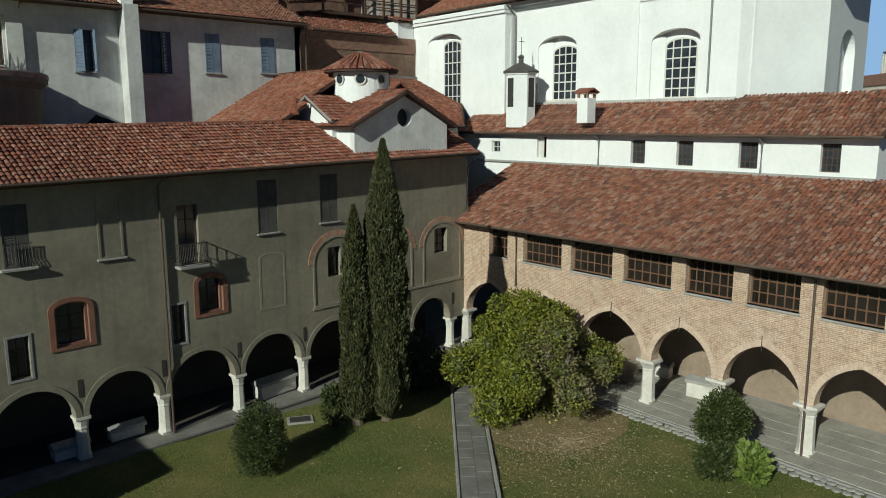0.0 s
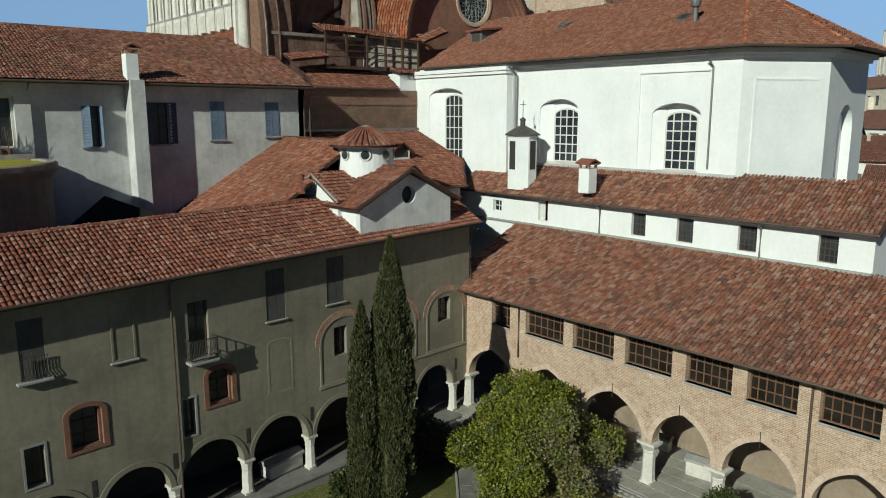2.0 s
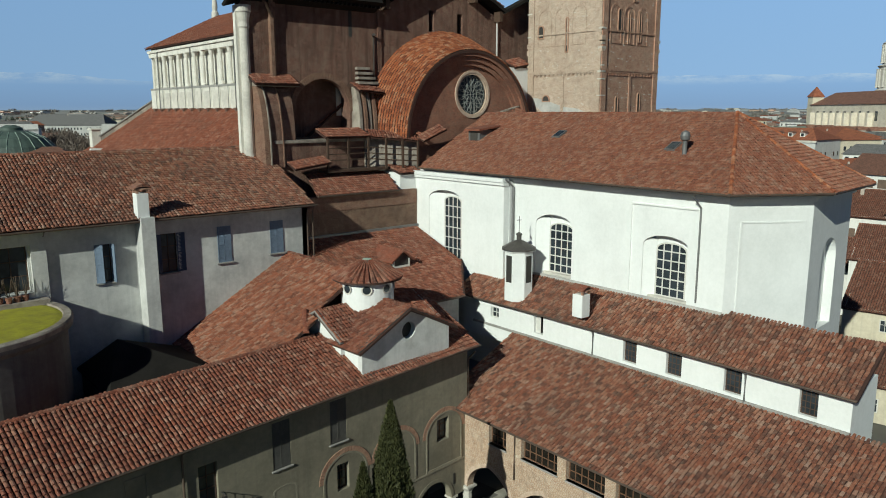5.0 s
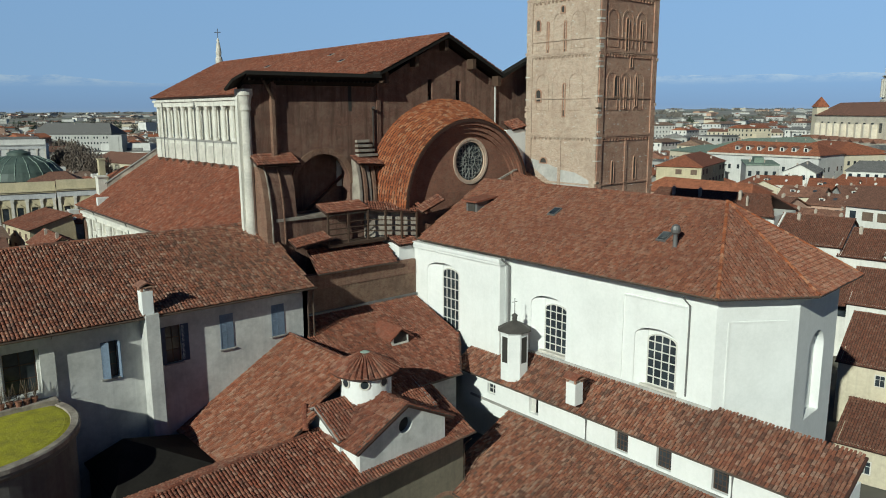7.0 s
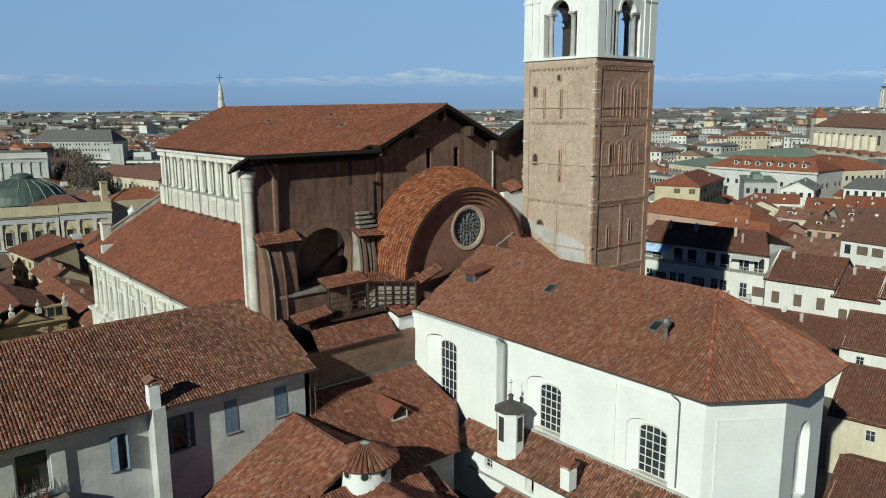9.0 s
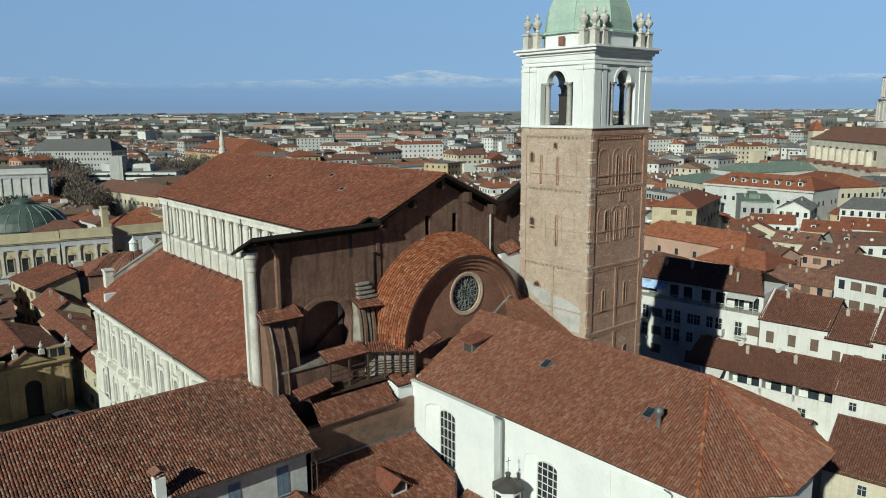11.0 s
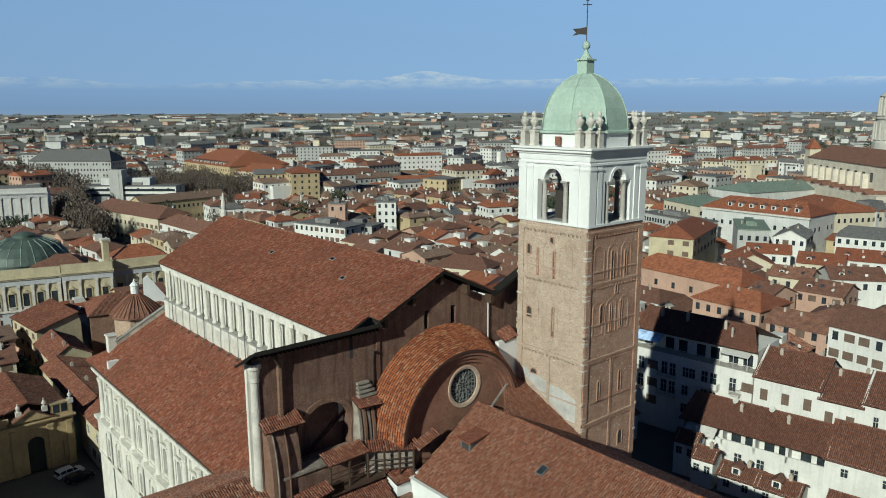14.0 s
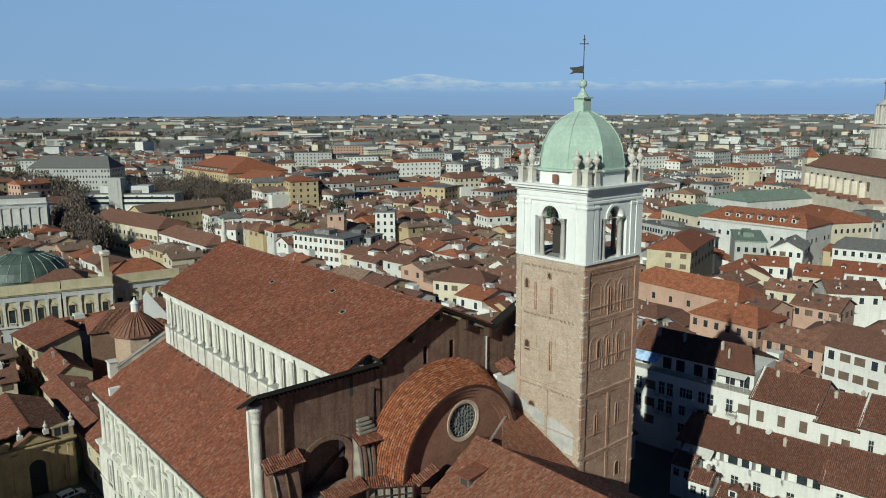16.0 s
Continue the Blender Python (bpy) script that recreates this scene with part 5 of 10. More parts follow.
# dark low roof down in the court
lc_ = thing("court_shed", "low shed with a dark bituminous hipped roof in the court", "shed", pose(10.8, 41.6, 0))
part("wall", boxes((0.2, 6.4, 0.2, 6.2, 0, 13.0)), PLASTER_TURRET, lc_)
for q in ([(0, 0), (6.6, 0)], [(6.6, 0), (6.6, 6.4)], [(6.6, 6.4), (0, 6.4)], [(0, 6.4), (0, 0)]):
    part("roof_slope", prism(bmesh.new(), [(*q[0], 13.0), (*q[1], 13.0), (1.6, 3.2, 15.3)], (0, 0, 0.12)), MATT_BLACK, lc_, "dark bitumen roof")
# unseen wall on the garden's west side, added to cast shade over the lawn
ww = new("wall_west", mesh_from(boxes((-7.0, -3.7, 25.6, 36.0, 0, 7.3)), "wall_west", PLASTER_GREY))
tagged(ww, "unseen plain wall added to shade the garden", "wall", kind="structure")

# ---- cloister wing details ----
for (u0, u1, z0, z1) in LOWW:
    pt2 = part("window_surround", wall_mesh(arched(u0 - 0.24, u1 + 0.24, z0 - 0.14, z1 - 0.3, 14, 0.5), [arched(u0, u1, z0, z1 - 0.3, 14, 0.3)], 0.12), TERRACOTTA, wing, "worn terracotta window surround", pose(0, -0.05, 0))
    part("inner_surround", wall_mesh(arched(u0 - 0.02, u1 + 0.02, z0 - 0.02, z1 - 0.3, 14, 0.32), [arched(u0 + 0.12, u1 - 0.12, z0 + 0.1, z1 - 0.3, 14, 0.2)], 0.2), TERRACOTTA, wing, "", pose(0, 0.1, 0))
for (u0, u1, z0, z1) in SMALLW[:2]:
    part("window_surround", wall_mesh(rect(u0 - 0.1, u1 + 0.1, z0 - 0.1, z1 + 0.1), [rect(u0, u1, z0, z1)], 0.08), STONE_GREY, wing, "", pose(0, -0.03, 0))
# walled-up window
part("blocked_window", wall_mesh(rect(-23.5, -22.4, 9.0, 11.75), [rect(-23.4, -22.5, 9.1, 11.65)], 0.06), PLASTER_GREY, wing, "outline of a walled-up window", pose(0, -0.04, 0))
part("sill", soft_box(-23.6, -22.3, -0.1, 0.05, 8.92, 9.02), STONE_GREY, wing)
part("slab_scar", wall_mesh(arched(-15.6, -14.0, 5.2, 8.0, 8, 0.25), [arched(-15.48, -14.12, 5.32, 7.95, 8, 0.22)], 0.03), PLASTER_SCAR, wing, "pale outline of a filled opening", pose(0, -0.012, 0))
# blind brick arches of the older house front
for c, wdt in ((-10.55, 3.35), (-6.5, 3.5), (-2.08, 3.5)):
    voussoirs(wing, c - wdt / 2, c + wdt / 2, 7.2, 0.3, 0.03, 26, 1.5, BRICK_ARCH)
    o = arched(c - wdt / 2, c + wdt / 2, 4.75, 7.2, 20, 1.5)
    i2 = arched(c - wdt / 2 + 0.12, c + wdt / 2 - 0.12, 4.87, 7.2, 20, 1.38)
    part("blind_arch", wall_mesh(o, [i2], 0.06), PLASTER_SCAR, wing, "moulded blind arch", pose(0, -0.04, 0))
part("string_course", boxes((-12.3, 0.0, -0.05, 0.01, 4.62, 4.74)), PLASTER_SCAR, wing)
for u in COLS[1:]:
    sl = part("slit_recess", boxes((u - 0.1, u + 0.1, -0.02, 0.05, 3.0, 3.8)), INTERIOR, wing, "narrow dark slit") if u == COLS[1] else again(sl, wing, pose(u - COLS[1], 0, 0))
for a, b in zip(COLS, COLS[1:]):
    ring_pts = [(x, z) for x, z in arch_pts(a + 0.02, b - 0.02, 2.08, 20)]
    inn_pts = [(x, z) for x, z in arch_pts(a + 0.275, b - 0.275, 2.08, 20)][::-1]
    part("archivolt", wall_mesh(ring_pts + inn_pts, [], 0.08), PLASTER_GREY, wing, "plaster archivolt", pose(0, -0.035, 0))
downpipe([(-20.7, -0.85, 12.6), (-20.7, -0.12, 12.1), (-20.7, -0.12, 0.1)], wing, 0.06)
downpipe([(0.15, -0.8, 12.6), (0.1, -0.2, 12.0), (0.1, -0.2, 8.7)], wing, 0.06)
# balcony
bal = part("balcony", soft_box(-20.1, -18.6, -0.62, 0.0, 8.1, 8.24, 0.02), STONE_GREY, wing, "small stone balcony")
bm = bmesh.new()
for z in (9.3, 8.36):
    tube(bm, [(-20.05, 0, z), (-20.05, -0.58, z), (-18.65, -0.58, z), (-18.65, 0, z)], 0.03, 6)
part("rail", bm, IRON, bal, "thin iron rail")
bm0 = tube(bmesh.new(), [(0, 0, 0), (-0.0, -0.05, 0.25), (0, 0.0, 0.5), (0, 0, 1.0)], 0.014, 5)
k0 = None
for k in range(18):
    p = (-20.05 + 1.4 * k / 17, -0.58, 8.28)
    if k0 is None:
        k0 = part("baluster", bm0, IRON, bal, "", pose(*p))
    else:
        again(k0, bal, pose(*p))
for x in (-20.05, -18.65):
    for k in range(1, 5):
        again(k0, bal, pose(x, -0.58 + 0.13 * k, 8.28, 0, 0, 90))
# small window guard
gd = part("window_guard", tube(bmesh.new(), [(-27.25, -0.12, 10.1), (-26.15, -0.12, 10.1)], 0.02, 6), IRON, wing, "iron window guard")
for k in range(9):
    again(k0, gd, pose(-27.2 + 0.13 * k, -0.12, 9.1))
part("sill", soft_box(-27.4, -26.0, -0.25, 0.1, 8.98, 9.1), STONE_GREY, wing)

# ---- gallery wing details ----
downpipe([(27.5 - 4.4, -0.85, 8.5), (23.1, -0.12, 8.2), (23.1, -0.12, 0.1)], gal, 0.06)
downpipe([(5.2, -0.85, 8.5), (5.2, -0.12, 8.2), (5.2, -0.12, 4.9)], gal, 0.06)
for u in (6.0, 16.95):
    downpipe([(u, 6.1, 14.2), (u, 6.65, 13.8), (u, 6.65, 12.1)], gal, 0.07, PIPE_GREY)
part("flashing", boxes((-6, UP, 6.6, 6.75, 12.05, 12.2)), STONE_GREY, gal)
for u in (16.6, 20.9, 12.4):
    part("tie_anchor", tube(bmesh.new(), [(u, -0.03, 4.4), (u, -0.03, 5.2)], 0.02, 5), IRON, gal)
part("mortar_fillet", boxes((-4.1, 13.9, 9.08, 9.19, 16.1, 16.42)), PLASTER_HOUSE, gal, "grey mortar fillet")

# ---- sacristy details ----
downpipe([(40.5, 40.2, 23.6), (41.5, 40.3, 22.9), (41.5, 40.3, 16.9)], sac, 0.09, PIPE_GREY)
downpipe([(40.6, 24.2, 23.6), (41.6, 24.2, 22.8), (41.6, 24.2, 16.7)], sac, 0.06, PIPE_GREY)
for y0, y1, z0, z1 in ((29.3, 24.4, 16.6, 22.6),):
    part("panel_frame", boxes((41.6, 41.7, y1, y0, z1, z1 + 0.1), (41.6, 41.7, y0, y0 + 0.1, z0, z1)), PLASTER_WHITE, sac, "shallow wall panel")
dv = (Vector(SP[2]) - Vector(SP[1])).to_3d()
ln1 = dv.length
m = Matrix.Translation((*SP[1], 0)) @ Matrix.Rotation(math.atan2(dv.y, dv.x), 4, "Z")
part("panel_frame", boxes((0.8, ln1 - 0.8, -0.05, 0.0, 22.0, 22.1), (0.8, 0.9, -0.05, 0.0, 16, 22.0)), PLASTER_WHITE, sac, "", m)
# roof lights, dormer and vent on the sacristy roof


def on_sac_roof(y, t):
    """A point on the long west slope, t from eave to ridge."""
    return Vector((SQ[0][0] + (49.85 - SQ[0][0]) * t, y, ZE + (ZR - ZE) * t))


slope = math.degrees(math.atan2(ZR - ZE, 49.85 - SQ[0][0]))
for y, t in ((39.8, 0.62), (28.6, 0.5)):
    p = on_sac_roof(y, t)
    s0 = part("roof_light", boxes((-0.55, 0.55, -0.4, 0.4, 0.05, 0.2)), PIPE_GREY, sac, "roof light with metal frame", Matrix.Translation(p) @ pose(0, 0, 0, 0, -slope, 0))
    part("pane", boxes((-0.45, 0.45, -0.3, 0.3, 0.2, 0.215)), GLASS_DARK, s0)
p = on_sac_roof(27.3, 0.42)
vt = part("roof_vent", lathe(bmesh.new(), [(0.16, -0.3), (0.16, 0.9), (0.3, 1.0), (0.34, 1.25), (0.25, 1.5), (0.05, 1.6)], 12), PIPE_GREY, sac, "round metal roof vent", Matrix.Translation(p))
p = on_sac_roof(48.2, 0.44)
bm = bmesh.new()
prism(bm, [(0, 0, 0), (1.7, 0, 0.8), (0, 0, 0.8)], (0, 1.1, 0))
dd = part("dormer", bm, PIPE_GREY, sac, "little roof dormer", Matrix.Translation(p + Vector((0.3, -0.4, 0.1))) @ Matrix.Scale(1.3, 4))
part("dormer_opening", boxes((-0.03, 0.0, 0.2, 0.9, 0.1, 0.65)), INTERIOR, dd)
part("dormer_roof", prism(bmesh.new(), [(-0.25, -0.2, 0.75), (1.8, -0.2, 1.0), (1.8, -0.2, 1.12), (-0.25, -0.2, 0.87)], (0, 1.5, 0)), TILE_RED, dd)

# ---- church details ----
# clerestory: half columns on a plinth under a toothed cornice
Y0, Y1 = FY + 1.6, NF - 0.3
part("clerestory_plinth", boxes((CLX - 0.9, CLX + 0.01, Y0, Y1, 28.4, 31.6)), PLASTER_CHURCH, ch, "white plinth wall")
part("clerestory_ledge", boxes((CLX - 0.95, CLX - 0.0, Y0, Y1, 31.6, 31.85)), STONE_GREY, ch)
part("architrave", boxes((CLX - 0.9, CLX + 0.01, Y0, Y1, 35.9, 36.5), (CLX - 1.1, CLX + 0.01, Y0, Y1, 36.5, 36.8)), PLASTER_CHURCH, ch, "white architrave")
bm = bmesh.new()
lathe(bm, [(0.36, 31.85), (0.36, 32.0), (0.27, 32.15), (0.25, 32.3), (0.22, 35.3), (0.27, 35.4), (0.32, 35.75), (0.38, 35.9)], 12)
n, CY0 = 18, 102.1
for k in range(n):
    m = pose(CLX - 0.6, CY0 - 2.48 * k, 0)
    hc = part("half_column", bm, PLASTER_CHURCH, ch, "white half column", m) if k == 0 else again(hc, ch, m)
for k in range(n):
    y = CY0 - 2.48 * k
    mk = pose(CLX - 0.9, y, 0)
    if k == 0:
        pl = part("plinth_pier", boxes((-0.1, 0.0, -0.2, 0.2, 28.2, 31.55)), PLASTER_CHURCH, ch, "", mk)
        dp = part("drain_pipe", boxes((-0.17, -0.1, -0.05, 0.05, 28.9, 31.7)), STONE_GREY, ch, "thin grey drain pipe", mk)
        sc = part("scupper", boxes((-0.6, 0.0, -0.3, 0.3, 28.95, 29.2), (-0.5, 0.0, -0.22, 0.22, 28.6, 28.95)), BRICK_RED, ch, "dark brick drain outlet", mk)
    else:
        for o in (pl, dp, sc):
            again(o, ch, mk)
for k in range(n - 1):
    y = CY0 - 2.48 * (k + 0.5)
    if k == 0:
        wp = part("wall_panel", boxes((-0.04, 0.0, -0.75, 0.75, 28.9, 31.2)), STONE_WHITE, ch, "", pose(CLX - 0.9, y, 0))
        cw = part("clerestory_window", boxes((-0.06, 0.0, -0.5, 0.5, 32.5, 34.9)), PLASTER_SHADE, ch, "tall blind clerestory panel", pose(CLX, y, 0))
        dn = part("dentils", boxes(*[(-0.75, -0.6, -1.7 + 0.34 * i, -1.53 + 0.34 * i, 36.25, 36.48) for i in range(6)]), PLASTER_CHURCH, ch, "", pose(CLX, y + 0.7, 0))
        tagged(dn, kind="stuff")
    else:
        again(wp, ch, pose(CLX - 0.9, y, 0))
        if k % 3 == 1:
            again(cw, ch, pose(CLX, y, 0))
        tagged(again(dn, ch, pose(CLX, y, 0)), kind="stuff")
for y in (66, 78, 90, 101):
    downpipe([(CLX - 1.0, y, 36.9), (CLX - 0.97, y, 36.2), (CLX - 0.97, y, 29.2)], ch, 0.07, PIPE_GREY)
# aisle wall: half columns with framed windows over a lower storey of arches
part("aisle_plinth", boxes((AIX - 0.5, AIX + 0.01, Y0, FAR, 0, 14.2), (AIX - 0.95, AIX, Y0, FAR, 14.2, 14.55), (AIX - 0.7, AIX, Y0, FAR, 8.6, 8.9)), PLASTER_CHURCH, ch, "white lower wall")
part("aisle_cornice", boxes((AIX - 0.45, AIX + 0.01, Y0, FAR, 20.9, 21.4), (AIX - 0.75, AIX + 0.01, Y0, FAR, 21.4, 21.75)), PLASTER_CHURCH, ch, "white cornice")
bm = bmesh.new()
box(bm, -0.55, 0.55, -0.55, 0.55, 14.55, 15.0)
lathe(bm, [(0.52, 15.0), (0.52, 15.1), (0.42, 15.25), (0.40, 15.4), (0.35, 19.9), (0.42, 20.0), (0.38, 20.1), (0.52, 20.7), (0.58, 20.9)], 14)
n2 = 12
ys = [FAR - 3.1 - 4.45 * k for k in range(n2)]
for k, y in enumerate(ys):
    hc = part("giant_column", bm, PLASTER_CHURCH, ch, "white half column", pose(AIX - 0.35, y, 0)) if k == 0 else again(hc, ch, pose(AIX - 0.35, y, 0))
for k, y in enumerate(ys):
    y -= 2.22
    if k == 0:
        bm = wall_mesh(rect(-0.95, 0.95, 15.3, 19.2), [arched(-0.62, 0.62, 15.5, 18.3, 12)], 0.25)
        box(bm, -1.1, 1.1, -0.2, 0.0, 19.2, 19.45)
        box(bm, -1.05, 1.05, -0.25, 0.0, 15.1, 15.3)
        surr = part("window_surround", bm, PLASTER_CHURCH, ch, "moulded window surround", pose(AIX - 0.25, y, 0, 0, 0, -90))
        part("pane", wall_mesh(arched(-0.66, 0.66, 15.45, 18.3, 12), [], 0.03), STONE_GREY, surr, "grey shuttered pane", pose(0, 0.2, 0))
        low = part("lower_arch", wall_mesh(arched(-1.25, 1.25, 9.2, 12.3, 14), [arched(-0.95, 0.95, 9.2, 12.3, 14)], 0.22), PLASTER_CHURCH, ch, "blind arch of the lower storey", pose(AIX - 0.72, y, 0, 0, 0, -90))
        part("pane", wall_mesh(rect(-0.5, 0.5, 9.6, 12.2), [], 0.04), STONE_GREY, low, "grey shuttered pane", pose(0, 0.17, 0))
        pil = part("pilaster", boxes((-0.28, 0, -0.28, 0.28, 14.55, 20.9)), PLASTER_CHURCH, ch, "", pose(AIX, y + 1.35, 0))
    else:
        again(surr, ch, pose(AIX - 0.25, y, 0, 0, 0, -90))
        again(low, ch, pose(AIX - 0.72, y, 0, 0, 0, -90))
        again(pil, ch, pose(AIX, y + 1.35, 0))
    if k % 3 == 0:
        pipe = bmesh.new()
        tube(pipe, [(0, 0, 22.2), (0.35, 0, 21.2), (0.35, 0, 20.3), (0.5, 0, 20.0), (0.45, 0, 14.8), (0.1, 0, 14.1), (0.25, 0, 13.6), (0.25, 0, 0)], 0.07, 6)
        part("drain_pipe", pipe, LEAD, ch, "thin grey drain pipe", pose(AIX - 0.85, y - 1.3, 0))
gutter((AIX - 0.85, FAR, 22.25), (AIX - 0.85, Y0, 22.25), ch, 0.1)
# sloping parapet at the far end of the aisle
part("parapet", prism(bmesh.new(), [(30.3, 108.7, 23.6), (37.4, 105.2, 29.0), (37.4, 105.2, 30.6), (30.3, 108.7, 25.3)], (0.25, 0.6, 0)), STONE_SOILED, ch, "grey sloping parapet")
part("parapet_coping", prism(bmesh.new(), [(30.3, 108.55, 25.3), (37.4, 105.05, 30.6), (37.4, 105.05, 30.78), (30.3, 108.55, 25.48)], (0.35, 0.9, 0)), STONE_GREY, ch, "stone coping")
part("parapet_end", soft_box(29.5, 30.7, 108.5, 109.7, 22.5, 26.3, 0.05), PLASTER_CHURCH, ch, "white end block of the parapet")
part("parapet_cap", soft_box(29.35, 30.85, 108.35, 109.85, 26.3, 26.55, 0.05), PLASTER_CHURCH, ch)
# screen wall: corner column, brick strips, struts, niche
bm = bmesh.new()
lathe(bm, [(0.6, 24.2), (0.6, 24.8), (0.5, 25.1), (0.44, 25.4), (0.36, 35.2), (0.44, 35.35), (0.4, 35.7), (0.54, 36.4), (0.62, 36.5), (0.62, 37.0)], 18, 27.1, FY + 0.1)
part("corner_column", bm, STONE_WHITE, ch, "giant white corner column")
part("corner_base", boxes((26.35, 27.85, FY - 0.6, FY + 0.9, 10, 24.2)), PLASTER_CHURCH, ch)
part("corner_pilaster", boxes((26.5, 27.4, FY + 0.3, FY + 0.7, 24.2, 37.0)), PLASTER_CHURCH, ch)
part("corner_pier", boxes((29.15, 29.45, FY - 0.45, FY, 31.3, 37.6), (29.45, 29.75, FY - 0.2, FY, 31.3, 37.6)), BRICK_STRIP, ch, "stepped brick pier")
part("brick_recess", boxes((27.7, 29.15, FY - 0.05, FY + 0.02, 31.2, 37.8)), BRICK_RED, ch)
bm = bmesh.new()
tube(bm, [(28.0, FY - 0.9, 38.1), (29.4, FY - 0.4, 36.2)], 0.12, 6)
part("timber_strut", bm, WOOD_DARK, ch)
part("corner_ledge", boxes((27.4, 31.2, FY - 1.1, FY + 0.0, 30.75, 31.05)), STONE_SOILED, ch, "stone ledge")
voussoirs(ch, 31.3, 36.85, 28.75, 0.5, 0.14, 34, None, BRICK_STRIP).matrix_basis = pose(0, FY, 0)
for u in (36.9,):
    part("slot", boxes((u, u + 0.35, FY - 0.02, FY + 0.05, 35.2, 37.4)), INTERIOR, ch)
part("wall_seam", boxes((39.95, 40.35, FY - 0.12, FY, 32.3, 38.1)), BRICK_RED, ch)
bm = bmesh.new()
tube(bm, [(39.45, FY - 0.15, 35.4), (39.45, FY - 0.15, 31.3)], 0.07, 6)
tube(bm, [(39.45, FY - 0.15, 35.4), (39.3, FY - 0.45, 35.5)], 0.15, 6)
part("floodlight", bm, IRON, ch, "floodlight on an iron pipe")
for k in range(4):
    part("step_ledge", boxes((37.5, 39.6 - 0.25 * k, FY - 0.6 + 0.08 * k, FY, 31.15 + 0.42 * k, 31.38 + 0.42 * k)), STONE_SOILED, ch, "stepped stone ledge")
# rafters under the gable eaves
bm = bmesh.new()
for k in range(30):
    x = 27.0 + 12.5 * k / 29
    box(bm, x - 0.07, x + 0.07, FY - 1.1, FY - 0.7, 37.66, 37.85)
tagged(part("rafter", bm, MATT_BLACK, ch, "dark rafter ends"), kind="stuff")
for x in (40.6, 44.1, RGX, 51.4, 54.9):
    z = 38.4 + (1 - abs(x - RGX) / 8.05) * 3.6
    part("bracket", boxes((x - 0.2, x + 0.2, FY - 0.9, FY, z - 1.1, z - 0.1)), WOOD_DARK, ch, "timber bracket")
# raking boards are near-black to stand in for the wide shadow at the eaves
for (xa, za), (xb, zb) in (((39.6, 38.35), (RGX, 42.1)), ((55.15, 38.6), (RGX, 42.1)), ((55.15, 38.5), (60.0, 40.7))):
    part("gable_eave", prism(bmesh.new(), [(xa, FY - 1.22, za), (xb, FY - 1.22, zb), (xb, FY - 1.22, zb + 0.33), (xa, FY - 1.22, za + 0.33)], (0, 1.2, -0.05)), MATT_BLACK, ch, "dark raking eave")
ridge_tiles((RGX, FY - 1.2, RGZ + 0.05), (RGX, NF + 3, RGZ + 0.05), ch, TILE_RED)
for y, x in ((66.5, 43.0), (84.0, 43.6), (72.0, 45.2)):
    z = 37.1 + (x - EVX) * (RGZ - 37.1) / (RGX - EVX)
    s0 = part("roof_light", boxes((-0.3, 0.3, -0.4, 0.4, 0.08, 0.17)), STONE_SOILED, ch, "small roof light", Matrix.Translation((x, y, z)) @ pose(0, 0, 0, 0, -24.8, 0))
    part("pane", boxes((-0.22, 0.22, -0.3, 0.3, 0.17, 0.18)), GLASS_DARK, s0)
# wall right of the gable
part("drain_pipe", tube(bmesh.new(), [(55.0, FY - 0.15, 38.4), (55.0, FY - 0.15, 33.0)], 0.1, 6), PLASTER_HOUSE, ch, "pale rain pipe in the valley")
tile_roof([(56.2, 54.4, 33.2), (58.3, 54.4, 33.6), (58.3, 56.0, 34.4), (56.2, 56.0, 34.0)], ch, TILE_RED, seed=71)
part("white_infill", boxes((55.4, 58.3, 54.6, 55.2, 28, 33.2)), PLASTER_WHITE, ch, "white wall beside the tower")
# lean-to between vault and tower
tile_roof([(50.0, 48.3, 28.6), (58.3, 45.0, 24.62), (58.3, 54.4, 28.72), (55.2, 53.2, 29.25)], ch, TILE_PINK, seed=72)
ridge_tiles((49.85, 50.0, 28.7), (55.6, 53.0, 29.3), ch, STONE_SOILED, 0.34)


# scroll buttresses
def scroll(x, y, z0, z1, depth, width, material):
    """A concave brick scroll leaning on the wall, with stone edges."""
    bm = bmesh.new()
    pts = [(0, z0), (-depth, z0), (-depth, z0 + 0.5)]
    for i in range(9):
        a = math.pi / 2 * i / 8
        pts.append((-depth + depth * 0.78 * (1 - math.cos(a)), z0 + 0.5 + (z1 - z0 - 0.5) * math.sin(a)))
    pts.append((0, z1))
    prism(bm, [(0, p, z) for p, z in pts], (width, 0, 0))
    return part("scroll_buttress", bm, material, ch, "curved scroll buttress", pose(x, y, 0))


scroll(27.45, FY, 24.3, 30.9, 1.95, 0.45, BRICK_STRIP)
scroll(27.9, FY, 24.3, 30.9, 2.05, 0.1, STONE_SOILED)
scroll(28.0, FY, 24.3, 30.8, 1.8, 1.1, BRICK_RED)
scroll(29.1, FY, 24.3, 30.9, 1.9, 0.1, BRICK_STRIP)
scroll(29.2, FY, 24.3, 30.7, 1.5, 1.3, BRICK_RED)
tile_roof([(27.1, FY - 1.5, 30.95), (31.1, FY - 1.5, 30.95), (31.1, FY - 0.1, 31.7), (27.1, FY - 0.1, 31.7)], ch, TILE_RED, seed=73)
for k in range(4):
    scroll(37.05 + 0.5 * k, FY, 26.4, 30.9, 1.3 + 0.12 * (k % 2), 0.3, STONE_SOILED if k % 2 == 0 else BRICK_STRIP)
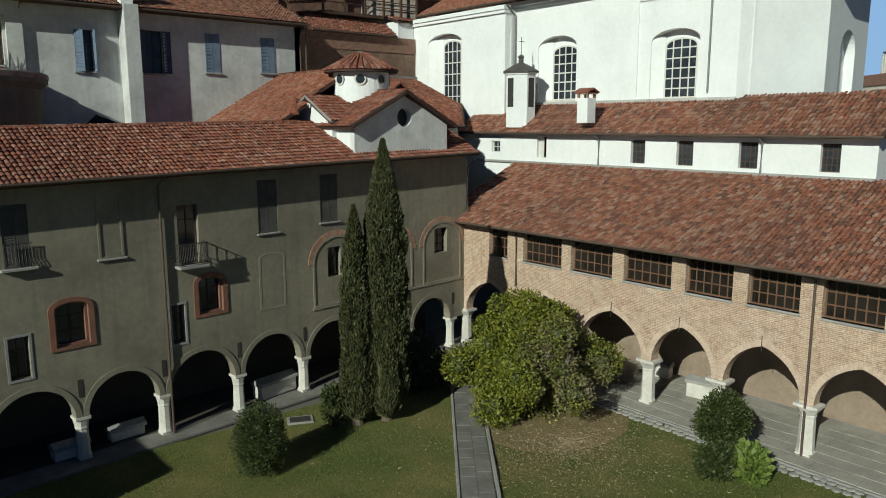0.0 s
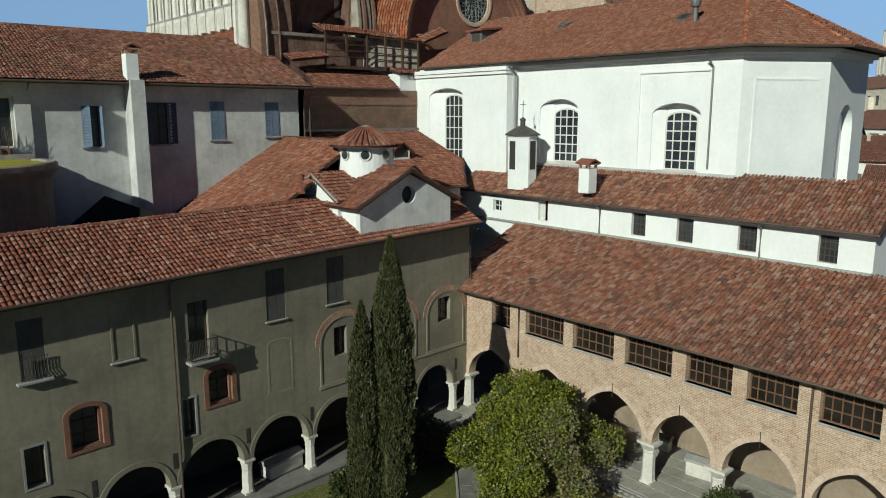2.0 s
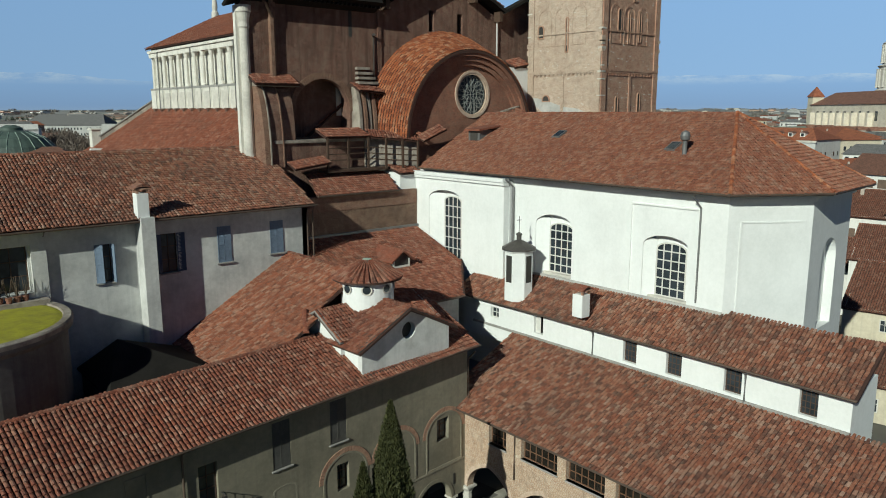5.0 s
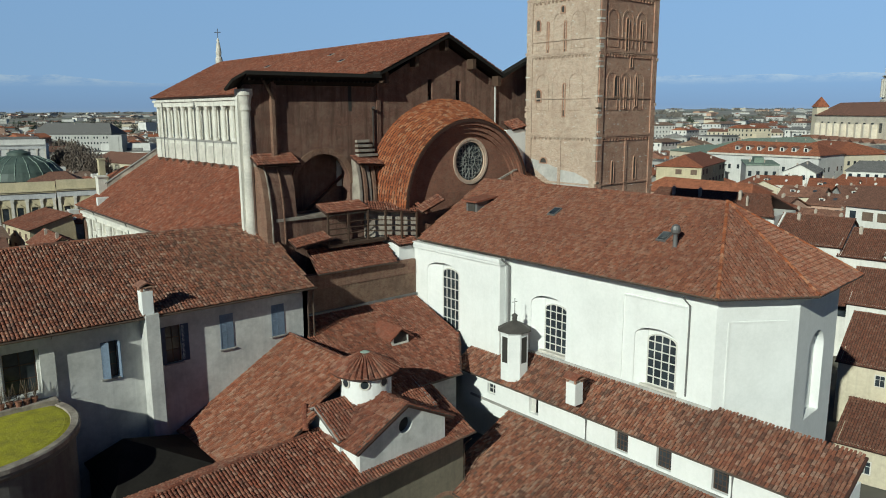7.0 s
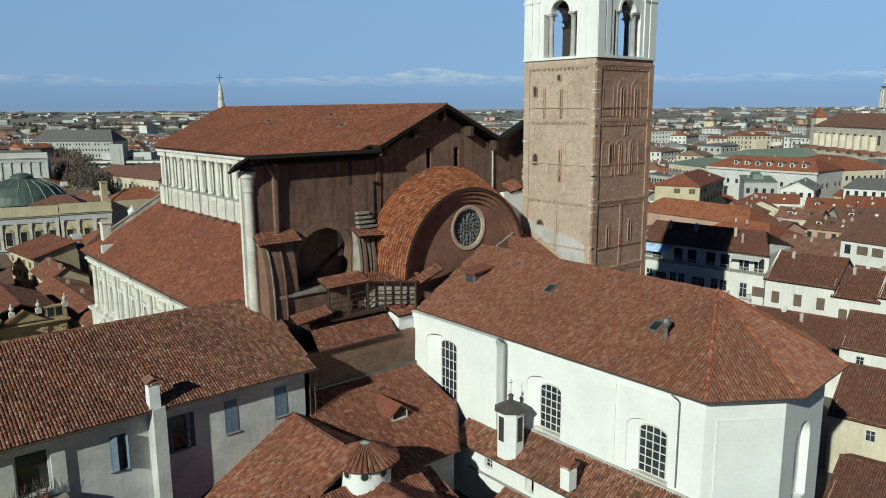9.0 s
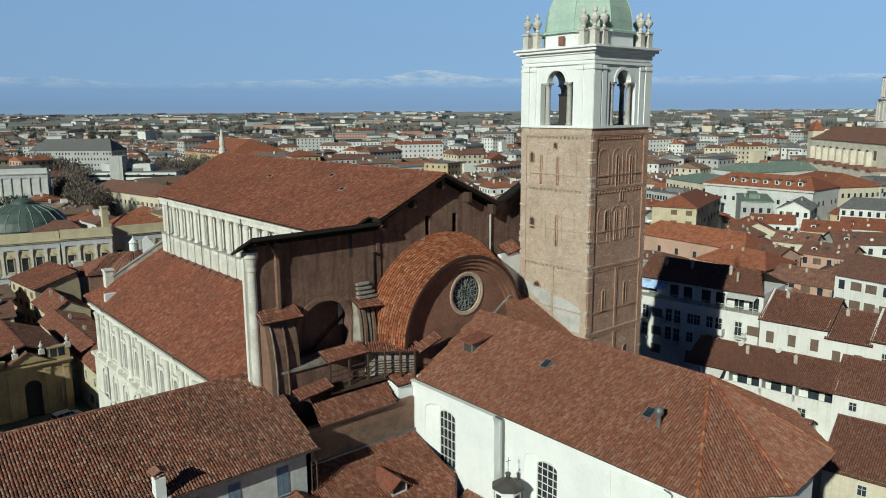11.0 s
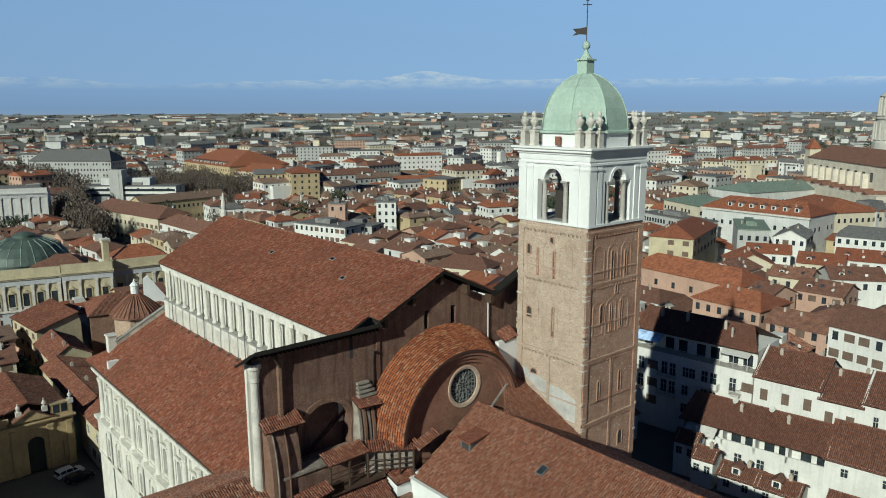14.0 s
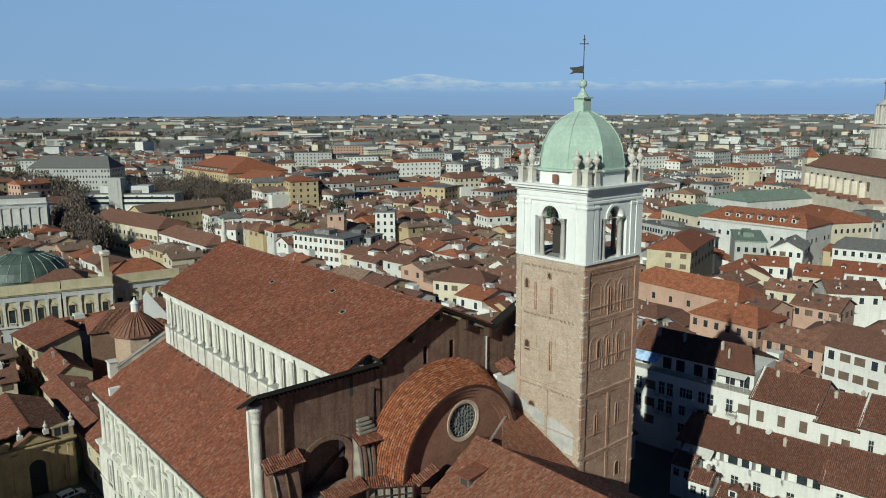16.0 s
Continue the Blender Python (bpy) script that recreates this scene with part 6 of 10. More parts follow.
tile_roof([(36.9, FY - 1.5, 30.6), (39.7, FY - 1.5, 30.4), (39.9, FY - 0.1, 31.0), (36.9, FY - 0.1, 31.25)], ch, TILE_RED, seed=74)
# galleries below: tiled canopies on posts
part("lower_wall", boxes((28.5, 41, FY - 1.6, FY - 0.02, 10, 26.2)), BRICK_RED, ch, "sooty lower brick wall")
part("lower_ledge", boxes((28.4, 40.0, FY - 1.8, FY, 26.2, 26.45)), STONE_SOILED, ch)
tile_roof([(32.5, 53.2, 26.65), (37.1, 53.4, 26.65), (37.1, 54.8, 27.25), (32.5, 54.8, 27.25)], ch, TILE_RED, seed=75)
tile_roof([(37.1, 53.4, 26.6), (41.3, 51.6, 26.2), (41.5, 52.6, 26.7), (37.4, 54.7, 27.25)], ch, TILE_RED, seed=76)
tile_roof([(41.3, 51.2, 26.15), (43.9, 51.0, 27.2), (43.8, 51.9, 27.6), (41.4, 52.3, 26.6)], ch, TILE_RED, seed=77)
tile_roof([(29.2, 52.6, 24.2), (32.6, 52.6, 24.6), (32.6, 53.9, 25.1), (29.2, 53.9, 24.7)], ch, TILE_RED, seed=79)
posts = [(32.7, 53.3), (34.8, 53.4), (36.9, 53.45), (38.4, 52.85), (39.8, 52.3), (41.1, 51.75)]
for k, (x, y) in enumerate(posts):
    po = part("post", boxes((-0.08, 0.08, -0.08, 0.08, 23.9, 26.65)), WOOD_DARK, ch, "dark timber post", pose(x, y, 0)) if k == 0 else again(po, ch, pose(x, y, -0.1 * max(0, k - 2)))
for z in (24.7, 25.2, 25.7):
    bm = bmesh.new()
    tube(bm, [(posts[0][0], posts[0][1], z), (posts[2][0], posts[2][1], z)], 0.05, 6)
    tube(bm, [(posts[2][0], posts[2][1], z), (posts[5][0], posts[5][1], z - 0.3)], 0.05, 6)
    part("rail", bm, WOOD_DARK, ch, "timber rail")
part("gallery_wall", prism(bmesh.new(), [(37.2, 54.3, 22), (41.6, 52.4, 22), (41.6, 52.4, 26.3), (37.2, 54.3, 26.6)], (0, 0.25, 0)), STONE_SOILED, ch, "pale wall behind the gallery")
part("gallery_floor", boxes((32.5, 41.2, 53.0, 54.9, 23.7, 23.95)), WOOD_DARK, ch)
# spire statue on the far ridge
sp = thing("roof_finial", "white stone finial statue with iron cross", "finial", pose(RGX, NF + 2.9, RGZ - 0.1))
part("pedestal", lathe(bmesh.new(), [(0.55, 0), (0.5, 0.8), (0.35, 1.0), (0.42, 1.6), (0.3, 2.6), (0.18, 3.2), (0.2, 3.4), (0.06, 3.7)], 10), STONE_WHITE, sp)
bm = bmesh.new()
tube(bm, [(0, 0, 3.6), (0, 0, 5.0)], 0.05, 5)
tube(bm, [(-0.35, 0.3, 4.5), (0.35, -0.3, 4.5)], 0.05, 5)
part("cross", bm, IRON, sp)

# ---- bell tower ----
tw = thing("bell_tower", "square brick bell tower with white belfry and green copper dome", "tower", pose(58.25, 45.1, 0))
TS = 9.35
bm = boxes((0, TS, 0, TS, 0, 46.8))
bm.normal_update()
for f in bm.faces:
    f.material_index = 1 if f.normal.y < -0.5 else 0
part("shaft", bm, [BRICK_TOWER, BRICK_TOWER_RED], tw, "brown brick shaft, redder on one side")


def faces_of_tower():
    """Local frames of the four faces: x along the face, y inwards, seen from outside."""
    return [pose(0, 0, 0), pose(TS, 0, 0, 0, 0, 90), pose(TS, TS, 0, 0, 0, 180), pose(0, TS, 0, 0, 0, -90)]


FACES = faces_of_tower()
strip = boxes((0.0, 0.75, -0.13, 0.0, 20, 46.3))
levels = [46.1, 40.7, 32.6, 25.6]
arc = bmesh.new()
for z in levels:
    n = 15
    for i in range(n):
        a = 0.75 + (TS - 1.5) * i / n
        b = 0.75 + (TS - 1.5) * (i + 1) / n
        w = b - a
        o = [(a, z), (a + w * 0.18, z - 0.42), (a + w * 0.18, z - 0.3)] + [(a + w / 2 - w * 0.32 * math.cos(math.pi * k / 6), z - 0.3 + w * 0.32 * math.sin(math.pi * k / 6)) for k in range(7)] + [(a + w * 0.82, z - 0.3), (a + w * 0.82, z - 0.42), (b, z)]
        prism(arc, [(x, -0.13, zz) for x, zz in o], (0, 0.13, 0))
bands = [(-0.17, z, z + 0.22) for z in levels] + [(-0.1, z, z + 0.14) for z in (42.0, 36.3, 27.8)]
mid = boxes((TS / 2 - 0.18, TS / 2 + 0.18, -0.1, 0.0, 20, 32.2))
blinds = []
for z0, zs, us in ((41.2, 43.9, (1.2, 3.5, 5.8)), (35.2, 38.0, (1.3, 3.5, 5.7))):
    for u in us:
        w2 = wall_mesh(arched(u - 0.1, u + 1.75, z0, zs, 12), [arched(u + 0.08, u + 1.57, z0 + 0.06, zs, 12)], 0.08)
        bmesh.ops.translate(w2, verts=w2.verts[:], vec=(0, -0.05, 0))
        blinds.append(w2)
made = {}
for k, m in enumerate(FACES):
    bk = BRICK_TOWER_RED if k == 0 else BRICK_TOWER
    if k < 2:
        made[k] = [part("corner_strip", strip.copy(), bk, tw, "brick corner strip", m), part("corbel_table", arc.copy(), bk, tw, "row of small corbel arches", m), part("lesene", mid.copy(), bk, tw, "", m), *[part("blind_arch", b.copy(), bk, tw, "blind brick arch", m) for b in blinds], *[part("string_course", boxes((0.0, TS, y, 0.0, a, b)), bk, tw, "", m) for y, a, b in bands]]
        tagged(made[k][1], kind="stuff")
    else:
        for o in made[1]:
            c2 = again(o, tw, m)
            if o is made[1][1]:
                tagged(c2, kind="stuff")
for k, m in enumerate(FACES):
    again(made[min(k, 1)][0], tw, m @ pose(TS - 0.75, 0, 0))
# pale stones at the corners and here and there in the brickwork
rq = random.Random(77)
qn = boxes((-0.16, 0.55, -0.16, 0.3, 0.0, 0.2))
for k in range(40):
    c0 = ((0, 0, 0), (0, TS, -90), (TS, 0, 90))[0 if k < 30 else 1 + k % 2]
    mk = pose(c0[0], c0[1], rq.uniform(20.5, 45.8), 0, 0, c0[2]) @ Matrix.Diagonal((rq.uniform(0.6, 1.1), 1, rq.uniform(0.4, 0.9), 1))
    qs = part("corner_stone", qn, STONE_WHITE, tw, "pale corner stone", mk) if k == 0 else again(qs, tw, mk)
bm = bmesh.new()
for k in range(260):
    u, z = rq.uniform(0.8, TS - 0.9), rq.uniform(20.0, 46.0)
    w_, h_ = rq.uniform(0.08, 0.26), rq.uniform(0.05, 0.09)
    if k % 5 < 3:
        box(bm, u, u + w_, -0.02, 0.05, z, z + h_)
    else:
        box(bm, -0.02, 0.05, u, u + w_, z, z + h_)
tagged(part("pale_stone", bm, STONE_WHITE, tw, "pale stones in the brickwork"), kind="stuff")
# slits and little windows
for m, u, z, w, h in ((FACES[3], 1.25, 43.2, 0.5, 1.0), (FACES[3], 4.55, 44.7, 0.4, 0.6), (FACES[3], 4.4, 45.9, 0.25, 0.25), (FACES[3], 2.75, 40.9, 0.13, 3.0), (FACES[3], 5.0, 40.7, 0.16, 3.1), (FACES[3], 1.35, 36.1, 0.65, 1.15), (FACES[3], 5.0, 34.6, 0.2, 3.2), (FACES[3], 2.1, 29.8, 0.85, 0.5), (FACES[0], 4.05, 40.9, 0.33, 3.1), (FACES[0], 6.35, 40.9, 0.28, 3.0), (FACES[0], 4.9, 39.4, 0.3, 0.9), (FACES[0], 2.45, 36.5, 0.75, 2.0), (FACES[0], 4.1, 35.4, 0.22, 2.9), (FACES[0], 5.9, 35.6, 0.26, 2.9), (FACES[0], 2.45, 27.9, 0.3, 2.2), (FACES[0], 6.1, 28.2, 0.35, 2.3), (FACES[0], 6.4, 21.8, 0.7, 1.6)):
    f = part("slit_window", wall_mesh(arched(u - 0.1, u + w + 0.1, z - 0.1, z + h - w / 2, 8, w / 2 + 0.1), [arched(u, u + w, z, z + h - w / 2, 8, w / 2)], 0.14), BRICK_ARCH, tw, "", m @ pose(0, -0.1, 0))
    part("dark_opening", wall_mesh(arched(u, u + w, z, z + h - w / 2, 8, w / 2), [], 0.02), INTERIOR, f, "", pose(0, 0.06, 0))
# plaster patch at the foot
part("plaster_patch", prism(bmesh.new(), [(-0.03, 0.3, 24.8), (-0.03, 8.6, 29.4), (-0.03, 8.8, 30.2), (-0.03, 6.9, 29.9), (-0.03, 4.6, 29.2), (-0.03, 2.6, 29.0), (-0.03, 0.3, 28.1)], (0.02, 0, 0)), PLASTER_HOUSE, tw, "patch of pale plaster")
# quoins
bm = bmesh.new()
rnd = random.Random(77)
for k in range(16):
    z = rnd.uniform(24, 45)
    for cx, cy in ((0, 0), (0, TS), (TS, 0)):
        if rnd.random() < 0.6:
            box(bm, cx - 0.16, cx + 0.35 if cx == 0 else cx + 0.16, cy - 0.16, cy + 0.16, z, z + 0.28)
tagged(part("quoin", bm, BRICK_ARCH_PALE, tw, "pale stone quoins"), kind="stuff")
# belfry
BZ0, BZ1 = 46.8, 53.0
C = TS / 2
hole = [(C - 2.15, 47.0), (C + 2.15, 47.0), (C + 2.15, 51.3), (C + 1.2, 51.3)] + arch_pts(C - 1.2, C + 1.2, 51.3, 14)[1:-1] + [(C - 1.2, 51.3), (C - 2.15, 51.3)]
bel = wall_mesh(rect(0.0, TS - 0.7, BZ0, BZ1 + 1.0), [[(u, z) for u, z in hole]], 0.7)
pil = ((-0.08, 1.0, -0.14, 0.0, BZ0 + 0.25, BZ1 + 0.0), (1.25, 1.95, -0.1, 0.0, BZ0 + 0.25, BZ1 + 0.0), (TS - 1.0, TS + 0.08, -0.14, 0.0, BZ0 + 0.25, BZ1 + 0.0), (TS - 1.95, TS - 1.25, -0.1, 0.0, BZ0 + 0.25, BZ1 + 0.0), (-0.1, TS + 0.1, -0.18, 0.0, BZ0, BZ0 + 0.25), (-0.1, TS + 0.1, -0.18, 0.0, BZ1 + 0.0, BZ1 + 0.2), (-0.16, 1.08, -0.22, 0.0, BZ1 - 0.5, BZ1 - 0.3), (1.18, 2.02, -0.18, 0.0, BZ1 - 0.5, BZ1 - 0.3), (TS - 1.08, TS + 0.16, -0.22, 0.0, BZ1 - 0.5, BZ1 - 0.3), (TS - 2.02, TS - 1.18, -0.18, 0.0, BZ1 - 0.5, BZ1 - 0.3))
col = bmesh.new()
lathe(col, [(0.34, 47.0), (0.34, 47.2), (0.27, 47.32), (0.24, 50.7), (0.34, 51.0), (0.36, 51.1)], 12)
box(col, -0.4, 0.4, -0.4, 0.4, 51.1, 51.3)
imp = wall_mesh(arched(C - 1.5, C + 1.5, 51.3, 51.31, 16, 1.5), [arched(C - 1.21, C + 1.21, 51.305, 51.312, 16, 1.2)], 0.1)
for k, m in enumerate(FACES):
    if k == 0:
        made = [part("belfry_wall", bel, PLASTER_WHITE, tw, "white belfry wall with arched opening", m), part("arch_moulding", imp, PLASTER_WHITE, tw, "", m @ pose(0, -0.1, 0))]
        cols2 = [part("belfry_column", col, STONE_COLUMN, tw, "grey stone belfry column", m @ pose(C - 1.42, 0.35, 0))]
        again(cols2[0], tw, m @ pose(C + 1.42, 0.35, 0))
    else:
        again(made[0], tw, m)
        again(made[1], tw, m @ pose(0, -0.1, 0))
        again(cols2[0], tw, m @ pose(C - 1.42, 0.35, 0))
        again(cols2[0], tw, m @ pose(C + 1.42, 0.35, 0))
for b in pil:
    for k, m in enumerate(FACES):
        q = part("pilaster" if b[5] - b[4] > 1 else "moulding", boxes(b), PLASTER_WHITE, tw, "", m) if k == 0 else again(q, tw, m)
part("belfry_floor", boxes((0.7, TS - 0.7, 0.7, TS - 0.7, 46.7, 47.0)), STONE_GREY, tw)
# ceiling and added pier lining are near-black to stand in for inside shade
part("belfry_ceiling", boxes((0.7, TS - 0.7, 0.7, TS - 0.7, 52.6, 53.5)), DEEP_SHADE, tw)
part("inner_lining", boxes((0.72, 2.2, 0.72, 0.95, 47, 52.6), (TS - 2.2, TS - 0.72, 0.72, 0.95, 47, 52.6), (0.72, 2.2, TS - 0.95, TS - 0.72, 47, 52.6), (TS - 2.2, TS - 0.72, TS - 0.95, TS - 0.72, 47, 52.6), (0.72, 0.95, 0.95, 2.2, 47, 52.6), (0.72, 0.95, TS - 2.2, TS - 0.95, 47, 52.6), (TS - 0.95, TS - 0.72, 0.95, 2.2, 47, 52.6), (TS - 0.95, TS - 0.72, TS - 2.2, TS - 0.95, 47, 52.6)), DEEP_SHADE, tw, "added dark lining for shade inside the belfry")
part("bell_post", boxes((C + 0.5, C + 1.0, C - 0.25, C + 0.25, 47, 52.6)), WOOD_DARK, tw, "thick dark timber post")
bm = bmesh.new()
for z, e, h in ((54.0, 0.25, 0.25), (54.25, 0.55, 0.3), (54.55, 0.75, 0.2)):
    box(bm, -e, TS + e, -e, TS + e, z, z + h)
box(bm, -0.1, TS + 0.1, -0.1, TS + 0.1, 53.4, 54.0)
part("cornice", bm, PLASTER_WHITE, tw, "white projecting cornice")
bm = bmesh.new()
lathe(bm, [(4.75, 54.7), (4.75, 56.15)], 8, C, C, math.pi / 8, math.pi / 8 + 2 * math.pi)
part("parapet", bm, PLASTER_WHITE, tw, "white eight-sided parapet")
part("parapet_door", boxes((C - 0.75, C - 0.1, -0.2, 0.0, 54.9, 55.8)), TERRACOTTA, tw, "", FACES[3] @ pose(1.0, 0.02, 0))
# urns, three at each corner
urn = bmesh.new()
box(urn, -0.33, 0.33, -0.33, 0.33, 0, 0.15)
box(urn, -0.27, 0.27, -0.27, 0.27, 0.15, 1.15)
box(urn, -0.34, 0.34, -0.34, 0.34, 1.15, 1.3)
lathe(urn, [(0.12, 1.3), (0.2, 1.4), (0.12, 1.55), (0.34, 1.9), (0.38, 2.1), (0.2, 2.25), (0.12, 2.35), (0.2, 2.5), (0.14, 2.7), (0.03, 2.85)], 12)
u_first = None
for sx in (0, 1):
    for sy in (0, 1):
        for ox, oy in ((0.3, 0.3), (1.65, 0.3), (0.3, 1.65)):
            m = pose(ox if sx == 0 else TS - ox, oy if sy == 0 else TS - oy, 54.75) @ Matrix.Diagonal((1.22, 1.22, 1.27, 1))
            if u_first is None:
                u_first = part("urn", urn, STONE_WHITE, tw, "stone urn on a pedestal", m)
            else:
                again(u_first, tw, m)
bm = bmesh.new()
prof = [(4.55, 56.1), (5.05, 56.12), (5.05, 56.3), (4.66, 56.42), (4.6, 57.4), (4.35, 58.6), (3.88, 59.7), (3.15, 60.7), (2.22, 61.5), (1.1, 62.1), (0.85, 62.15)]
lathe(bm, prof, 8, C, C, math.pi / 8, math.pi / 8 + 2 * math.pi)
dome = part("dome", bm, VERDIGRIS, tw, "pale green copper dome")
bm = bmesh.new()
for k in range(8):
    a = math.pi / 8 + 2 * math.pi * k / 8
    tube(bm, [(C + (r + 0.02) * math.cos(a), C + (r + 0.02) * math.sin(a), z) for r, z in prof[3:]], 0.05, 5)
part("dome_rib", bm, VERDIGRIS, dome, "copper ribs")
bm = bmesh.new()
box(bm, C - 0.62, C + 0.62, C - 0.62, C + 0.62, 62.1, 63.5)
box(bm, C - 0.8, C + 0.8, C - 0.8, C + 0.8, 63.5, 63.65)
lathe(bm, [(0.7, 63.65), (0.3, 64.2), (0.18, 64.5), (0.2, 64.6), (0.38, 64.8), (0.42, 65.05), (0.36, 65.3), (0.15, 65.45)], 12, C, C)
part("dome_lantern", bm, VERDIGRIS, tw, "green copper lantern with ball")
bm = bmesh.new()
tube(bm, [(C, C, 65.4), (C, C, 70.0)], 0.05, 6)
tube(bm, [(C - 0.35, C + 0.3, 69.1), (C + 0.35, C - 0.3, 69.1)], 0.05, 6)
tube(bm, [(C - 0.12, C + 0.1, 69.5), (C + 0.12, C - 0.1, 69.5)], 0.05, 6)
part("cross_rod", bm, IRON, tw, "tall iron rod with cross")
part("vane", prism(bmesh.new(), [(0, 0, 66.1), (-0.55, 0.5, 66.15), (-1.1, 1.0, 66.0), (-0.8, 0.75, 66.35), (-1.1, 1.0, 66.7), (-0.5, 0.45, 66.75), (0, 0, 66.9)], (0.02, 0.02, 0)), IRON, tw, "swallow-tailed iron vane", pose(C, C, 0))
# bells
bm = bmesh.new()
lathe(bm, [(0.95, 47.9), (0.9, 48.1), (0.68, 48.6), (0.55, 49.3), (0.4, 49.7), (0.12, 49.8)], 16)
b0 = part("bell", bm, BRONZE, tw, "bronze bell", pose(C - 1.0, C, 0))
again(b0, tw, pose(C + 1.4, C - 0.4, 0))
bm = bmesh.new()
ringp = [(C - 1.9, C + 1.5 * math.cos(2 * math.pi * k / 20), 49.4 + 1.5 * math.sin(2 * math.pi * k / 20)) for k in range(21)]
tube(bm, ringp, 0.07, 6)
for k in range(4):
    a = math.pi * k / 4
    tube(bm, [(C - 1.9, C + 1.5 * math.cos(a), 49.4 + 1.5 * math.sin(a)), (C - 1.9, C - 1.5 * math.cos(a), 49.4 - 1.5 * math.sin(a))], 0.04, 5)
part("bell_wheel", bm, IRON, tw, "iron bell wheel")
part("bell_frame", boxes((C - 2.4, C + 2.4, C - 1.7, C - 1.5, 50.0, 50.25), (C - 2.4, C + 2.4, C + 1.5, C + 1.7, 50.0, 50.25), (C - 2.3, C - 2.1, C - 1.7, C + 1.7, 47, 50), (C + 2.1, C + 2.3, C - 1.7, C + 1.7, 47, 50)), IRON, tw, "dark bell frame")

# ---- cloister garden ----
def wavy_sheet(x0, x1, y0, y1, z, step=1.0, amp=0.04):
    bm = bmesh.new()
    nx, ny = int((x1 - x0) / step), int((y1 - y0) / step)
    g = [[bm.verts.new((x0 + (x1 - x0) * i / nx, y0 + (y1 - y0) * j / ny, z + amp * noise.noise((i * 0.35, j * 0.35, 2.0)))) for j in range(ny + 1)] for i in range(nx + 1)]
    for i in range(nx):
        for j in range(ny):
            bm.faces.new((g[i][j], g[i + 1][j], g[i + 1][j + 1], g[i][j + 1]))
    return bm


lawn = new("lawn", mesh_from(wavy_sheet(-12, 30.9, -14, 33.2, -0.03, 0.6), "lawn", LAWN))
tagged(lawn, "short winter lawn with bare and yellowed patches", "lawn", kind="structure")
rnd = random.Random(31)


def blades(name, n, spot, size, material, parent=None):
    """Many small leaves or blades; spot() gives place and up direction."""
    vs, fs = [], []
    for k in range(n):
        p, d = spot()
        s = size * rnd.uniform(0.6, 1.3)
        side = Vector((rnd.uniform(-1, 1), rnd.uniform(-1, 1), rnd.uniform(-0.3, 0.3))).normalized()
        o = len(vs)
        vs += [tuple(p - side * s * 0.3), tuple(p + side * s * 0.3), tuple(p + d * s)]
        fs.append((o, o + 1, o + 2))
    me = bpy.data.meshes.new(name)
    me.from_pydata(vs, [], fs)
    me.materials.append(material)
    ob = new(name, me)
    if parent:
        ob.parent = parent
    return ob


def lawn_spot():
    while True:
        x, y = rnd.uniform(6, 30.8), rnd.uniform(10, 33)
        if noise.noise((x * 0.25, y * 0.25, 0)) > rnd.uniform(-0.9, 0.5) - 0.2:
            return Vector((x, y, -0.03)), Vector((rnd.uniform(-0.5, 0.5), rnd.uniform(-0.5, 0.5), 1))


tagged(blades("grass", 60000, lawn_spot, 0.055, GRASS_BLADE), "tufts of short green grass", "grass", kind="stuff")


def litter_spot():
    a, r = rnd.uniform(0, 6.28), abs(rnd.gauss(0, 3.6))
    return Vector((25.6 + r * math.cos(a) * 1.15, 21.0 + r * math.sin(a) * 1.1, 0.01)), Vector((rnd.uniform(-1, 1), rnd.uniform(-1, 1), 0.15))


tagged(blades("leaf_litter", 9000, litter_spot, 0.12, LITTER), "dry fallen leaves on the grass", "leaves", kind="stuff")
dirt = new("bare_soil", mesh_from(lathe(bmesh.new(), [(4.6, -0.06), (4.2, 0.0), (0.1, 0.03)], 28, 27.3, 24.2), "bare_soil", DIRT))
tagged(dirt, "bare brown soil strewn with leaves", "soil", kind="structure")
# path of stone slabs with a raised edge
path = thing("garden_path", "straight garden path of grey stone slabs with raised edging", "path", Matrix.Translation((25.8, 28.3, 0)) @ Matrix.Rotation(math.atan2(8.2, 6.8) + math.pi, 4, "Z"), kind="structure")
rnd2 = random.Random(5)
part("path_bed", boxes((-4, 26, -0.72, 0.72, -0.1, 0.0)), PATH_STONE, path)
x = -4.0
slabs = [part("paving_slab", soft_box(0, 0.88, -0.335, 0.335, 0.0, 0.035, 0.008), PATH_STONE, path, "", pose(-4, 0.34, 0))]
while x < 25:
    for y in (-0.34, 0.34):
        slabs.append(again(slabs[0], path, pose(x + (0.4 if y < 0 else 0), y, rnd2.uniform(-0.01, 0.012))))
    x += 0.9
part("edging", soft_box(-4, 26, 0.74, 0.9, -0.1, 0.1, 0.02), STONE_GREY, path, "raised stone edge")
part("edging", soft_box(-4, 26, -0.88, -0.74, -0.1, 0.06, 0.02), STONE_GREY, path)

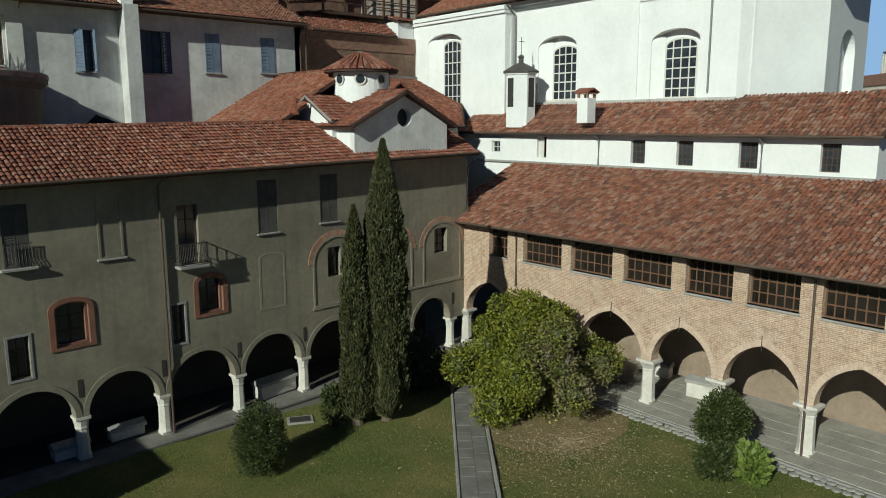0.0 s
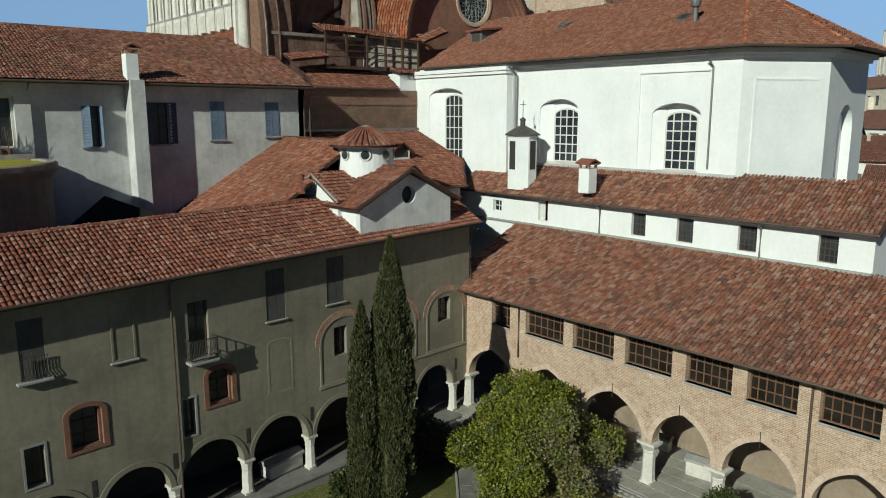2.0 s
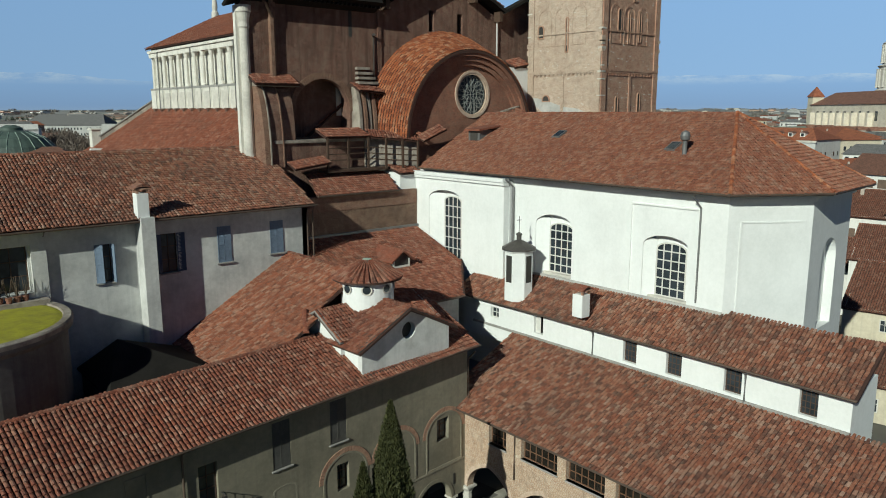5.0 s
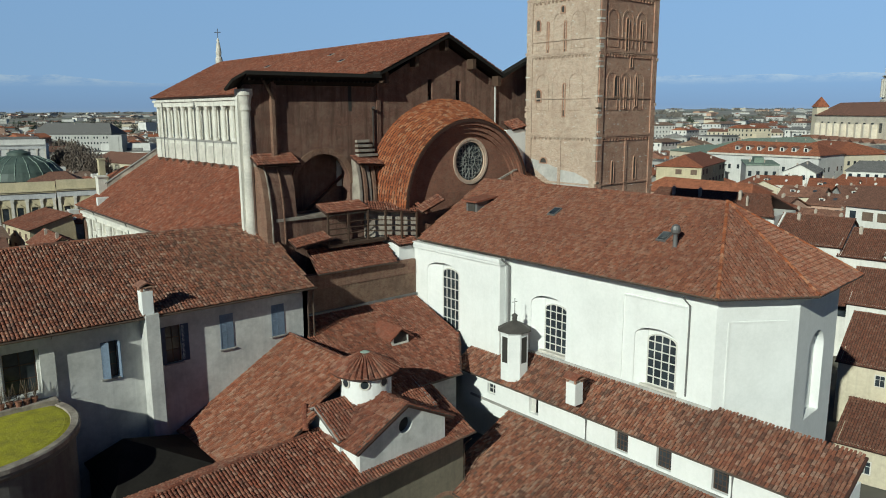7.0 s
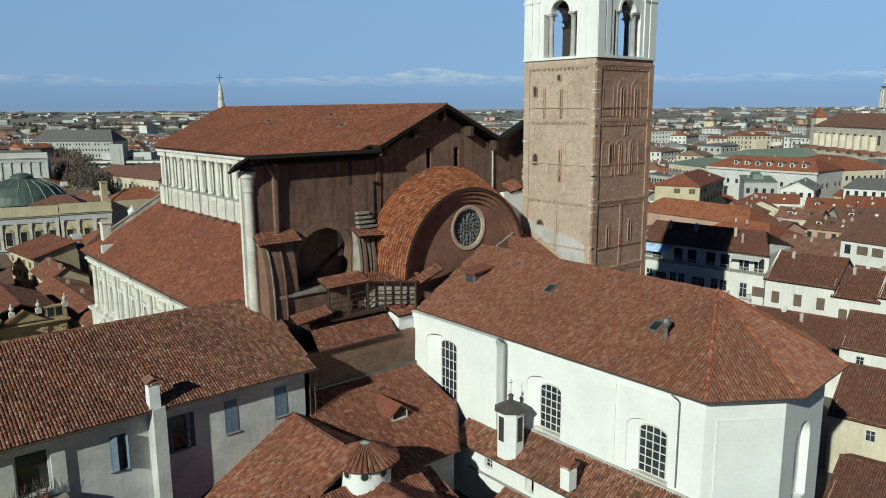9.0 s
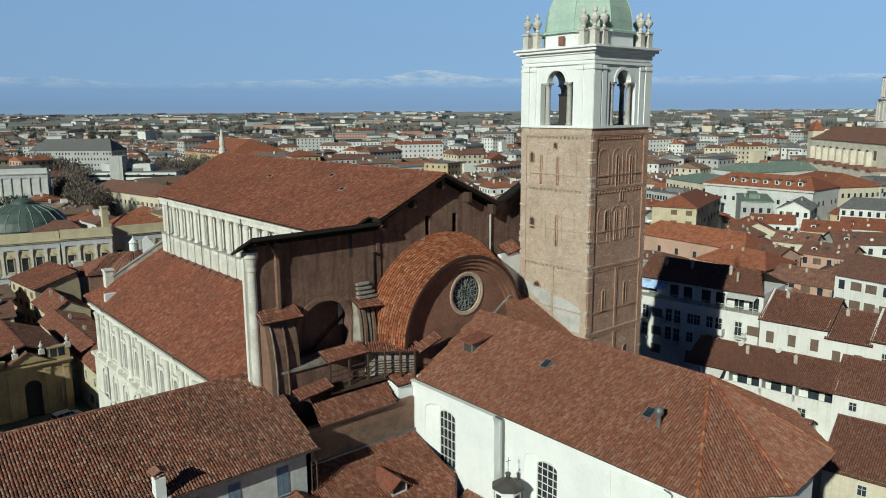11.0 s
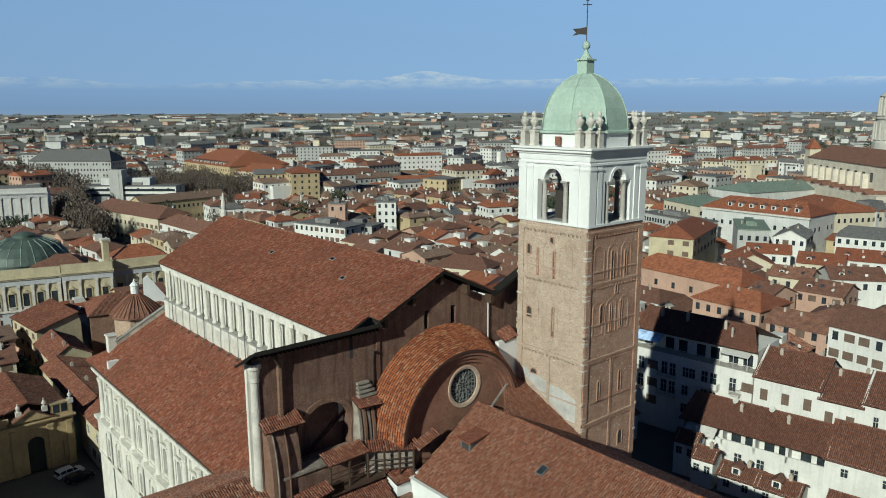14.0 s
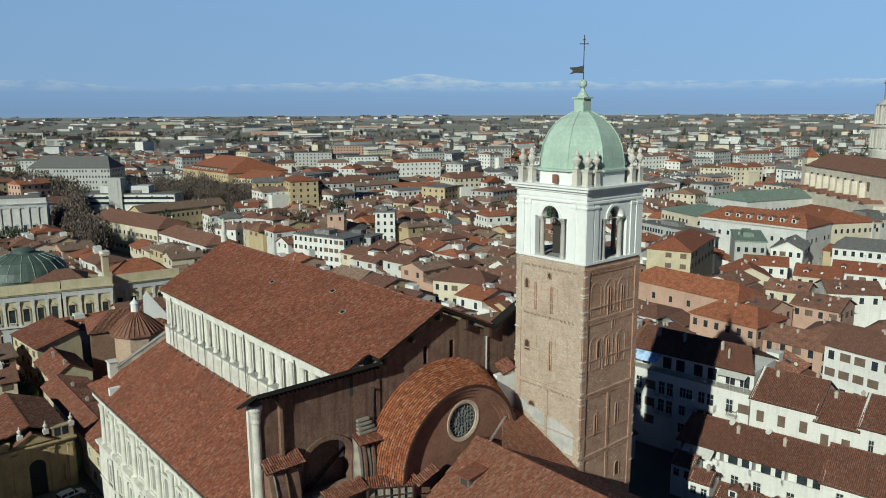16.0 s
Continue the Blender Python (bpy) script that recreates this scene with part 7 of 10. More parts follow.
# paving of the arcades: slabs, and an edge of field stones
pav = thing("arcade_paving", "grey stone slabs along the arcade with field stone edging", "paving", kind="structure")
sl = None
for i in range(6):
    for j in range(29):
        m = pose(31.35 + i * 1.02, 7.5 + j * 1.0 + (0.5 if i % 2 else 0), 0.05 + rnd2.uniform(-0.006, 0.008))
        if sl is None:
            sl = part("paving_slab", soft_box(0.01, 1.0, 0.01, 0.985, 0, 0.04, 0.01), PAVING, pav, "", m)
        else:
            again(sl, pav, m)
bm = bmesh.new()
st = None
for j in range(75):
    for i in range(2):
        m = pose(30.55 + i * 0.4 + rnd2.uniform(-0.06, 0.06), 8 + j * 0.36 + rnd2.uniform(-0.06, 0.06), -0.02, 0, 0, rnd2.uniform(0, 360)) @ Matrix.Diagonal((rnd2.uniform(0.8, 1.15), rnd2.uniform(0.7, 1.1), 1, 1))
        if st is None:
            st = part("field_stone", lathe(bmesh.new(), [(0.2, 0), (0.19, 0.06), (0.12, 0.085)], 7), STONE_GREY, pav, "", m)
        else:
            again(st, pav, m)

# stone chests and benches under the arcades
for x, y, w, d, h, rz, lab in ((18.2, 35.9, 2.4, 0.9, 0.75, 12, "grey stone sarcophagus with heavy lid"), (10.0, 35.3, 1.6, 0.6, 0.45, 5, "low pale stone block"), (7.4, 34.8, 1.5, 0.7, 0.5, 5, "low pale stone block"), (35.6, 20.0, 1.5, 0.75, 0.85, -80, "pale stone sarcophagus in the arcade"), (36.9, 23.4, 1.2, 0.6, 0.7, -80, "broken pale stone fragment on the floor")):
    s = thing("stone_chest", lab, "stone chest", pose(x, y, 0.06, 0, 0, rz))
    part("body", soft_box(-w / 2, w / 2, -d / 2, d / 2, 0, h, 0.05), STONE_WHITE if x > 30 else PLASTER_SHADE, s)
    part("lid", prism(bmesh.new(), [(-w / 2 - 0.07, -d / 2 - 0.07, h), (-w / 2 - 0.07, d / 2 + 0.07, h), (-w / 2 - 0.07, d / 2 + 0.05, h + 0.15), (-w / 2 - 0.07, 0, h + 0.32), (-w / 2 - 0.07, -d / 2 - 0.05, h + 0.15)], (w + 0.14, 0, 0)), STONE_GREY, s)
gr = thing("drain_cover", "square rusty drain cover in the lawn", "drain cover", pose(17.4, 31.7, 0.0, 0, 0, -25))
part("frame", soft_box(-0.65, 0.65, -0.45, 0.45, -0.05, 0.05, 0.01), STONE_GREY, gr)
part("plate", soft_box(-0.52, 0.52, -0.33, 0.33, 0.05, 0.07, 0.01), IRON, gr)


# ---- trees and shrubs ----
def leaf_cloud(name, spots, size, material, parent, up=0.3, long=1.0, kind_stuff=False, radial=0.8):
    """Small four-sided leaves at the given places."""
    vs, fs = [], []
    for p, out in spots:
        s = size * rnd.uniform(0.6, 1.4)
        d = (Vector(out) * radial + Vector((rnd.gauss(0, 0.5), rnd.gauss(0, 0.5), rnd.gauss(0, 0.4) + up))).normalized()
        side = d.orthogonal().normalized()
        side = (Matrix.Rotation(rnd.uniform(0, 6.28), 3, d) @ side)
        p = Vector(p)
        o = len(vs)
        vs += [tuple(p), tuple(p + d * s * 0.5 * long + side * s * 0.3), tuple(p + d * s * long), tuple(p + d * s * 0.5 * long - side * s * 0.3)]
        fs.append((o, o + 1, o + 2, o + 3))
    me = bpy.data.meshes.new(name)
    me.from_pydata(vs, [], fs)
    me.materials.append(material)
    ob = new(name, me)
    ob.parent = parent
    return tagged(ob, kind="stuff") if kind_stuff else ob


def limbs(parent, n, h, spread, r, base=0.0):
    bm = bmesh.new()
    for k in range(n):
        a = 2 * math.pi * k / n + rnd.uniform(-0.3, 0.3)
        e = Vector((spread * math.cos(a), spread * math.sin(a), h * rnd.uniform(0.6, 1.0)))
        mid = e * 0.5 + Vector((rnd.uniform(-0.2, 0.2), rnd.uniform(-0.2, 0.2), 0.1 * h))
        tube(bm, [(0, 0, base), tuple(mid), tuple(e)], r * rnd.uniform(0.5, 0.9), 6)
    return part("limb", bm, BARK, parent, "brown branches")


def cypress(x, y, h, r, n, label):
    t = thing("cypress", label, "tree", pose(x, y, -0.03))
    part("trunk", lathe(bmesh.new(), [(0.3, 0), (0.22, 0.6), (0.16, h * 0.5), (0.03, h * 0.97)], 10), BARK, t, "brown tapered trunk")
    spots = []
    for k in range(n):
        q = rnd.random() ** 1.15
        z = 0.25 + q * (h - 0.3)
        f = q
        prof = r * min(1.0, (f / 0.05) ** 0.4) * (1 - max(0, (f - 0.5) / 0.5) ** 2.0)
        a = rnd.uniform(0, 6.28)
        prof *= 0.84 + 0.22 * noise.noise((math.cos(a) * 1.6 + x, math.sin(a) * 1.6, z * 0.55)) + 0.16 * noise.noise((math.cos(a) * 4, math.sin(a) * 4, z * 1.6 + x))
        rr = prof * (1 - 0.35 * rnd.random() ** 2)
        spots.append(((rr * math.cos(a), rr * math.sin(a), z), (math.cos(a) * 0.5, math.sin(a) * 0.5, 1.2)))
    core = bmesh.new()
    lathe(core, [(r * 0.5, 0.4), (r * 0.66, 1.2), (r * 0.68, h * 0.4), (r * 0.56, h * 0.65), (r * 0.3, h * 0.85), (0.02, h * 0.97)], 12)
    part("inner_foliage", core, LEAF_CYPRESS, t)
    leaf_cloud("crown", spots, 0.115, LEAF_CYPRESS, t, 0.9, 1.6)
    return t


cypress(20.85, 28.95, 14.1, 1.26, 62000, "tall dark green cypress tree in the lawn")
cypress(19.42, 29.45, 11.0, 0.86, 30000, "smaller cypress leaning against the tall one")


def shrub(x, y, blobs, n, leaf, material, label, cat="shrub", up=0.3, trunk=None, name="shrub", radial=0.8, inner=None):
    """A shrub whose leaves fill several rounded clumps; blobs: x, y, z, radius."""
    t = thing(name, label, cat, pose(x, y, -0.03))
    vol = [b[3] ** 2 for b in blobs]
    tot = sum(vol)
    spots = []
    for b, v in zip(blobs, vol):
        for k in range(int(n * v / tot)):
            d = Vector((rnd.gauss(0, 1), rnd.gauss(0, 1), rnd.gauss(0, 1))).normalized()
            rr = b[3] * (0.5 + 0.55 * rnd.random() ** 0.7) * (1 + 0.2 * noise.noise(d * 2.2 + Vector((b[0], b[1], b[2]))))
            p = Vector(b[:3]) + d * rr
            if p.z < 0.12:
                continue
            if any((p - Vector(c[:3])).length < c[3] * 0.55 for c in blobs if c is not b):
                continue
            spots.append((tuple(p), tuple(d)))
    leaf_cloud("crown", spots, leaf, material, t, up, radial=radial)
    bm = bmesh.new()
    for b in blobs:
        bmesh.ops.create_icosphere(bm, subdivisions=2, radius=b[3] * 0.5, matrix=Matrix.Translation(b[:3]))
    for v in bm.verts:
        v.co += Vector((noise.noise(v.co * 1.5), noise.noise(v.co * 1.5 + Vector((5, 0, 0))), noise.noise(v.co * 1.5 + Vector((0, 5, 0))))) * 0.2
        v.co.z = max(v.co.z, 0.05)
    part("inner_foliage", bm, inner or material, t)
    limbs(t, 6, trunk or 1.0, 0.6, 0.07)
    return t


bl = []
rb = random.Random(9)
for k in range(46):
    a = rb.uniform(0, 6.28)
    q = math.sqrt(rb.random())
    z = rb.uniform(0.9, 5.0)
    R = 4.1 * (1 - max(0, (z - 2.2) / 4.4) ** 1.6) * (0.75 + 0.25 * min(1, z / 1.5))
    bl.append((R * q * math.cos(a), R * q * math.sin(a), z, rb.uniform(0.7, 1.15)))
bl += [(0.3, 0.5, 5.0, 1.1), (-0.6, 0.2, 4.6, 1.1), (0, 0, 3.2, 2.3), (0, 0, 1.8, 2.9), (-3.0, 2.2, 2.3, 1.1), (2.6, -2.4, 2.4, 1.2)]
# the core takes the darker box foliage to paint shade inside the crown
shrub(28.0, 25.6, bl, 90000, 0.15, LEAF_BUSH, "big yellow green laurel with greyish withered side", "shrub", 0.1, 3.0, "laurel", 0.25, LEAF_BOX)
bx = [(0, 0, 0.75, 1.0), (0, 0, 1.45, 1.12), (0, 0, 2.1, 0.95)]
shrub(13.35, 27.9, bx, 30000, 0.075, LEAF_BOX, "dense dark egg-shaped clipped box bush", "shrub", 0.2, 0.8, "box_bush")
tp = shrub(29.4, 15.4, [(0, 0, 2.05, 1.1), (0.1, 0, 2.55, 0.75), (-0.35, 0.25, 1.8, 0.85), (0.45, -0.2, 1.9, 0.8)], 11000, 0.12, LEAF_BOX, "clipped evergreen ball on a thin stem", "shrub", 0.2, 1.5, "topiary")
shrub(27.9, 14.6, [(-0.2, 0.2, 0.6, 0.75), (-0.4, 0.4, 0.9, 0.6), (-0.1, -0.1, 1.1, 0.5)], 4000, 0.11, LEAF_BOX, "low dark evergreen shrub", "shrub", 0.2, 0.6, "low_shrub")
shrub(28.7, 13.9, [(0.0, -0.2, 0.7, 0.7), (0.2, 0.0, 0.95, 0.5), (-0.2, -0.4, 0.5, 0.5)], 1400, 0.3, LEAF_LIGHT, "bright yellow green broad-leaved shrub", "shrub", 0.4, 0.6, "aucuba")
shrub(18.7, 30.3, [(0, 0, 0.6, 0.7), (0.2, 0.3, 1.2, 0.6), (-0.2, 0, 1.5, 0.5)], 1500, 0.2, LEAF_BOX, "small leafy shrub at the cypress foot", "shrub", 0.3, 0.8, "low_shrub")
shrub(24.6, 32.0, [(0, 0, 0.9, 1.3), (0.6, -0.8, 1.4, 1.2), (-0.4, 0.2, 1.9, 1.1), (1.3, -0.4, 1.0, 1.2), (0.4, -0.2, 2.4, 0.8)], 9000, 0.17, LEAF_CYPRESS, "dark shrub in the shaded corner", "shrub", 0.3, 0.8, "low_shrub")

# ---- the town ----
def far_tile(name, a, b):
    """Roof covering for houses a long way off: each roof its own tone, with streaks down the slope."""
    m, ns, ln, bs = nodes_of(name)
    nt = m.node_tree
    o = ns.new("ShaderNodeObjectInfo")
    g = ns.new("ShaderNodeNewGeometry")
    add = ns.new("ShaderNodeMath")
    add.operation = "ADD"
    ln.new(o.outputs["Random"], add.inputs[0])
    ln.new(g.outputs["Random Per Island"], add.inputs[1])
    fr = ns.new("ShaderNodeMath")
    fr.operation = "FRACT"
    ln.new(add.outputs[0], fr.inputs[0])
    col = mixed(nt, "MIX", fr.outputs[0], a, b)
    vec = place_vec(nt)
    f, _ = noise_fac(nt, 0.8, 7, 0.35, 0.7, vec, 0.7)
    col = mixed(nt, "MIX", f, col, tuple(c * 0.7 for c in a))
    f2, raw = noise_fac(nt, 4.5, 6, 0.34, 0.66, vec, 0.8)
    col = mixed(nt, "OVERLAY", 0.95, col, mixed(nt, "MIX", f2, (0.2, 0.2, 0.2), (0.76, 0.74, 0.72)))
    ln.new(col, bs.inputs["Base Color"])
    bs.inputs["Roughness"].default_value = 0.9
    bumped(nt, bs, raw, 0.6, 0.08)
    return m


FAR_RED = far_tile("town_tile_red", (0.25, 0.085, 0.046), (0.42, 0.155, 0.078))
FAR_BROWN = far_tile("town_tile_brown", (0.17, 0.085, 0.060), (0.31, 0.155, 0.105))
FAR_TAN = far_tile("town_tile_tan", (0.22, 0.145, 0.105), (0.36, 0.245, 0.185))
FAR_GREY = far_tile("town_roof_grey", (0.16, 0.16, 0.16), (0.30, 0.30, 0.29))
FAR_GREEN = far_tile("town_roof_green", (0.20, 0.27, 0.22), (0.26, 0.33, 0.28))
FAR_ROOFS = [FAR_RED, FAR_BROWN, FAR_BROWN, FAR_TAN, FAR_BROWN, FAR_GREY]
WALLS = [surface("town_wall_" + n, c, tuple(v * 0.78 for v in c), fine=2.5, broad=0.2, amount=0.7, bump=0.1, streak=0.25) for n, c in (("white", (0.72, 0.71, 0.67)), ("cream", (0.62, 0.56, 0.43)), ("ochre", (0.50, 0.40, 0.24)), ("grey", (0.45, 0.45, 0.43)), ("rose", (0.50, 0.33, 0.25)), ("pale", (0.60, 0.60, 0.58)))]
SHUTTER_BROWN = surface("brown_shutters", (0.16, 0.11, 0.08), (0.10, 0.07, 0.055), fine=6, broad=1)
rt = random.Random(21)

WIN_MESH = mesh_from(prism(bmesh.new(), [(-0.55, y, z) for y, z in ((0.03, -0.1), (-0.12, -0.1), (-0.12, 0.0), (-0.03, 0.0), (-0.03, 1.6), (0.03, 1.6))], (1.1, 0, 0)), "window", [GLASS_DARK])
SHUT_MESH = mesh_from(prism(bmesh.new(), [(x, y, 0.0) for x, y in ((-0.98, 0.02), (-0.98, -0.07), (-0.5, -0.07), (-0.5, -0.04), (-0.02, -0.04), (-0.02, -0.02), (0.02, -0.02), (0.02, -0.04), (0.5, -0.04), (0.5, -0.07), (0.98, -0.07), (0.98, 0.02))], (0, 0, 1.6)), "window", [SHUTTER_BROWN])
CHIM_MESH = mesh_from(prism(bmesh.new(), [(-0.25, -0.22, -1.2), (0.25, -0.22, -1.2), (0.25, -0.22, 0.7), (0.34, -0.22, 0.74), (0.34, -0.22, 0.86), (0.2, -0.22, 0.9), (0.16, -0.22, 1.15), (-0.16, -0.22, 1.15), (-0.2, -0.22, 0.9), (-0.34, -0.22, 0.86), (-0.34, -0.22, 0.74), (-0.25, -0.22, 0.7)], (0, 0.44, 0)), "chimney", [surface("chimney_render", (0.46, 0.40, 0.34), (0.30, 0.24, 0.19), fine=6, broad=1.5, streak=0.3)])


def gable_roof(bm, w, d, h, rh, over=0.5, hip=0.0, along_x=True):
    """A pitched roof with thickness; the ridge runs along x or y. hip: how far the ridge ends draw in."""
    t = 0.22
    if along_x:
        e = [(-over, -over), (w + over, -over), (w + over, d + over), (-over, d + over)]
        r = [(hip - (0 if hip else over), d / 2), (w - hip + (0 if hip else over), d / 2)]
        quads = [(e[0], e[1], r[1], r[0]), (e[2], e[3], r[0], r[1])]
        ends = [(e[1], e[2], r[1]), (e[3], e[0], r[0])]
    else:
        e = [(-over, -over), (w + over, -over), (w + over, d + over), (-over, d + over)]
        r = [(w / 2, hip - (0 if hip else over)), (w / 2, d - hip + (0 if hip else over))]
        quads = [(e[1], e[2], r[1], r[0]), (e[3], e[0], r[0], r[1])]
        ends = [(e[0], e[1], r[0]), (e[2], e[3], r[1])]
    for q in quads:
        prism(bm, [(q[0][0], q[0][1], h), (q[1][0], q[1][1], h), (q[2][0], q[2][1], h + rh), (q[3][0], q[3][1], h + rh)], (0, 0, t))
    if hip:
        for q in ends:
            prism(bm, [(q[0][0], q[0][1], h), (q[1][0], q[1][1], h), (q[2][0], q[2][1], h + rh)], (0, 0, t))
    return bm


def town_house(m, w, d, h, rh, wall, roof, label, hip=0.0, along_x=True, floors=3, group="town houses", shut=0.5, flat=False, front_only=True, chimneys=2, pitch=2.6, win_h=1.6, dish=False, upper=9, wing=False, tiled=False, south=False):
    """A town house: walls, roof, windows one by one on the two sides that are seen, chimneys."""
    t = thing("house", label, "house", m, group)
    bm = bmesh.new()
    box(bm, 0, w, 0, d, 0, h)
    if not flat and not hip:
        if along_x:
            for x in (0.0, w - 0.3):
                prism(bm, [(x, 0, h), (x, d, h), (x, d / 2, h + rh * 0.97)], (0.3, 0, 0))
        else:
            for y in (0.0, d - 0.3):
                prism(bm, [(0, y, h), (w, y, h), (w / 2, y, h + rh * 0.97)], (0, 0.3, 0))
    part("wall", bm, wall, t)
    bm = bmesh.new()
    if flat:
        box(bm, -0.3, w + 0.3, -0.3, d + 0.3, h, h + 0.4)
        box(bm, w * 0.3, w * 0.6, d * 0.3, d * 0.7, h + 0.4, h + 2.2)
    elif tiled:
        bm.free()
        bm = None
        tiled_gable(t, w, d, h, rh, roof, 0.4, int(w * 97))
    else:
        gable_roof(bm, w, d, h, rh, 0.5, hip, along_x)
    if bm:
        part("roof", bm, roof, t)
    fh = h / floors
    for side, length, base in ((0, w, pose(0, 0, 0)), (1, d, pose(w, 0, 0, 0, 0, 90) if south else pose(0, d, 0, 0, 0, -90))):
        n = max(1, int(length / pitch))
        for f in range(max(0, floors - upper), floors):
            for k in range(n):
                if rt.random() < 0.08:
                    continue
                o = new("window", SHUT_MESH if rt.random() < shut else WIN_MESH)
                o.parent = t
                o.matrix_basis = base @ pose((k + 0.5) * length / n, 0, fh * f + fh * 0.32) @ Matrix.Diagonal((1, 1, win_h / 1.6, 1))
    if not flat and not hip and along_x and dish:
        fit(DISH_MESH, "satellite_dish", t, pose(w * rt.uniform(0.2, 0.8), 0.8, h + 1.3, 55, 0, -25))
        fit(SKYLIGHT_MESH, "skylight", t, pose(w * rt.uniform(0.2, 0.8), d * 0.25, h + rh * 0.5 + 0.26, math.degrees(math.atan2(rh, d / 2)), 0, 0))
    if dish:
        fit(AERIAL_MESH, "aerial", t, pose(w * 0.5, d * 0.5, h + (rh if not flat else 0.4), 0, 0, rt.uniform(0, 90)))
    if wing:
        ww, wd, wh = w * rt.uniform(0.4, 0.7), rt.uniform(3.5, 6), h * rt.uniform(0.55, 0.85)
        wx = rt.choice((0.0, w - ww))
        part("wing_wall", boxes((wx, wx + ww, -wd, 0, 0, wh)), wall, t)
        if rt.random() < 0.75:
            part("wing_roof", prism(bmesh.new(), [(wx - 0.3, -wd - 0.4, wh), (wx + ww + 0.3, -wd - 0.4, wh), (wx + ww + 0.3, 0.0, wh + wd * 0.36), (wx - 0.3, 0.0, wh + wd * 0.36)], (0, 0, 0.2)), roof, t)
        else:
            part("roof_terrace", boxes((wx, wx + ww, -wd, -wd + 0.15, wh, wh + 0.9), (wx, wx + 0.15, -wd, 0, wh, wh + 0.9), (wx + ww - 0.15, wx + ww, -wd, 0, wh, wh + 0.9)), wall, t, "parapet of a roof terrace")
        if not flat and rt.random() < 0.5:
            q = rt.uniform(0.25, 0.7)
            part("roof_box", boxes((w * q, w * q + 2.4, d * 0.35, d * 0.62, h, h + rh + rt.uniform(0.6, 1.6))), WALLS[0], t, "white stair head above the roof")
    for k in range(chimneys):
        o = new("chimney", CHIM_MESH)
        o.parent = t
        fx, fy = rt.uniform(0.15, 0.85), rt.uniform(0.25, 0.75)
        o.matrix_basis = pose(w * fx, d * fy, h + (rh * (1 - abs((fy if along_x else fx) - 0.5) * 2) if not flat else 0.4))
    return t


def front(ax, ay, bx, by, depth):
    """Pose of a building whose front runs from a to b, with the length of that front."""
    ang = math.atan2(by - ay, bx - ax)
    return Matrix.Translation((ax, ay, 0)) @ Matrix.Rotation(ang, 4, "Z"), math.hypot(bx - ax, by - ay)


TAKEN = []


def landmark(ax, ay, bx, by, depth, h, rh, wall, roof, label, **kw):
    m, w = front(ax, ay, bx, by, depth)
    c = m @ Vector((w / 2, depth / 2, 0))
    TAKEN.append((m.inverted(), w, depth))
    return town_house(m, w, depth, h, rh, wall, roof, label, south=True, **kw)


# ---- parts of town houses ----
bm = wall_mesh(rect(-0.68, 0.68, -0.12, 1.84), [rect(-0.55, -0.035, 0.0, 1.05), rect(0.035, 0.55, 0.0, 1.05), rect(-0.55, -0.035, 1.11, 1.7), rect(0.035, 0.55, 1.11, 1.7)], 0.08)
WIN_WHITE = mesh_from(bm, "window", [WHITE_FRAME])
PANE_MESH = mesh_from(boxes((-0.6, 0.6, 0.035, 0.055, -0.05, 1.75)), "pane", [GLASS_DARK])


bm = bmesh.new()
lathe(bm, [(0.0, 0.0), (0.25, 0.03), (0.42, 0.11), (0.45, 0.14), (0.4, 0.13), (0.0, 0.05)], 14)
tube(bm, [(0, 0, 0), (0.0, -0.3, 0.55)], 0.02, 4)
tube(bm, [(0, 0, 0), (0, 0.25, -0.5)], 0.03, 4)
DISH_MESH = mesh_from(bm, "satellite_dish", [WHITE_FRAME])
SKYLIGHT_MESH = mesh_from(boxes((-0.45, 0.45, -0.6, 0.6, 0, 0.1)), "skylight", [glass_material("skylight_glass", (0.03, 0.036, 0.045), 0.3)])
AERIAL = bmesh.new()
tube(AERIAL, [(0, 0, -0.6), (0, 0, 2.6)], 0.03, 4)
for q in range(6):
    tube(AERIAL, [(-0.35 + q * 0.02, q * 0.16 - 0.4, 2.3), (0.35 - q * 0.02, q * 0.16 - 0.4, 2.3)], 0.015, 3)
tube(AERIAL, [(0, -0.45, 2.3), (0, 0.45, 2.3)], 0.02, 3)
AERIAL_MESH = mesh_from(AERIAL, "aerial", [PIPE_GREY])


def fit(mesh, name, parent, m):
    o = new(name, mesh)
    o.parent, o.matrix_basis = parent, m
    if mesh is WIN_WHITE:
        o.matrix_basis = m @ pose(0, -0.06, 0)
        p = new("pane", PANE_MESH)
        p.parent = o
    return o


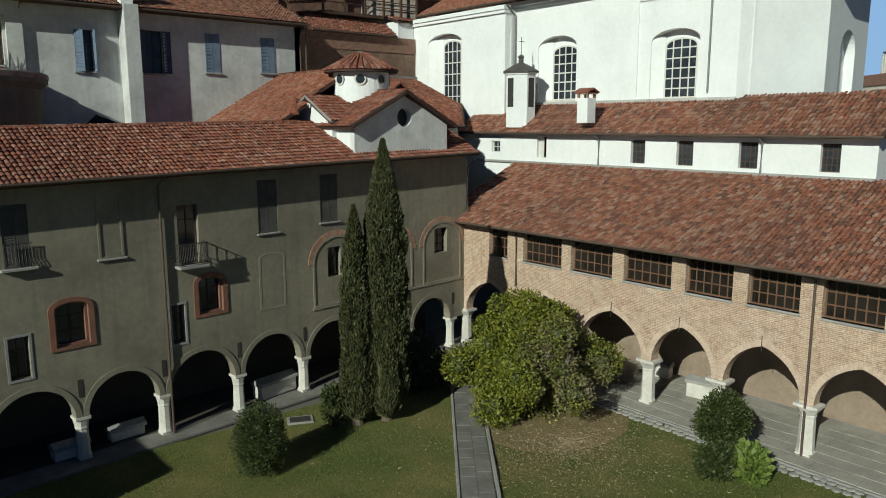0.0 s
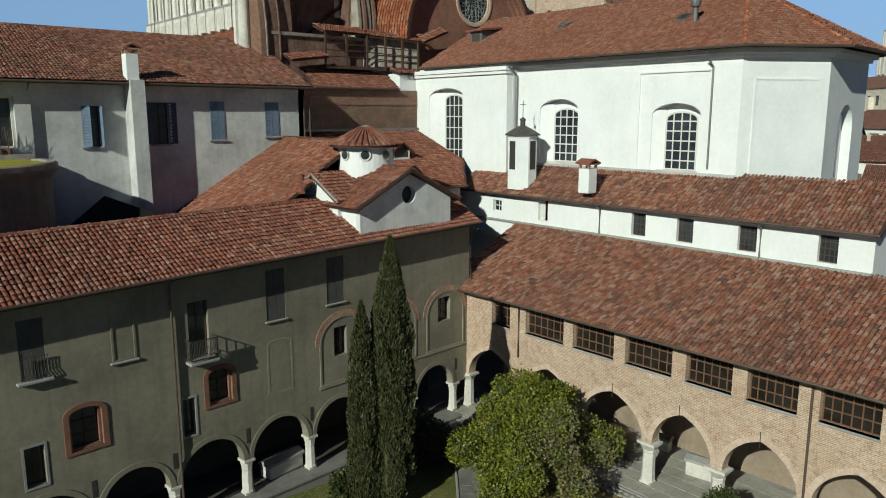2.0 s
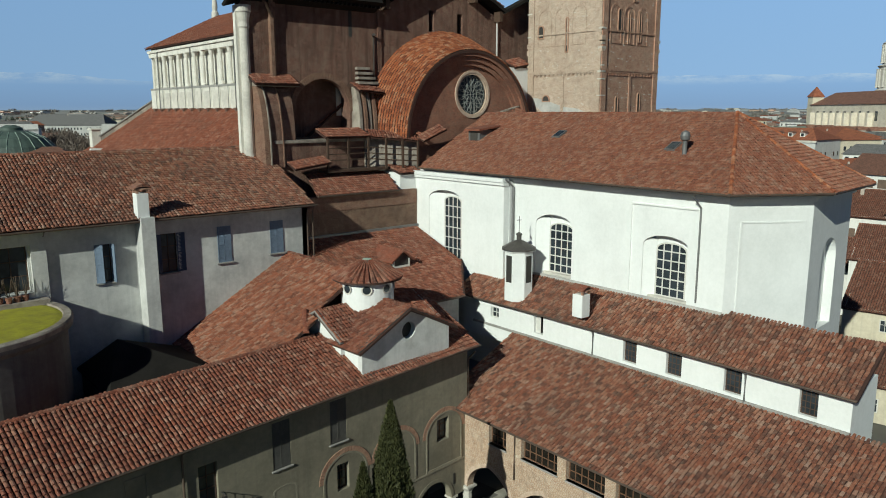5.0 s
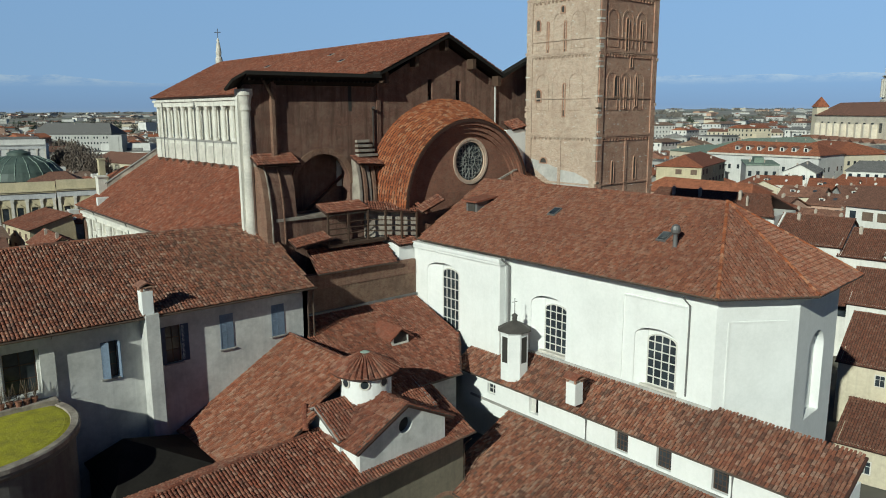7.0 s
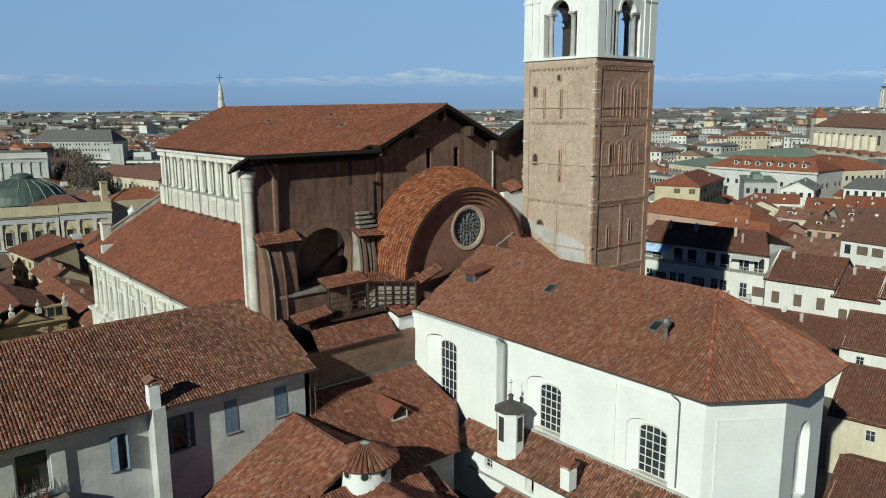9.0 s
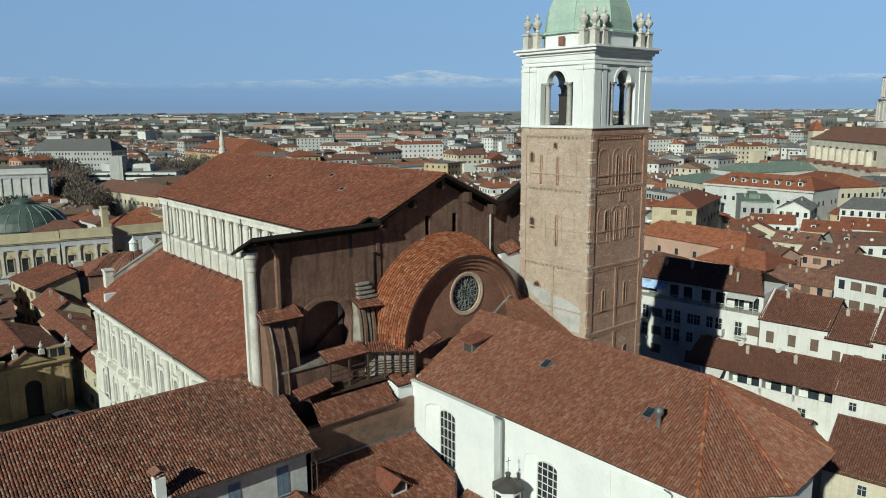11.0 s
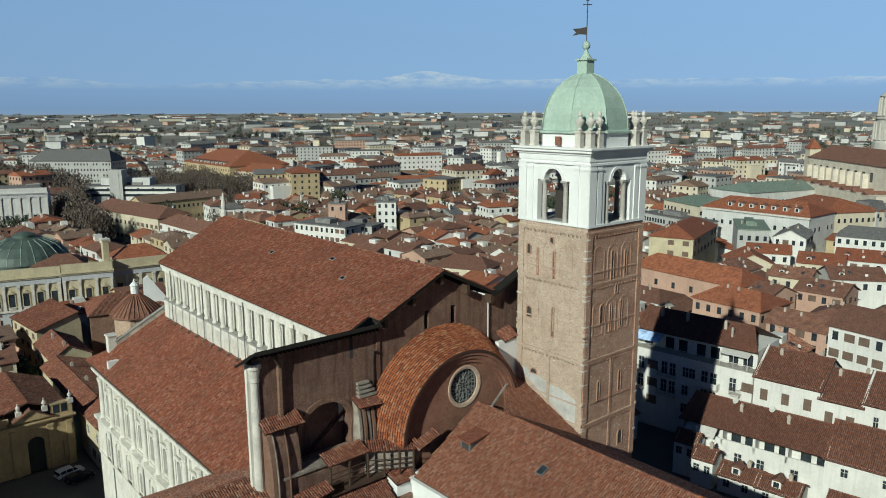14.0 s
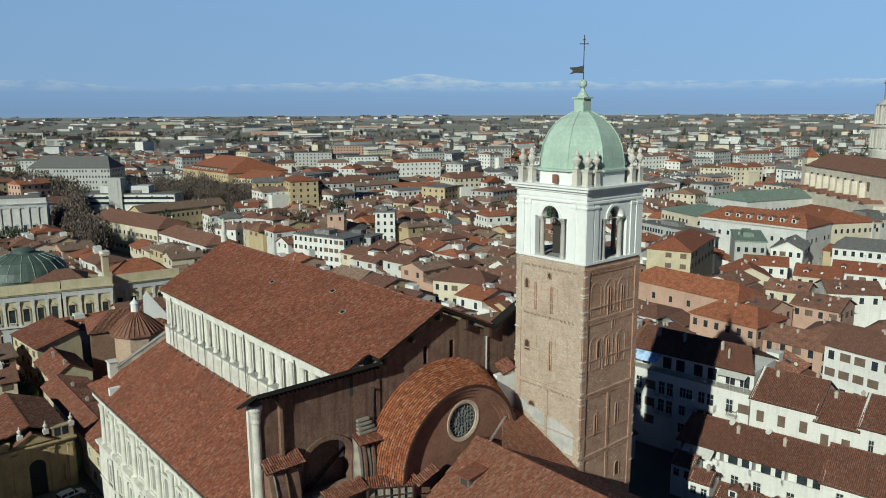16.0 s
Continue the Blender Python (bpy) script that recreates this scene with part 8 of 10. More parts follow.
def balcony(parent, m, w, deep=1.1, solid=False):
    """A balcony slab with its railing; m: middle of its floor on the wall, outwards is -y."""
    b = part("balcony", boxes((-w / 2, w / 2, -deep, 0, -0.18, 0), (-w / 2 + 0.2, -w / 2 + 0.4, -deep * 0.6, 0, -0.5, -0.18), (w / 2 - 0.4, w / 2 - 0.2, -deep * 0.6, 0, -0.5, -0.18)), STONE_WHITE, parent, "", m)
    bm = bmesh.new()
    if solid:
        box(bm, -w / 2, w / 2, -deep, -deep + 0.08, 0, 0.95)
        box(bm, -w / 2, -w / 2 + 0.08, -deep, 0, 0, 0.95)
        box(bm, w / 2 - 0.08, w / 2, -deep, 0, 0, 0.95)
    else:
        n = int(w / 0.18)
        for k in range(n + 1):
            x = -w / 2 + 0.03 + (w - 0.06) * k / n
            box(bm, x - 0.012, x + 0.012, -deep + 0.03, -deep + 0.055, 0, 0.95)
        box(bm, -w / 2, w / 2, -deep + 0.02, -deep + 0.07, 0.95, 1.02)
        for x in (-w / 2 + 0.02, w / 2 - 0.06):
            box(bm, x, x + 0.04, -deep + 0.02, 0, 0.95, 1.02)
            box(bm, x, x + 0.04, -deep * 0.5, -deep * 0.5 + 0.03, 0, 0.95)
    rail = part("railing", bm, WALLS[0] if solid else IRON, b, "white parapet" if solid else "iron railing")
    if not solid:
        tagged(rail, kind="stuff")
    return b


def dormer(parent, m, w=1.5, h=1.3, deep=2.2):
    """A roof dormer; m: middle of its foot, the front looks to -y."""
    d = part("dormer", boxes((-w / 2, w / 2, 0, deep, -0.6, h)), WALLS[0], parent, "", m)
    bm = bmesh.new()
    for s in (-1, 1):
        prism(bm, [(s * (w / 2 + 0.25), -0.3, h - 0.08), (0, -0.3, h + 0.5), (0, deep + 0.6, h + 0.5), (s * (w / 2 + 0.25), deep, h - 0.08)], (0, 0, 0.12))
    prism(bm, [(-w / 2, 0.02, h), (w / 2, 0.02, h), (0, 0.02, h + 0.48)], (0, 0.1, 0))
    part("dormer_roof", bm, FAR_BROWN, d)
    part("dormer_window", boxes((-w * 0.3, w * 0.3, -0.03, 0.02, 0.15, h - 0.15)), GLASS_DARK, d)
    return d


def tiled_gable(parent, w, d, h, rh, material, over=0.5, seed=3, rise0=0.0):
    """Two slopes of real tiles over a house w by d, the ridge along x."""
    e = over
    k = rh / (d / 2)
    tile_roof([(-e, -e, h - e * k), (w + e, -e, h - e * k), (w + e, d / 2, h + rh), (-e, d / 2, h + rh)], parent, material, w=0.26, length=0.5, show=0.4, seed=seed)
    tile_roof([(w + e, d + e, h - e * k), (-e, d + e, h - e * k), (-e, d / 2, h + rh), (w + e, d / 2, h + rh)], parent, material, w=0.26, length=0.5, show=0.4, seed=seed + 1)
    ridge_tiles((-e, d / 2, h + rh + 0.03), (w + e, d / 2, h + rh + 0.03), parent, material)


def house_body(t, w, d, h, rh, wall, z0=0.0):
    bm = bmesh.new()
    box(bm, 0, w, 0, d, z0, h)
    for x in (0.0, w - 0.3):
        prism(bm, [(x, 0, h), (x, d, h), (x, d / 2, h + rh * 0.97)], (0.3, 0, 0))
    return part("wall", bm, wall, t)


def taken(m, w, d):
    TAKEN.append((m.inverted(), w, d))


# tall white apartment house with a roof terrace behind the tower
m, W_ = front(113.6, 78.2, 116.0, 54.9, 12)
taken(m, W_, 14)
ap = thing("house", "tall white apartment house with balconies and a roof terrace", "house", m, "town houses")
part("wall", boxes((0, W_, 0, 12.5, 0, 14.7)), WALLS[0], ap, "white rendered walls")
part("attic_wall", boxes((0.4, W_ - 0.3, 2.3, 12.2, 14.7, 18.0)), WALLS[0], ap, "set-back attic storey")
for s_, (y0, y1, yr) in enumerate(((1.5, 7.2, 7.2), (12.9, 7.2, 7.2))):
    ends = (0, W_) if s_ == 0 else (W_, 0)
    tile_roof([(ends[0], y0, 17.9), (ends[1], y0, 17.9), (ends[1] + (-3 if s_ == 0 else 0), 7.2, 21.0), (ends[0] + (0 if s_ == 0 else -3), 7.2, 21.0)], ap, TILE_TOWN, w=0.26, length=0.5, show=0.4, seed=31 + s_)
part("terrace_floor", boxes((0, W_, 0, 2.3, 14.7, 14.8)), PAVING, ap)
bm = bmesh.new()
for k in range(int(W_ / 0.2)):
    box(bm, k * 0.2, k * 0.2 + 0.02, 0.02, 0.05, 14.8, 15.75)
box(bm, 0, W_, 0.0, 0.07, 15.75, 15.82)
part("railing", bm, WHITE_FRAME, ap, "white terrace railing")
part("awning", prism(bmesh.new(), [(17.2, 2.3, 17.4), (22.2, 2.3, 17.4), (22.2, 0.5, 16.9), (17.2, 0.5, 16.9)], (0, 0, 0.05)), WHITE_FRAME, ap, "pale awning frame over the terrace")
for x in (17.3, 19.7, 22.1):
    part("awning_post", boxes((x - 0.04, x + 0.04, 0.5, 0.58, 14.8, 16.95)), WHITE_FRAME, ap)
gcn = part("glass_canopy", prism(bmesh.new(), [(0.2, -0.3, 16.4), (6.2, -0.3, 16.4), (6.2, 2.3, 17.5), (0.2, 2.3, 17.5)], (0, 0, 0.05)), glass_material("blue_canopy_glass", (0.30, 0.42, 0.62), 0.12), ap, "sloping blue glass canopy")
for k in range(8):
    part("glazing_bar", prism(bmesh.new(), [(0.2 + 0.85 * k, -0.35, 16.42), (0.28 + 0.85 * k, -0.35, 16.42), (0.28 + 0.85 * k, 2.3, 17.56), (0.2 + 0.85 * k, 2.3, 17.56)], (0, 0, 0.06)), WHITE_FRAME, gcn)
for x in (2.2, 6.4, 9.0, 12.4, 15.0, 18.3, 20.8):
    part("terrace_door", boxes((x, x + 1.6, 2.24, 2.3, 14.85, 17.1)), GLASS_DARK, ap)
for x, z, w in ((2.0, 10.6, 3.4), (8.2, 10.6, 3.6), (15.8, 10.6, 4.2), (20.8, 10.6, 1.8), (8.2, 7.2, 3.6), (15.8, 7.2, 4.2), (2.0, 7.2, 3.4), (15.8, 3.8, 4.2)):
    balcony(ap, pose(x, 0, z), w, 1.2, solid=w > 4)
    fit(WIN_WHITE, "window", ap, pose(x - 0.7, 0, z + 0.2) @ Matrix.Diagonal((1.0, 1, 1.35, 1)))
    if w > 2:
        fit(WIN_WHITE, "window", ap, pose(x + 0.9, 0, z + 0.2) @ Matrix.Diagonal((1.0, 1, 1.35, 1)))
for x, z in ((5.2, 11.2), (11.6, 11.2), (5.2, 7.8), (11.6, 7.8), (12.8, 11.2), (22.6, 11.2), (20.8, 7.8), (22.7, 7.8), (20.8, 4.4), (5.2, 4.4), (11.6, 4.4)):
    fit(SHUT_MESH if x in (5.2, 22.6, 20.8) else WIN_WHITE, "window", ap, pose(x, 0, z))
for x in (4.0, 9.0, 16.2):
    fit(CHIM_MESH, "chimney", ap, pose(x, 5.2, 20.4))
fit(CHIM_MESH, "chimney", ap, pose(18.0, 3.8, 19.6) @ Matrix.Diagonal((0.7, 0.7, 1.1, 1)))

# cream terrace of three houses with brown shutters
SLOT = ((0.0, 10.2, 14.6, 3.6, 0), (10.2, 16.3, 13.4, 3.4, 0), (16.3, 28.0, 14.2, 3.4, 0))
m, W_ = front(115.9, 54.6, 119.5, 27.0, 12)
taken(m, W_, 14)
for k, (a, b, h, rh, wl) in enumerate(SLOT):
    w = b - a
    t = thing("house", "white terraced house with closed brown shutters", "house", m @ pose(a, 0.02 * k, 0), "town houses")
    house_body(t, w, 12.5, h, rh, WALLS[wl])
    tiled_gable(t, w, 12.5, h, rh, TILE_TOWN, 0.35, 40 + k)
    part("party_wall", prism(bmesh.new(), [(-0.15, -0.2, h - 0.1), (-0.15, 6.25, h + rh + 0.25), (-0.15, 6.25, h + rh - 0.3), (-0.15, -0.2, h - 0.5)], (0.3, 0, 0)), WALLS[0], t)
    n = 3 if w > 8 else 2
    for f in range(4):
        for q in range(n):
            fit(SHUT_MESH if rt.random() < 0.75 else WIN_WHITE, "window", t, pose((q + 0.5) * w / n, 0, h - 3.9 - 3.3 * f) @ Matrix.Diagonal((0.6, 1, 1.2, 1)))
    if w < 8:
        balcony(t, pose(w / 2, 0, h - 7.0), 2.6, 0.9)
    fit(CHIM_MESH, "chimney", t, pose(w * 0.25, 5.0, h + rh * 0.8))
    fit(CHIM_MESH, "chimney", t, pose(w * 0.8, 7.4, h + rh * 0.85))
    if k == 2:
        fit(SKYLIGHT_MESH, "skylight", t, pose(w * 0.5, 3.0, h + rh * 0.48 + 0.12, 30, 0, 0))

# low white row with terraces, in front
m, W_ = front(105.9, 61.6, 109.4, 39.1, 8.5)
taken(m, W_, 10)
lw = thing("house", "low white row with open terraces under a long brown roof", "house", m, "town houses")
part("wall", boxes((0, W_, 2.2, 8.6, 0, 7.6), (0, W_, 0.0, 2.3, 0, 4.9), (0, 0.4, 0, 2.3, 4.9, 7.6), (6.5, 6.9, 0, 2.3, 4.9, 7.6), (11.6, 12.0, 0, 2.3, 4.9, 7.6), (16.5, 16.9, 0, 2.3, 4.9, 7.6), (0, W_, 0, 0.25, 4.9, 5.9)), WALLS[0], lw, "white walls and piers")
tile_roof([(-0.4, -0.5, 7.7), (W_ + 0.4, -0.5, 7.7), (W_ + 0.4, 6.5, 10.3), (-0.4, 6.5, 10.3)], lw, TILE_TOWN, w=0.26, length=0.5, show=0.4, seed=61)
tile_roof([(W_ + 0.4, 9.3, 8.9), (-0.4, 9.3, 8.9), (-0.4, 6.5, 10.3), (W_ + 0.4, 6.5, 10.3)], lw, TILE_TOWN, w=0.26, length=0.5, show=0.4, seed=62)
ridge_tiles((-0.4, 6.5, 10.33), (W_ + 0.4, 6.5, 10.33), lw, TILE_TOWN)
part("awning", prism(bmesh.new(), [(1.0, 0.1, 7.3), (6.0, 0.1, 7.3), (6.0, -1.7, 6.2), (1.0, -1.7, 6.2)], (0, 0, 0.06)), WHITE_FRAME, lw, "white sloping awning")
for x in (1.0, 3.2, 7.6, 9.8, 12.8, 15.0, 18.2, 20.5):
    part("terrace_door", boxes((x, x + 1.5, 2.12, 2.2, 4.95, 7.1)), GLASS_DARK, lw)
for x in (2.5, 6.0, 9.5, 13.0, 18.0):
    fit(WIN_WHITE, "window", lw, pose(x, 0, 2.4))
for x, y in ((6.8, 5.6), (12.6, 5.8)):
    fit(DISH_MESH, "satellite_dish", lw, pose(x, y, 10.6, 55, 0, -25) @ Matrix.Scale(1.25, 4))
for x in (8.2, 15.5):
    fit(CHIM_MESH, "chimney", lw, pose(x, 4.4, 9.8))
# stepped little roofs with dormers below it
for k, (x, y, w, d, h, lab) in enumerate(((101.2, 60.0, 3.6, 3.8, 5.8, "small white annexe with a stepped brown roof"), (100.2, 56.2, 3.4, 4.0, 4.6, "small white annexe with a stepped brown roof"), (101.2, 52.2, 5.6, 5, 2.9, "low white house with a dormer in its roof"), (101.8, 46.4, 6.0, 5, 2.9, "low white house with a dormer in its roof"), (105.9, 38.6, 10.5, 11.0, 9.1, "white house with a tall brown tiled roof"), (85.6, 31.4, 17.0, 14.0, 7.3, "cream house with a long brown tiled roof and dormer"), (72.0, 26.0, 11.0, 12.5, 3.7, "low cream house with a dormer in its brown roof"))):
    m = pose(x, y, 0, 0, 0, -81)
    taken(m, w, d)
    t = thing("house", lab, "house", m, "town houses")
    rh = (1.3, 1.3, 1.3, 1.3, 4.0, 4.1, 2.3)[k]
    house_body(t, w, d, h, rh, WALLS[0 if k < 5 else 1])
    tiled_gable(t, w, d, h, rh, TILE_TOWN, 0.3, 70 + 2 * k)
    if k in (2, 3):
        dormer(t, pose(w * 0.45, 0.6, h + 0.3), 1.3, 1.1, 1.6)
    if k in (5, 6):
        dormer(t, pose(w * 0.5, d * 0.28, h + rh * 0.56 + 0.2), 1.5, 1.2, 2.0)
    fit(CHIM_MESH, "chimney", t, pose(w * 0.7, d * 0.5, h + rh - 0.1))
    for q in range(2):
        fit(WIN_WHITE, "window", t, pose((q + 0.5) * w / 2, 0, h - 2.2 if h > 4.5 else 1.1) @ Matrix.Diagonal((0.8, 1, 0.7, 1)))

# ---- court beside the church ----
# unseen block to the west, placed to shade the court and small church
wc = new("wall_court", mesh_from(boxes((-5, 8, 104, 127.5, 0, 15.4)), "wall_court", WALLS[1]))
tagged(wc, "unseen plain block added to shade the court", "wall", kind="structure")
OCHRE = surface("ochre_plaster", (0.50, 0.38, 0.21), (0.36, 0.27, 0.16), fine=3, broad=0.3, amount=0.9, bump=0.15, streak=0.4)
CREAM = surface("cream_yellow_plaster", (0.54, 0.475, 0.32), (0.40, 0.35, 0.24), fine=3, broad=0.3, amount=0.8, bump=0.12, streak=0.25)
of = thing("small_church", "ochre baroque church front with pediment and stone urns", "church", pose(12.0, 128.2, 0))
part("wall", wall_mesh(rect(0, 16.2, 0, 9.2), [arched(9.1, 11.6, 0, 4.9), arched(5.6, 6.9, 1.0, 3.8), arched(13.3, 14.4, 1.2, 4.0)], 0.8), OCHRE, of, "ochre plaster front")
part("nave_wall", boxes((1.5, 15.8, 0.8, 19.5, 0, 9.4)), OCHRE, of)
part("door", wall_mesh(arched(9.1, 11.6, 0, 4.9), [], 0.1), INTERIOR, of, "dark arched doorway", pose(0, 0.6, 0))
for u in (5.6, 13.3):
    part("niche", wall_mesh(arched(u, u + 1.25, 1.0, 3.9), [], 0.1), OCHRE, of, "", pose(0, 0.35, 0))
for k, u in enumerate((0.5, 4.2, 7.2, 12.6, 15.4)):
    pl = part("pilaster", boxes((-0.4, 0.4, -0.22, 0, 0.6, 7.9), (-0.5, 0.5, -0.3, 0, 0, 0.6), (-0.5, 0.5, -0.32, 0, 7.5, 7.9)), OCHRE, of, "", pose(u, 0, 0)) if k == 0 else again(pl, of, pose(u, 0, 0))
part("cornice", boxes((-0.2, 16.4, -0.45, 0.1, 8.3, 8.6), (-0.3, 16.5, -0.65, 0.1, 8.6, 8.85)), OCHRE, of)
bm = bmesh.new()
prism(bm, [(6.9, -0.5, 9.25), (12.9, -0.5, 9.25), (9.9, -0.5, 10.9)], (0, 0.7, 0))
part("pediment", bm, OCHRE, of, "triangular pediment")
bm = bmesh.new()
for s in (-1, 1):
    prism(bm, [(9.9 + s * 3.4, -0.85, 9.05), (9.9, -0.85, 11.0), (9.9, 0.6, 11.0), (9.9 + s * 3.4, 0.6, 9.05)], (0, 0, 0.2))
part("pediment_roof", bm, FAR_BROWN, of)
part("attic", boxes((12.9, 16.2, 0.0, 0.8, 9.2, 10.9)), OCHRE, of, "low attic wall")
part("attic_coping", boxes((12.8, 16.4, -0.15, 0.9, 10.9, 11.1)), OCHRE, of)
part("parapet", boxes((0, 6.8, 0.0, 0.4, 9.2, 10.2)), OCHRE, of)
for u in (13.3, 14.5):
    part("attic_window", boxes((u, u + 0.95, -0.03, 0.02, 9.35, 10.75)), GLASS_DARK, of)
bm = bmesh.new()
box(bm, -0.4, 0.4, -0.4, 0.4, 0, 0.8)
lathe(bm, [(0.3, 0.8), (0.16, 0.95), (0.34, 1.25), (0.36, 1.5), (0.16, 1.75), (0.1, 1.9), (0.16, 2.0), (0.03, 2.25)], 10)
for k, (u, z) in enumerate(((8.3, 10.2), (12.1, 10.2), (16.0, 10.6), (4.0, 10.2))):
    ur = part("urn", bm, STONE_WHITE, of, "stone urn finial", pose(u, 0.2, z)) if k == 0 else again(ur, of, pose(u, 0.2, z))
tile_roof([(2.0, 19.8, 9.5), (2.0, 0.7, 9.5), (9.9, 0.7, 12.0), (9.9, 19.8, 12.0)], of, TILE_RED, w=0.26, length=0.5, show=0.4, seed=81)
tile_roof([(16.0, 0.7, 9.5), (16.0, 19.8, 9.5), (9.9, 19.8, 12.0), (9.9, 0.7, 12.0)], of, TILE_BROWN, w=0.26, length=0.5, show=0.4, seed=82)
ridge_tiles((9.9, 0.7, 12.03), (9.9, 19.8, 12.03), of, TILE_RED)
taken(pose(12, 128.2, 0), 18, 20)

wg = thing("house", "long cream wing with a red tiled roof beside the church", "house", pose(30.2, 120.8, 0), "town houses")
bm = boxes((0, 8.0, 0, 38.5, 0, 7.9))
prism(bm, [(0, 0, 7.9), (2.6, 0, 9.5), (8.0, 0, 7.9)], (0, 0.4, 0))
part("wall", bm, CREAM, wg, "cream plaster walls with a red-brown stain")
tile_roof([(-0.4, 38.7, 7.75), (-0.4, -0.3, 7.75), (2.6, -0.3, 9.7), (2.6, 38.7, 9.7)], wg, TILE_RED, w=0.26, length=0.5, show=0.4, seed=83)
tile_roof([(8.3, -0.3, 7.7), (8.3, 38.7, 7.7), (2.6, 38.7, 9.7), (2.6, -0.3, 9.7)], wg, TILE_BROWN, w=0.26, length=0.5, show=0.4, seed=84)
ridge_tiles((2.6, -0.3, 9.73), (2.6, 38.7, 9.73), wg, TILE_RED)
part("cornice", boxes((-0.25, 0.0, -0.2, 38.5, 7.4, 7.75), (-0.25, 2.0, -0.25, 0.0, 7.4, 7.75)), CREAM, wg)
for y in (1.6, 4.2, 6.6, 10.5, 14.0, 17.5, 21.0, 24.5, 28.0, 31.5, 35.0):
    for z in (1.2, 4.7):
        if rt.random() < 0.75:
            fit(SHUT_MESH if rt.random() < 0.4 else WIN_WHITE, "window", wg, pose(0, y, z, 0, 0, -90) @ Matrix.Diagonal((0.8, 1, 0.9, 1)))
part("terrace", boxes((-4.6, 0, 12.0, 24.0, 0, 5.2)), surface("green_terrace_paint", (0.34, 0.43, 0.33), (0.26, 0.33, 0.26), fine=4, broad=0.5), wg, "low green flat roof")
for y in (6.0, 20.0, 30.0):
    fit(CHIM_MESH, "chimney", wg, pose(3.6, y, 9.2))
taken(pose(30.2, 120.8, 0), 9, 40)

hb = thing("house", "small cream house with a red mono-pitched roof", "house", pose(32.6, 162.0, 0), "town houses")
bm = boxes((0, 7.8, 0, 14.7, 0, 8.0))
prism(bm, [(0, 0, 8.0), (3.4, 0, 10.3), (7.8, 0, 8.0)], (0, 0.4, 0))
part("wall", bm, CREAM, hb)
tile_roof([(-0.4, 15.0, 7.8), (-0.4, -0.3, 7.8), (3.4, -0.3, 10.4), (3.4, 15.0, 10.4)], hb, TILE_RED, w=0.26, length=0.5, show=0.4, seed=85)
tile_roof([(8.1, -0.3, 7.9), (8.1, 15.0, 7.9), (3.4, 15.0, 10.4), (3.4, -0.3, 10.4)], hb, TILE_BROWN, w=0.26, length=0.5, show=0.4, seed=86)
fit(CHIM_MESH, "chimney", hb, pose(2.6, 9.5, 10.0))
fit(CHIM_MESH, "chimney", hb, pose(2.9, 1.2, 10.2))
for y in (2.0, 5.5, 9.0, 12.5):
    for z in (1.2, 4.6):
        fit(SHUT_MESH, "window", hb, pose(0, y, z, 0, 0, -90) @ Matrix.Diagonal((0.7, 1, 0.9, 1)))
hc = thing("house", "cream house with a red roof sloping one way", "house", pose(33.6, 179.2, 0, 0, 0, 6), "town houses")
bm = boxes((0, 9.6, 0, 17.0, 0, 10.0))
prism(bm, [(0, 0, 10.0), (9.0, 0, 12.6), (9.6, 0, 10.0)], (0, 17.0, 0))
part("wall", bm, CREAM, hc)
tile_roof([(-0.4, 17.4, 9.95), (-0.4, -0.4, 9.95), (9.3, -0.4, 12.75), (9.3, 17.4, 12.75)], hc, TILE_RED, w=0.26, length=0.5, show=0.4, seed=87)
for y in (2.5, 6.5, 10.5, 14.5):
    for z in (1.5, 4.7, 7.6):
        fit(SHUT_MESH, "window", hc, pose(0, y, z, 0, 0, -90) @ Matrix.Diagonal((0.7, 1, 0.85, 1)))
fit(WIN_WHITE, "window", hc, pose(3.2, 0, 8.0))
taken(pose(32.6, 162.0, 0), 9, 36)
hd = thing("house", "brown hipped roof house behind the baptistery", "house", pose(44.3, 176.5, 0, 0, 0, -12), "town houses")
part("wall", boxes((0, 17, 0, 14, 0, 12)), BRICK_STRIP, hd, "old brick walls")
e = 0.5
tile_roof([(-e, -e, 12.0), (17 + e, -e, 12.0), (12, 7, 15.4), (5, 7, 15.4)], hd, TILE_BROWN, w=0.26, length=0.5, show=0.4, seed=88)
tile_roof([(-e, 14 + e, 12.0), (-e, -e, 12.0), (5, 7, 15.4)], hd, TILE_RED, w=0.26, length=0.5, show=0.4, seed=89)
tile_roof([(17 + e, -e, 12.0), (17 + e, 14 + e, 12.0), (12, 7, 15.4)], hd, TILE_BROWN, w=0.26, length=0.5, show=0.4, seed=90)
part("gable", prism(bmesh.new(), [(12.0, 2.0, 12), (17.2, 2.0, 12.5), (17.2, 2.0, 14.0), (13.2, 2.0, 19.8), (12.2, 2.0, 19.0)], (0, 0.6, 0)), PLASTER_WHITE, hd, "white sloping gable wall")
taken(pose(44.3, 176.5, 0), 18, 15)


